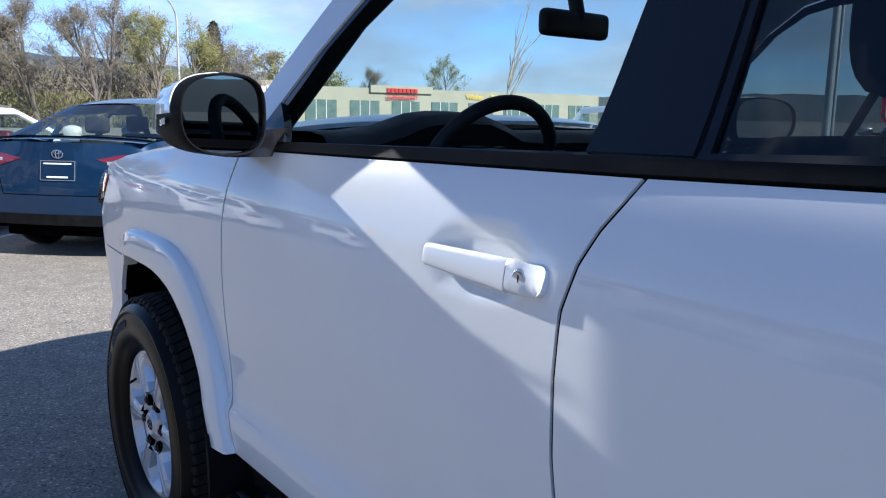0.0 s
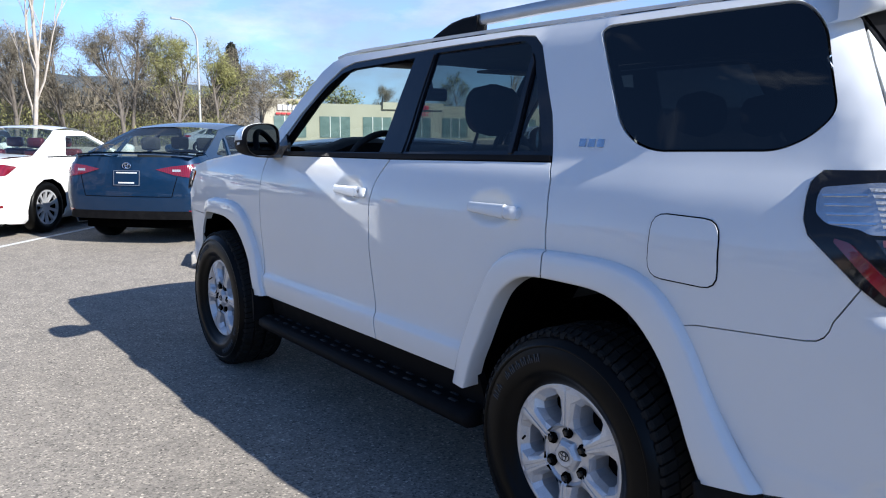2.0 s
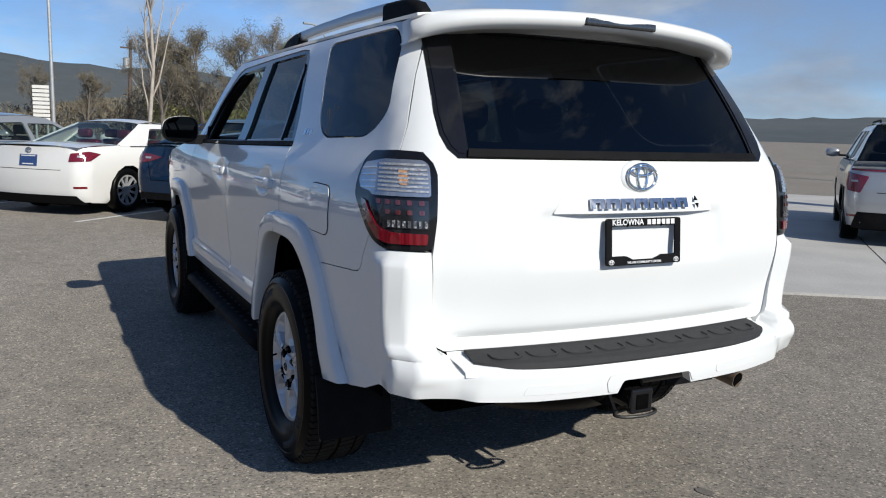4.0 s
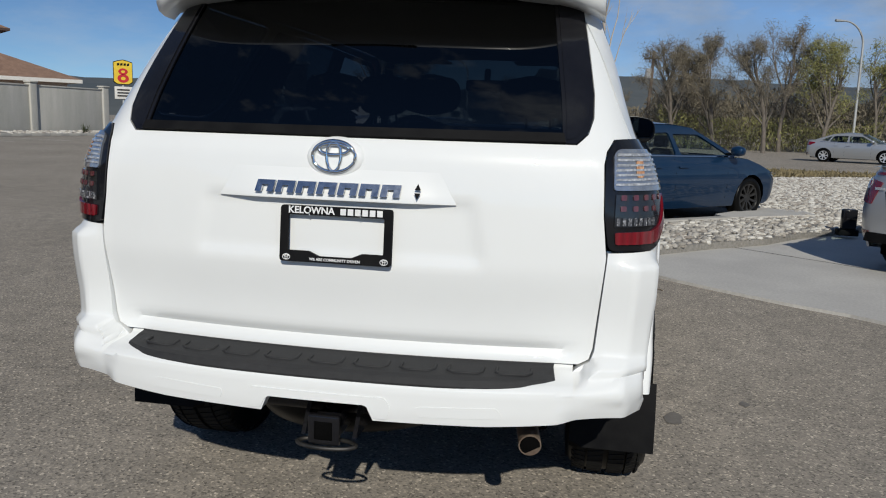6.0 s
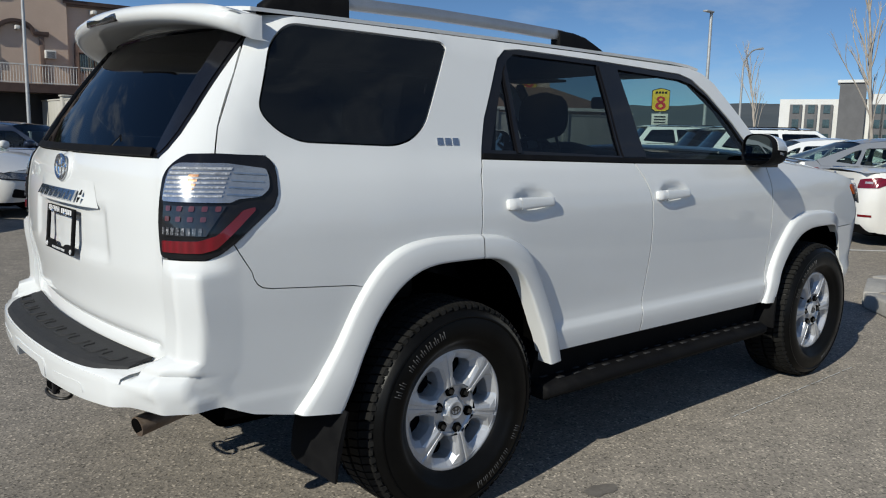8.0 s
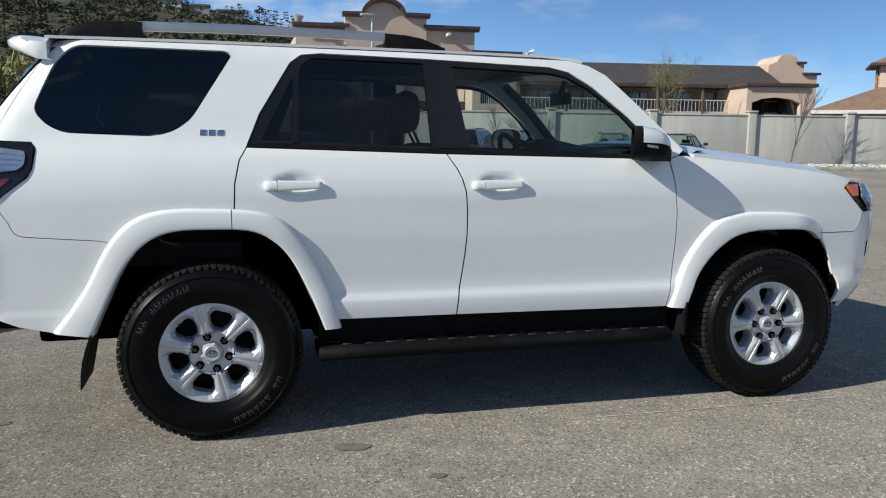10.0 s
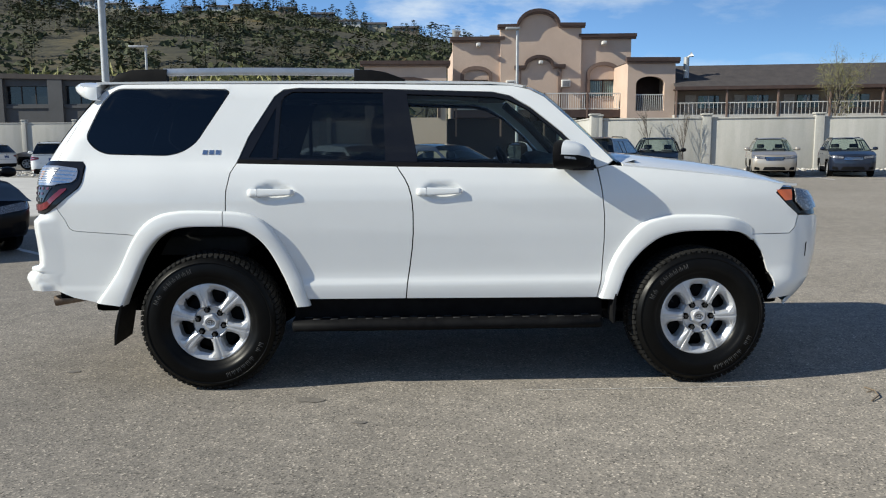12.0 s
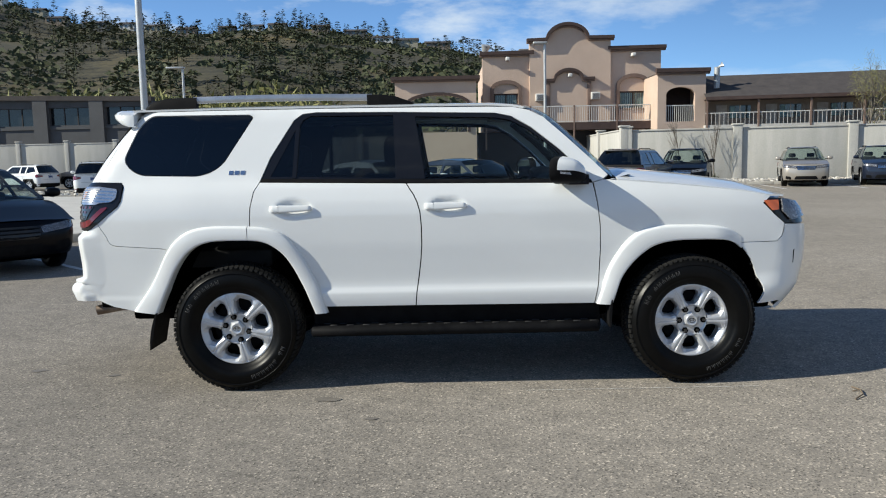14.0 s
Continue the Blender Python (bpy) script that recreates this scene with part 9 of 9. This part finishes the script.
# ---------- trees, shrubs, hills ----------
def branch_tree(name, x, y, h, seed, label, bark, leaf, leafy=900, spread_=0.35, leaf_size=0.16, up=0.75, z=0.0, limbs_n=9, bare=False, girth=1.0, thin=0.5, low=0.3, loose=0.035, reach=1.0):
    g = random.Random(seed)
    root = thing(name, label, "tree", Matrix.Translation((x, y, z)))
    wood = bmesh.new()
    tips = []

    def grow(p, d, L, r, depth):
        pts, q, dd = [p], p, d
        n = 4
        for i in range(n):
            dd = (dd + Vector((g.uniform(-1, 1), g.uniform(-1, 1), g.uniform(-0.4, 0.8))) * 0.16).normalized()
            q = q + dd * L / n
            pts.append(q)
        tube(wood, pts, [r * (1 - 0.6 * i / n) for i in range(n + 1)], 5 if depth else 7, False)
        if depth >= 2:
            tips.extend(pts[1:])
        if depth < 3:
            for k in range(limbs_n if depth == 0 else g.randint(3, 4)):
                t = g.uniform(low, 1.0) if depth == 0 else g.uniform(0.35, 1.0)
                i = min(n - 1, int(t * n))
                b = pts[i].lerp(pts[i + 1], t * n - i)
                a = g.uniform(0, math.tau)
                side = Vector((math.cos(a), math.sin(a), 0))
                nd = (dd * up + side * (0.7 + spread_)).normalized()
                grow(b, nd, L * reach * g.uniform(0.42, 0.62) * (1.15 - 0.4 * t if depth == 0 else 1.0), r * 0.42, depth + 1)

    grow(Vector((0, 0, 0)), Vector((0, 0, 1)), h * 0.78, (h * 0.014 + 0.02) * girth, 0)
    part("trunk", wood, bark, root)
    if not bare:
        vs, fs = [], []
        for _ in range(leafy):
            c = g.choice(tips) + Vector((g.gauss(0, 1), g.gauss(0, 1), g.gauss(0, 1))) * h * loose
            s = leaf_size * g.uniform(0.5, 1.3)
            a, b = Vector((g.gauss(0, 1), g.gauss(0, 1), g.gauss(0, 1))).normalized(), Vector((g.gauss(0, 1), g.gauss(0, 1), g.gauss(0, 1))).normalized()
            k = len(vs)
            vs += [c - a * s, c + b * s * thin, c + a * s, c - b * s * thin]
            fs.append((k, k + 1, k + 2, k + 3))
        me = bpy.data.meshes.new("crown")
        me.from_pydata([tuple(v) for v in vs], [], fs)
        me.materials.append(leaf)
        o = new("crown", me)
        o.parent = root
    return root


TREES = [(66, 7.0, 5.2, "b"), (70, 2.0, 5.0, "b"), (60, -1.5, 4.4, "b"), (53, -5.8, 7.0, "b"), (58, -7.5, 6.6, "b"), (54, -9.0, 7.2, "b"), (50, -11.5, 7.0, "b"), (55, -13.5, 7.6, "b"), (52, -15.5, 7.2, "s"), (58, -17.5, 6.8, "b"), (56, -20.0, 6.6, "s"), (62, -24.0, 7.0, "o"), (66, -28.0, 6.6, "o"), (78, -36, 7.4, "g"),
         (84, -46, 6.8, "g"), (88, -54, 6.6, "b"), (110, 30.0, 11.0, "b"), (104, 24.0, 9.6, "b"), (80, -62, 7.0, "s"), (100, 26, 11.0, "b"), (96, 20, 9.0, "b")]
first = {}
for i, (x, y, h, k) in enumerate(TREES):
    key = (k, i % 3)
    if key in first:
        src, h0 = first[key]
        c = copy_thing(src, Matrix.Translation((x, y, 0)) @ Matrix.Rotation(i * 1.7, 4, "Z"))
        c.scale = (h / h0,) * 3
        continue
    leaf = {"b": M["leaf_brown"], "s": M["leaf_spring"], "o": M["leaf_brown"], "g": M["leaf_spring"]}[k]
    lab = {"b": "bare spreading tree with brown buds", "s": "willow-like tree in first yellow-green leaf", "o": "rounded tree with dense brown twigs", "g": "round young tree in fresh green leaf"}[k]
    t = branch_tree("deciduous_tree", x, y, h, 50 + i, lab, M["bark"], leaf, {"b": 7000, "s": 6000, "o": 7500, "g": 2600}[k], leaf_size={"b": 0.14, "s": 0.15, "o": 0.17, "g": 0.17}[k], limbs_n=11, up={"b": 1.35, "s": 1.2}.get(k, 0.75), spread_={"b": 0.0, "s": 0.05}.get(k, 0.35), low={"b": 0.12, "s": 0.12}.get(k, 0.3), girth={"b": 1.25, "s": 1.25}.get(k, 1.0), loose={"b": 0.026, "s": 0.03}.get(k, 0.035), thin={"b": 0.07, "s": 0.16, "o": 0.10, "g": 0.5}[k])
    tagged(t, group="trees along the road")
    first[key] = (t, h)
for i, (x, y, h) in enumerate(((16.6, -0.55, 7.0), (21.4, 6.6, 7.2), (34.4, 17.0, 6.8), (28.4, -25.2, 7.5))):
    tagged(branch_tree("young_tree", x, y, h, 90 + i, "slender bare young tree with pale bark", M["bark_pale"], M["twig"], bare=True, up=2.1, spread_=-0.15, limbs_n=16, girth=0.5, reach=0.62, low=0.22), group="young street trees")
for i, (x, y, h) in enumerate(((12.1, 35.75, 2.7), (13.9, 35.4, 2.8), (0.5, 48.5, 4.6), (2.4, 48.6, 4.2), (27.4, 32.0, 4.0))):
    tagged(branch_tree("bare_shrub_tree", x, y, h, 120 + i, "small leafless tree against the boundary wall", M["bark"], M["twig"], bare=True, up=2.2, spread_=-0.35, limbs_n=12, girth=0.7), group="small trees by the wall")
tagged(branch_tree("willow", 24.3, 41.0, 5.6, 140, "bushy leafless willow before the motel wing", M["bark"], M["leaf_spring"], 3600, leaf_size=0.12, limbs_n=16, up=1.5, spread_=-0.1, thin=0.06), group="small trees by the wall")


def pine_mesh(seed, n=64):
    """One pine of height 1: a thin trunk under a loose, uneven crown of needle tufts."""
    g = random.Random(seed)
    vs = [(-0.012, 0, 0), (0.012, 0, 0), (0.006, 0, 0.9), (-0.006, 0, 0.9)]
    fs = [(0, 1, 2, 3)]
    low, fat = g.uniform(0.10, 0.30), g.uniform(0.12, 0.19)
    for _ in range(n):
        t = low + (1 - low) * g.random() ** 0.85
        k = (t - low) / (1 - low)
        r = fat * (math.sin(math.pi * min(1.0, k * 0.8 + 0.16)) ** 0.7) * g.uniform(0.35, 1.25)
        a = g.uniform(0, math.tau)
        c = Vector((r * math.cos(a), r * math.sin(a), t))
        u = Vector((math.cos(a), math.sin(a), g.uniform(-0.5, 0.4))).normalized() * g.uniform(0.035, 0.075)
        w = Vector((-math.sin(a), math.cos(a), g.uniform(-0.6, 0.6))).normalized() * g.uniform(0.02, 0.045)
        m = len(vs)
        vs += [tuple(c - u), tuple(c + w), tuple(c + u), tuple(c - w)]
        fs.append((m, m + 1, m + 2, m + 3))
    return vs, fs


big = thing("conifer", "tall dark green conifer behind the shops", "tree", Matrix.Translation((84, -32.5, 0)))
cv, cf = [], []
g = random.Random(41)
for lobe, (dx, dy, top, wide) in enumerate(((0.0, 0.0, 10.6, 2.6), (1.3, -1.6, 7.6, 2.0), (-0.6, 1.9, 6.8, 1.9))):
    for _ in range(2600):
        t = g.random() ** 0.8
        a = g.uniform(0, math.tau)
        ragged = 0.62 + 0.55 * abs(noise.noise((3 * math.cos(a), 3 * math.sin(a), t * 9.0 + lobe)))
        r = wide * (1 - t) ** 0.75 * ragged * g.random() ** 0.4 + 0.1
        c = Vector((dx + r * math.cos(a), dy + r * math.sin(a), 0.8 + (top - 0.8) * t - 0.12 * r))
        u = Vector((math.cos(a) + g.gauss(0, 0.5), math.sin(a) + g.gauss(0, 0.5), g.gauss(-0.15, 0.4))).normalized() * g.uniform(0.22, 0.50)
        w_ = Vector((g.gauss(0, 1), g.gauss(0, 1), g.gauss(0, 1))).normalized() * 0.20
        k = len(cv)
        cv += [tuple(c - u), tuple(c + w_), tuple(c + u), tuple(c - w_)]
        cf.append((k, k + 1, k + 2, k + 3))
me = bpy.data.meshes.new("crown")
me.from_pydata(cv, [], cf)
me.materials.append(M["needle_dark"])
new("crown", me).parent = big
part("trunk", tube_bm([(0, 0, 0), (0, 0, 8.6)], [0.3, 0.05], 8), M["bark"], big)


def brush(name, poly, n, h0, h1, mat, label, seed, z0=0.0, size=0.25, kind_="shrubs"):
    """A thicket: many upright twigs and small leaves."""
    g = random.Random(seed)
    xs, ys = [p[0] for p in poly], [p[1] for p in poly]
    vs, fs = [], []
    got = 0
    while got < n:
        x, y = g.uniform(min(xs), max(xs)), g.uniform(min(ys), max(ys))
        if not in_poly(x, y, poly):
            continue
        top = h0 + (h1 - h0) * (0.5 + 0.5 * noise.noise((x * 0.13, y * 0.13, seed)))
        z = z0 + top * g.random() ** 0.7
        s = size * g.uniform(0.4, 1.2)
        a, b = Vector((g.gauss(0, 1), g.gauss(0, 1), g.gauss(0, 2.0))).normalized(), Vector((g.gauss(0, 1), g.gauss(0, 1), g.gauss(0, 1))).normalized()
        c = Vector((x, y, z))
        k = len(vs)
        vs += [tuple(c - a * s), tuple(c + b * s * 0.22), tuple(c + a * s), tuple(c - b * s * 0.22)]
        fs.append((k, k + 1, k + 2, k + 3))
        got += 1
    me_ = bpy.data.meshes.new(name)
    me_.from_pydata(vs, [], fs)
    me_.materials.append(mat)
    return tagged(new(name, me_), label, kind_, kind="stuff")


brush("thicket", [(62, -5), (74, 9), (74, -5)], 5000, 1.0, 4.0, M["leaf_brown"], "low brown thicket beyond the road", 5, size=0.30)
brush("thicket", [(55, -5), (72, -5), (72, -30), (60, -24), (56, -20), (54, -8)], 38000, 2.4, 5.6, M["leaf_brown"], "brown leafless thicket behind the road", 3, size=0.22)
brush("thicket", [(53, -5), (57, -5), (60, -22), (55, -20)], 11000, 0.8, 4.0, M["leaf_spring"], "yellow-green budding shrubs behind the road", 4, size=0.13)
brush("grass", [(18.7, -4.5), (23.5, -5.5), (23.0, -13.0), (21.8, -11.5)], 5000, 0.05, 0.22, M["grass_tuft"], "dry roadside grass beyond the gravel", 9, z0=0.0, size=0.12, kind_="grass")
for i, (x, y, r) in enumerate(((6.3, 16.4, 0.45), (6.9, 17.2, 0.5), (5.2, 15.9, 0.35), (-13.6, 28.9, 0.5), (-12.2, 29.5, 0.6), (17.2, 32.5, 0.4), (21.4, 31.8, 0.4), (13.2, 33.4, 0.4), (36, 27.6, 0.6), (38.5, 27.2, 0.6))):
    g = random.Random(200 + i)
    vs, fs = [], []
    for k in range(60):
        a, e = g.uniform(0, math.tau), g.uniform(0.35, 1.35)
        L = r * g.uniform(0.7, 1.2)
        d = Vector((math.cos(a) * math.cos(e), math.sin(a) * math.cos(e), math.sin(e)))
        s = Vector((-math.sin(a), math.cos(a), 0)) * 0.014
        b = Vector((g.uniform(-0.06, 0.06), g.uniform(-0.06, 0.06), 0))
        n0 = len(vs)
        vs += [tuple(b - s), tuple(b + s), tuple(b + d * L * 0.6 + s * 0.8), tuple(b + d * L), tuple(b + d * L * 0.6 - s * 0.8)]
        fs.append((n0, n0 + 1, n0 + 2, n0 + 3, n0 + 4))
    me = bpy.data.meshes.new("grass_tuft")
    me.from_pydata(vs, [], fs)
    me.materials.append(M["grass_tuft"] if i in (3, 4) else M["needle"])
    tagged(new("grass_tuft", me), "spiky tuft growing in the gravel", "plant", "tufts in the gravel").location = (x, y, 0.11 if y < 25 else (0.2 if x < 0 else 0.13))


# the hillside with its pines and houses, and the far ridges
def hillside():
    m, n, l, p = material("hillside")
    a, b = noise_node(n, l, 0.02, 6, 0.65), noise_node(n, l, 0.35, 6, 0.75)
    c = ramp(n, l, a.outputs["Fac"], [(0.3, (0.040, 0.040, 0.022)), (0.5, (0.068, 0.060, 0.032)), (0.60, (0.105, 0.085, 0.038)), (0.66, (0.20, 0.145, 0.030)), (0.78, (0.060, 0.056, 0.028))])
    d = ramp(n, l, b.outputs["Fac"], [(0.35, (0.3, 0.31, 0.3)), (0.65, (1.15, 1.12, 1.05))])
    l.new(mul(n, l, c.outputs["Color"], d.outputs["Color"]), p.inputs["Base Color"])
    p.inputs["Roughness"].default_value = 0.95
    return m


M["hill"] = hillside()
RIDGE = pchip([(-420, 98), (-320, 92), (-221, 85), (-194, 76), (-151, 69.5), (-120, 67), (-75, 69), (-40, 65), (-10, 60), (20, 53), (60, 40), (110, 22), (170, 8), (240, 0)])


def hill_z(x, t):
    """Height on the slope; t: 0 at its foot, 1 on the ridge."""
    return RIDGE(x) * (t ** 0.8) + 5.0 * noise.noise((x * 0.02, t * 4.0, 3.0)) * min(1.0, t * 3) * (1 - t * 0.6)


rows = []
for j in range(25):
    t = j / 24
    rows.append([(x * (0.55 + 0.45 * t) - (1 - t) * 15, 135 + 265 * t, hill_z(x, t) - (1.0 if j == 0 else 0)) for x in range(-420, 250, 12)])
rows.append([(x, 470, RIDGE(x) * 0.8) for x in range(-420, 250, 12)])
tagged(part("hillside", loft(rows), M["hill"]), "dry hillside dotted with pines behind the motel", "hill", kind="structure")
protos = [pine_mesh(300 + q) for q in range(8)]
g = random.Random(77)
vs, fs = [], []
for _ in range(2000):
    x, t = g.uniform(-330, 130), g.random() ** 0.85
    if noise.noise((x * 0.03, t * 5.0, 9.0)) < -0.05 and t < 0.9 or x < -150 and t < 0.6 and g.random() < 0.75:
        continue
    X, Y, Z = x * (0.55 + 0.45 * t) - (1 - t) * 15, 135 + 265 * t, hill_z(x, t)
    if Z < 6 or 0.80 < t < 0.955 and g.random() < 0.78:
        continue
    h = (4.0 + 7.5 * g.random() ** 1.5) * (1.0 if t < 0.93 else 0.95)
    v_, f_ = protos[g.randrange(8)]
    k, a = len(vs), g.uniform(0, 6.28)
    w = h * g.uniform(0.9, 1.35)
    vs += [(X + (px * math.cos(a) - py * math.sin(a)) * w, Y + (px * math.sin(a) + py * math.cos(a)) * w, Z - 0.5 + pz * h) for px, py, pz in v_]
    fs += [tuple(i + k for i in f) for f in f_]
bv, bf = [], []
for _ in range(9500):
    x, t = g.uniform(-360, 150), g.random() ** 0.9
    X, Y, Z = x * (0.55 + 0.45 * t) - (1 - t) * 15, 135 + 265 * t, hill_z(x, t)
    if Z < 4 or noise.noise((x * 0.05, t * 9.0, 4.0)) < -0.15:
        continue
    r = g.uniform(0.5, 1.7)
    for _q in range(3):
        c = Vector((X + g.gauss(0, r * 0.4), Y + g.gauss(0, r * 0.4), Z + r * 0.4 * g.random()))
        a_ = Vector((g.gauss(0, 1), g.gauss(0, 0.5), g.gauss(0, 0.5))).normalized() * r
        b_ = Vector((0, g.gauss(0, 0.4), 1)).normalized() * r * 0.7
        k = len(bv)
        bv += [tuple(c - a_), tuple(c - b_ * 0.4), tuple(c + a_), tuple(c + b_)]
        bf.append((k, k + 1, k + 2, k + 3))
mb_ = bpy.data.meshes.new("hill_shrubs")
mb_.from_pydata(bv, [], bf)
mb_.materials.append(M["needle"])
tagged(new("hill_shrubs", mb_), "dark low shrubs scattered over the dry hillside", "shrubs", kind="stuff")
me = bpy.data.meshes.new("pine_wood")
me.from_pydata(vs, [], fs)
me.materials.append(M["pine"])
tagged(new("pine_wood", me), "scattered dark pines over the hillside", "trees", kind="stuff")
brush("scrub", [(-140, 150), (-20, 150), (-40, 175), (-150, 180)], 9000, 4.0, 14.0, M["leaf_spring"], "olive budding scrub at the hill's foot", 12, z0=6.0, size=1.6)
for i in range(15):
    x = -215 + 15.5 * i + g.uniform(-4, 4)
    t = 0.90 + 0.05 * math.sin(i * 1.9)
    X, Y, Z = x * (0.55 + 0.45 * t) - (1 - t) * 15, 135 + 265 * t, hill_z(x, t)
    hs = thing("house", "pale hillside house with a grey roof", "house", Matrix.Translation((X, Y, Z)), "houses on the hill")
    w, h = g.uniform(7, 14), g.uniform(2.0, 3.2)
    part("wall", box_bm((-w / 2, -3, -2), (w / 2, 3, h)), (M["white_wall"], M["cream"], M["stucco_grey"], M["grey_wall"])[i % 4], hs)
    part("roof", loft([[(x_, -3.5, h), (x_, 0, h + 1.3), (x_, 3.5, h)] for x_ in (-w / 2 - 0.5, w / 2 + 0.5)]), M["roof_dark"], hs, smooth=False)
    for k in range(3):
        part("window", box_bm((-w / 2 + 0.8 + k * w / 3.2, -3.1, h * 0.35), (-w / 2 + 0.8 + k * w / 3.2 + 1.1, -2.95, h * 0.8)), M["pane"], hs)
# distance haze is mixed into this blue-grey base colour
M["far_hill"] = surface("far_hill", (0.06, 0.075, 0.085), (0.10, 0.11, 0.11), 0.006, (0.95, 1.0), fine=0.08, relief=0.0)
rows = []
for j, (R, k) in enumerate(((430, 0.0), (520, 0.45), (640, 0.9), (760, 1.0), (900, 0.9))):
    row = []
    for i in range(361):
        a = math.tau * i / 360
        e = 42 + 8 * math.sin(a * 3 + 0.7) + 6 * noise.noise((math.cos(a) * 5, math.sin(a) * 5, 0)) + 3 * noise.noise((math.cos(a) * 18, math.sin(a) * 18, j * 0.6))
        dg = math.degrees(a) if a < math.pi else math.degrees(a) - 360
        e *= 0.62 if dg > 4 else 1.0 if dg > -18 else 0.55 if dg < -28 else 0.55 + 0.045 * (dg + 28)
        e += 2.2 * noise.noise((math.cos(a) * 60, math.sin(a) * 60, j * 0.7))
        row.append((R * math.cos(a), R * math.sin(a), e * k - (2 if k == 0 else 0)))
    rows.append(row)
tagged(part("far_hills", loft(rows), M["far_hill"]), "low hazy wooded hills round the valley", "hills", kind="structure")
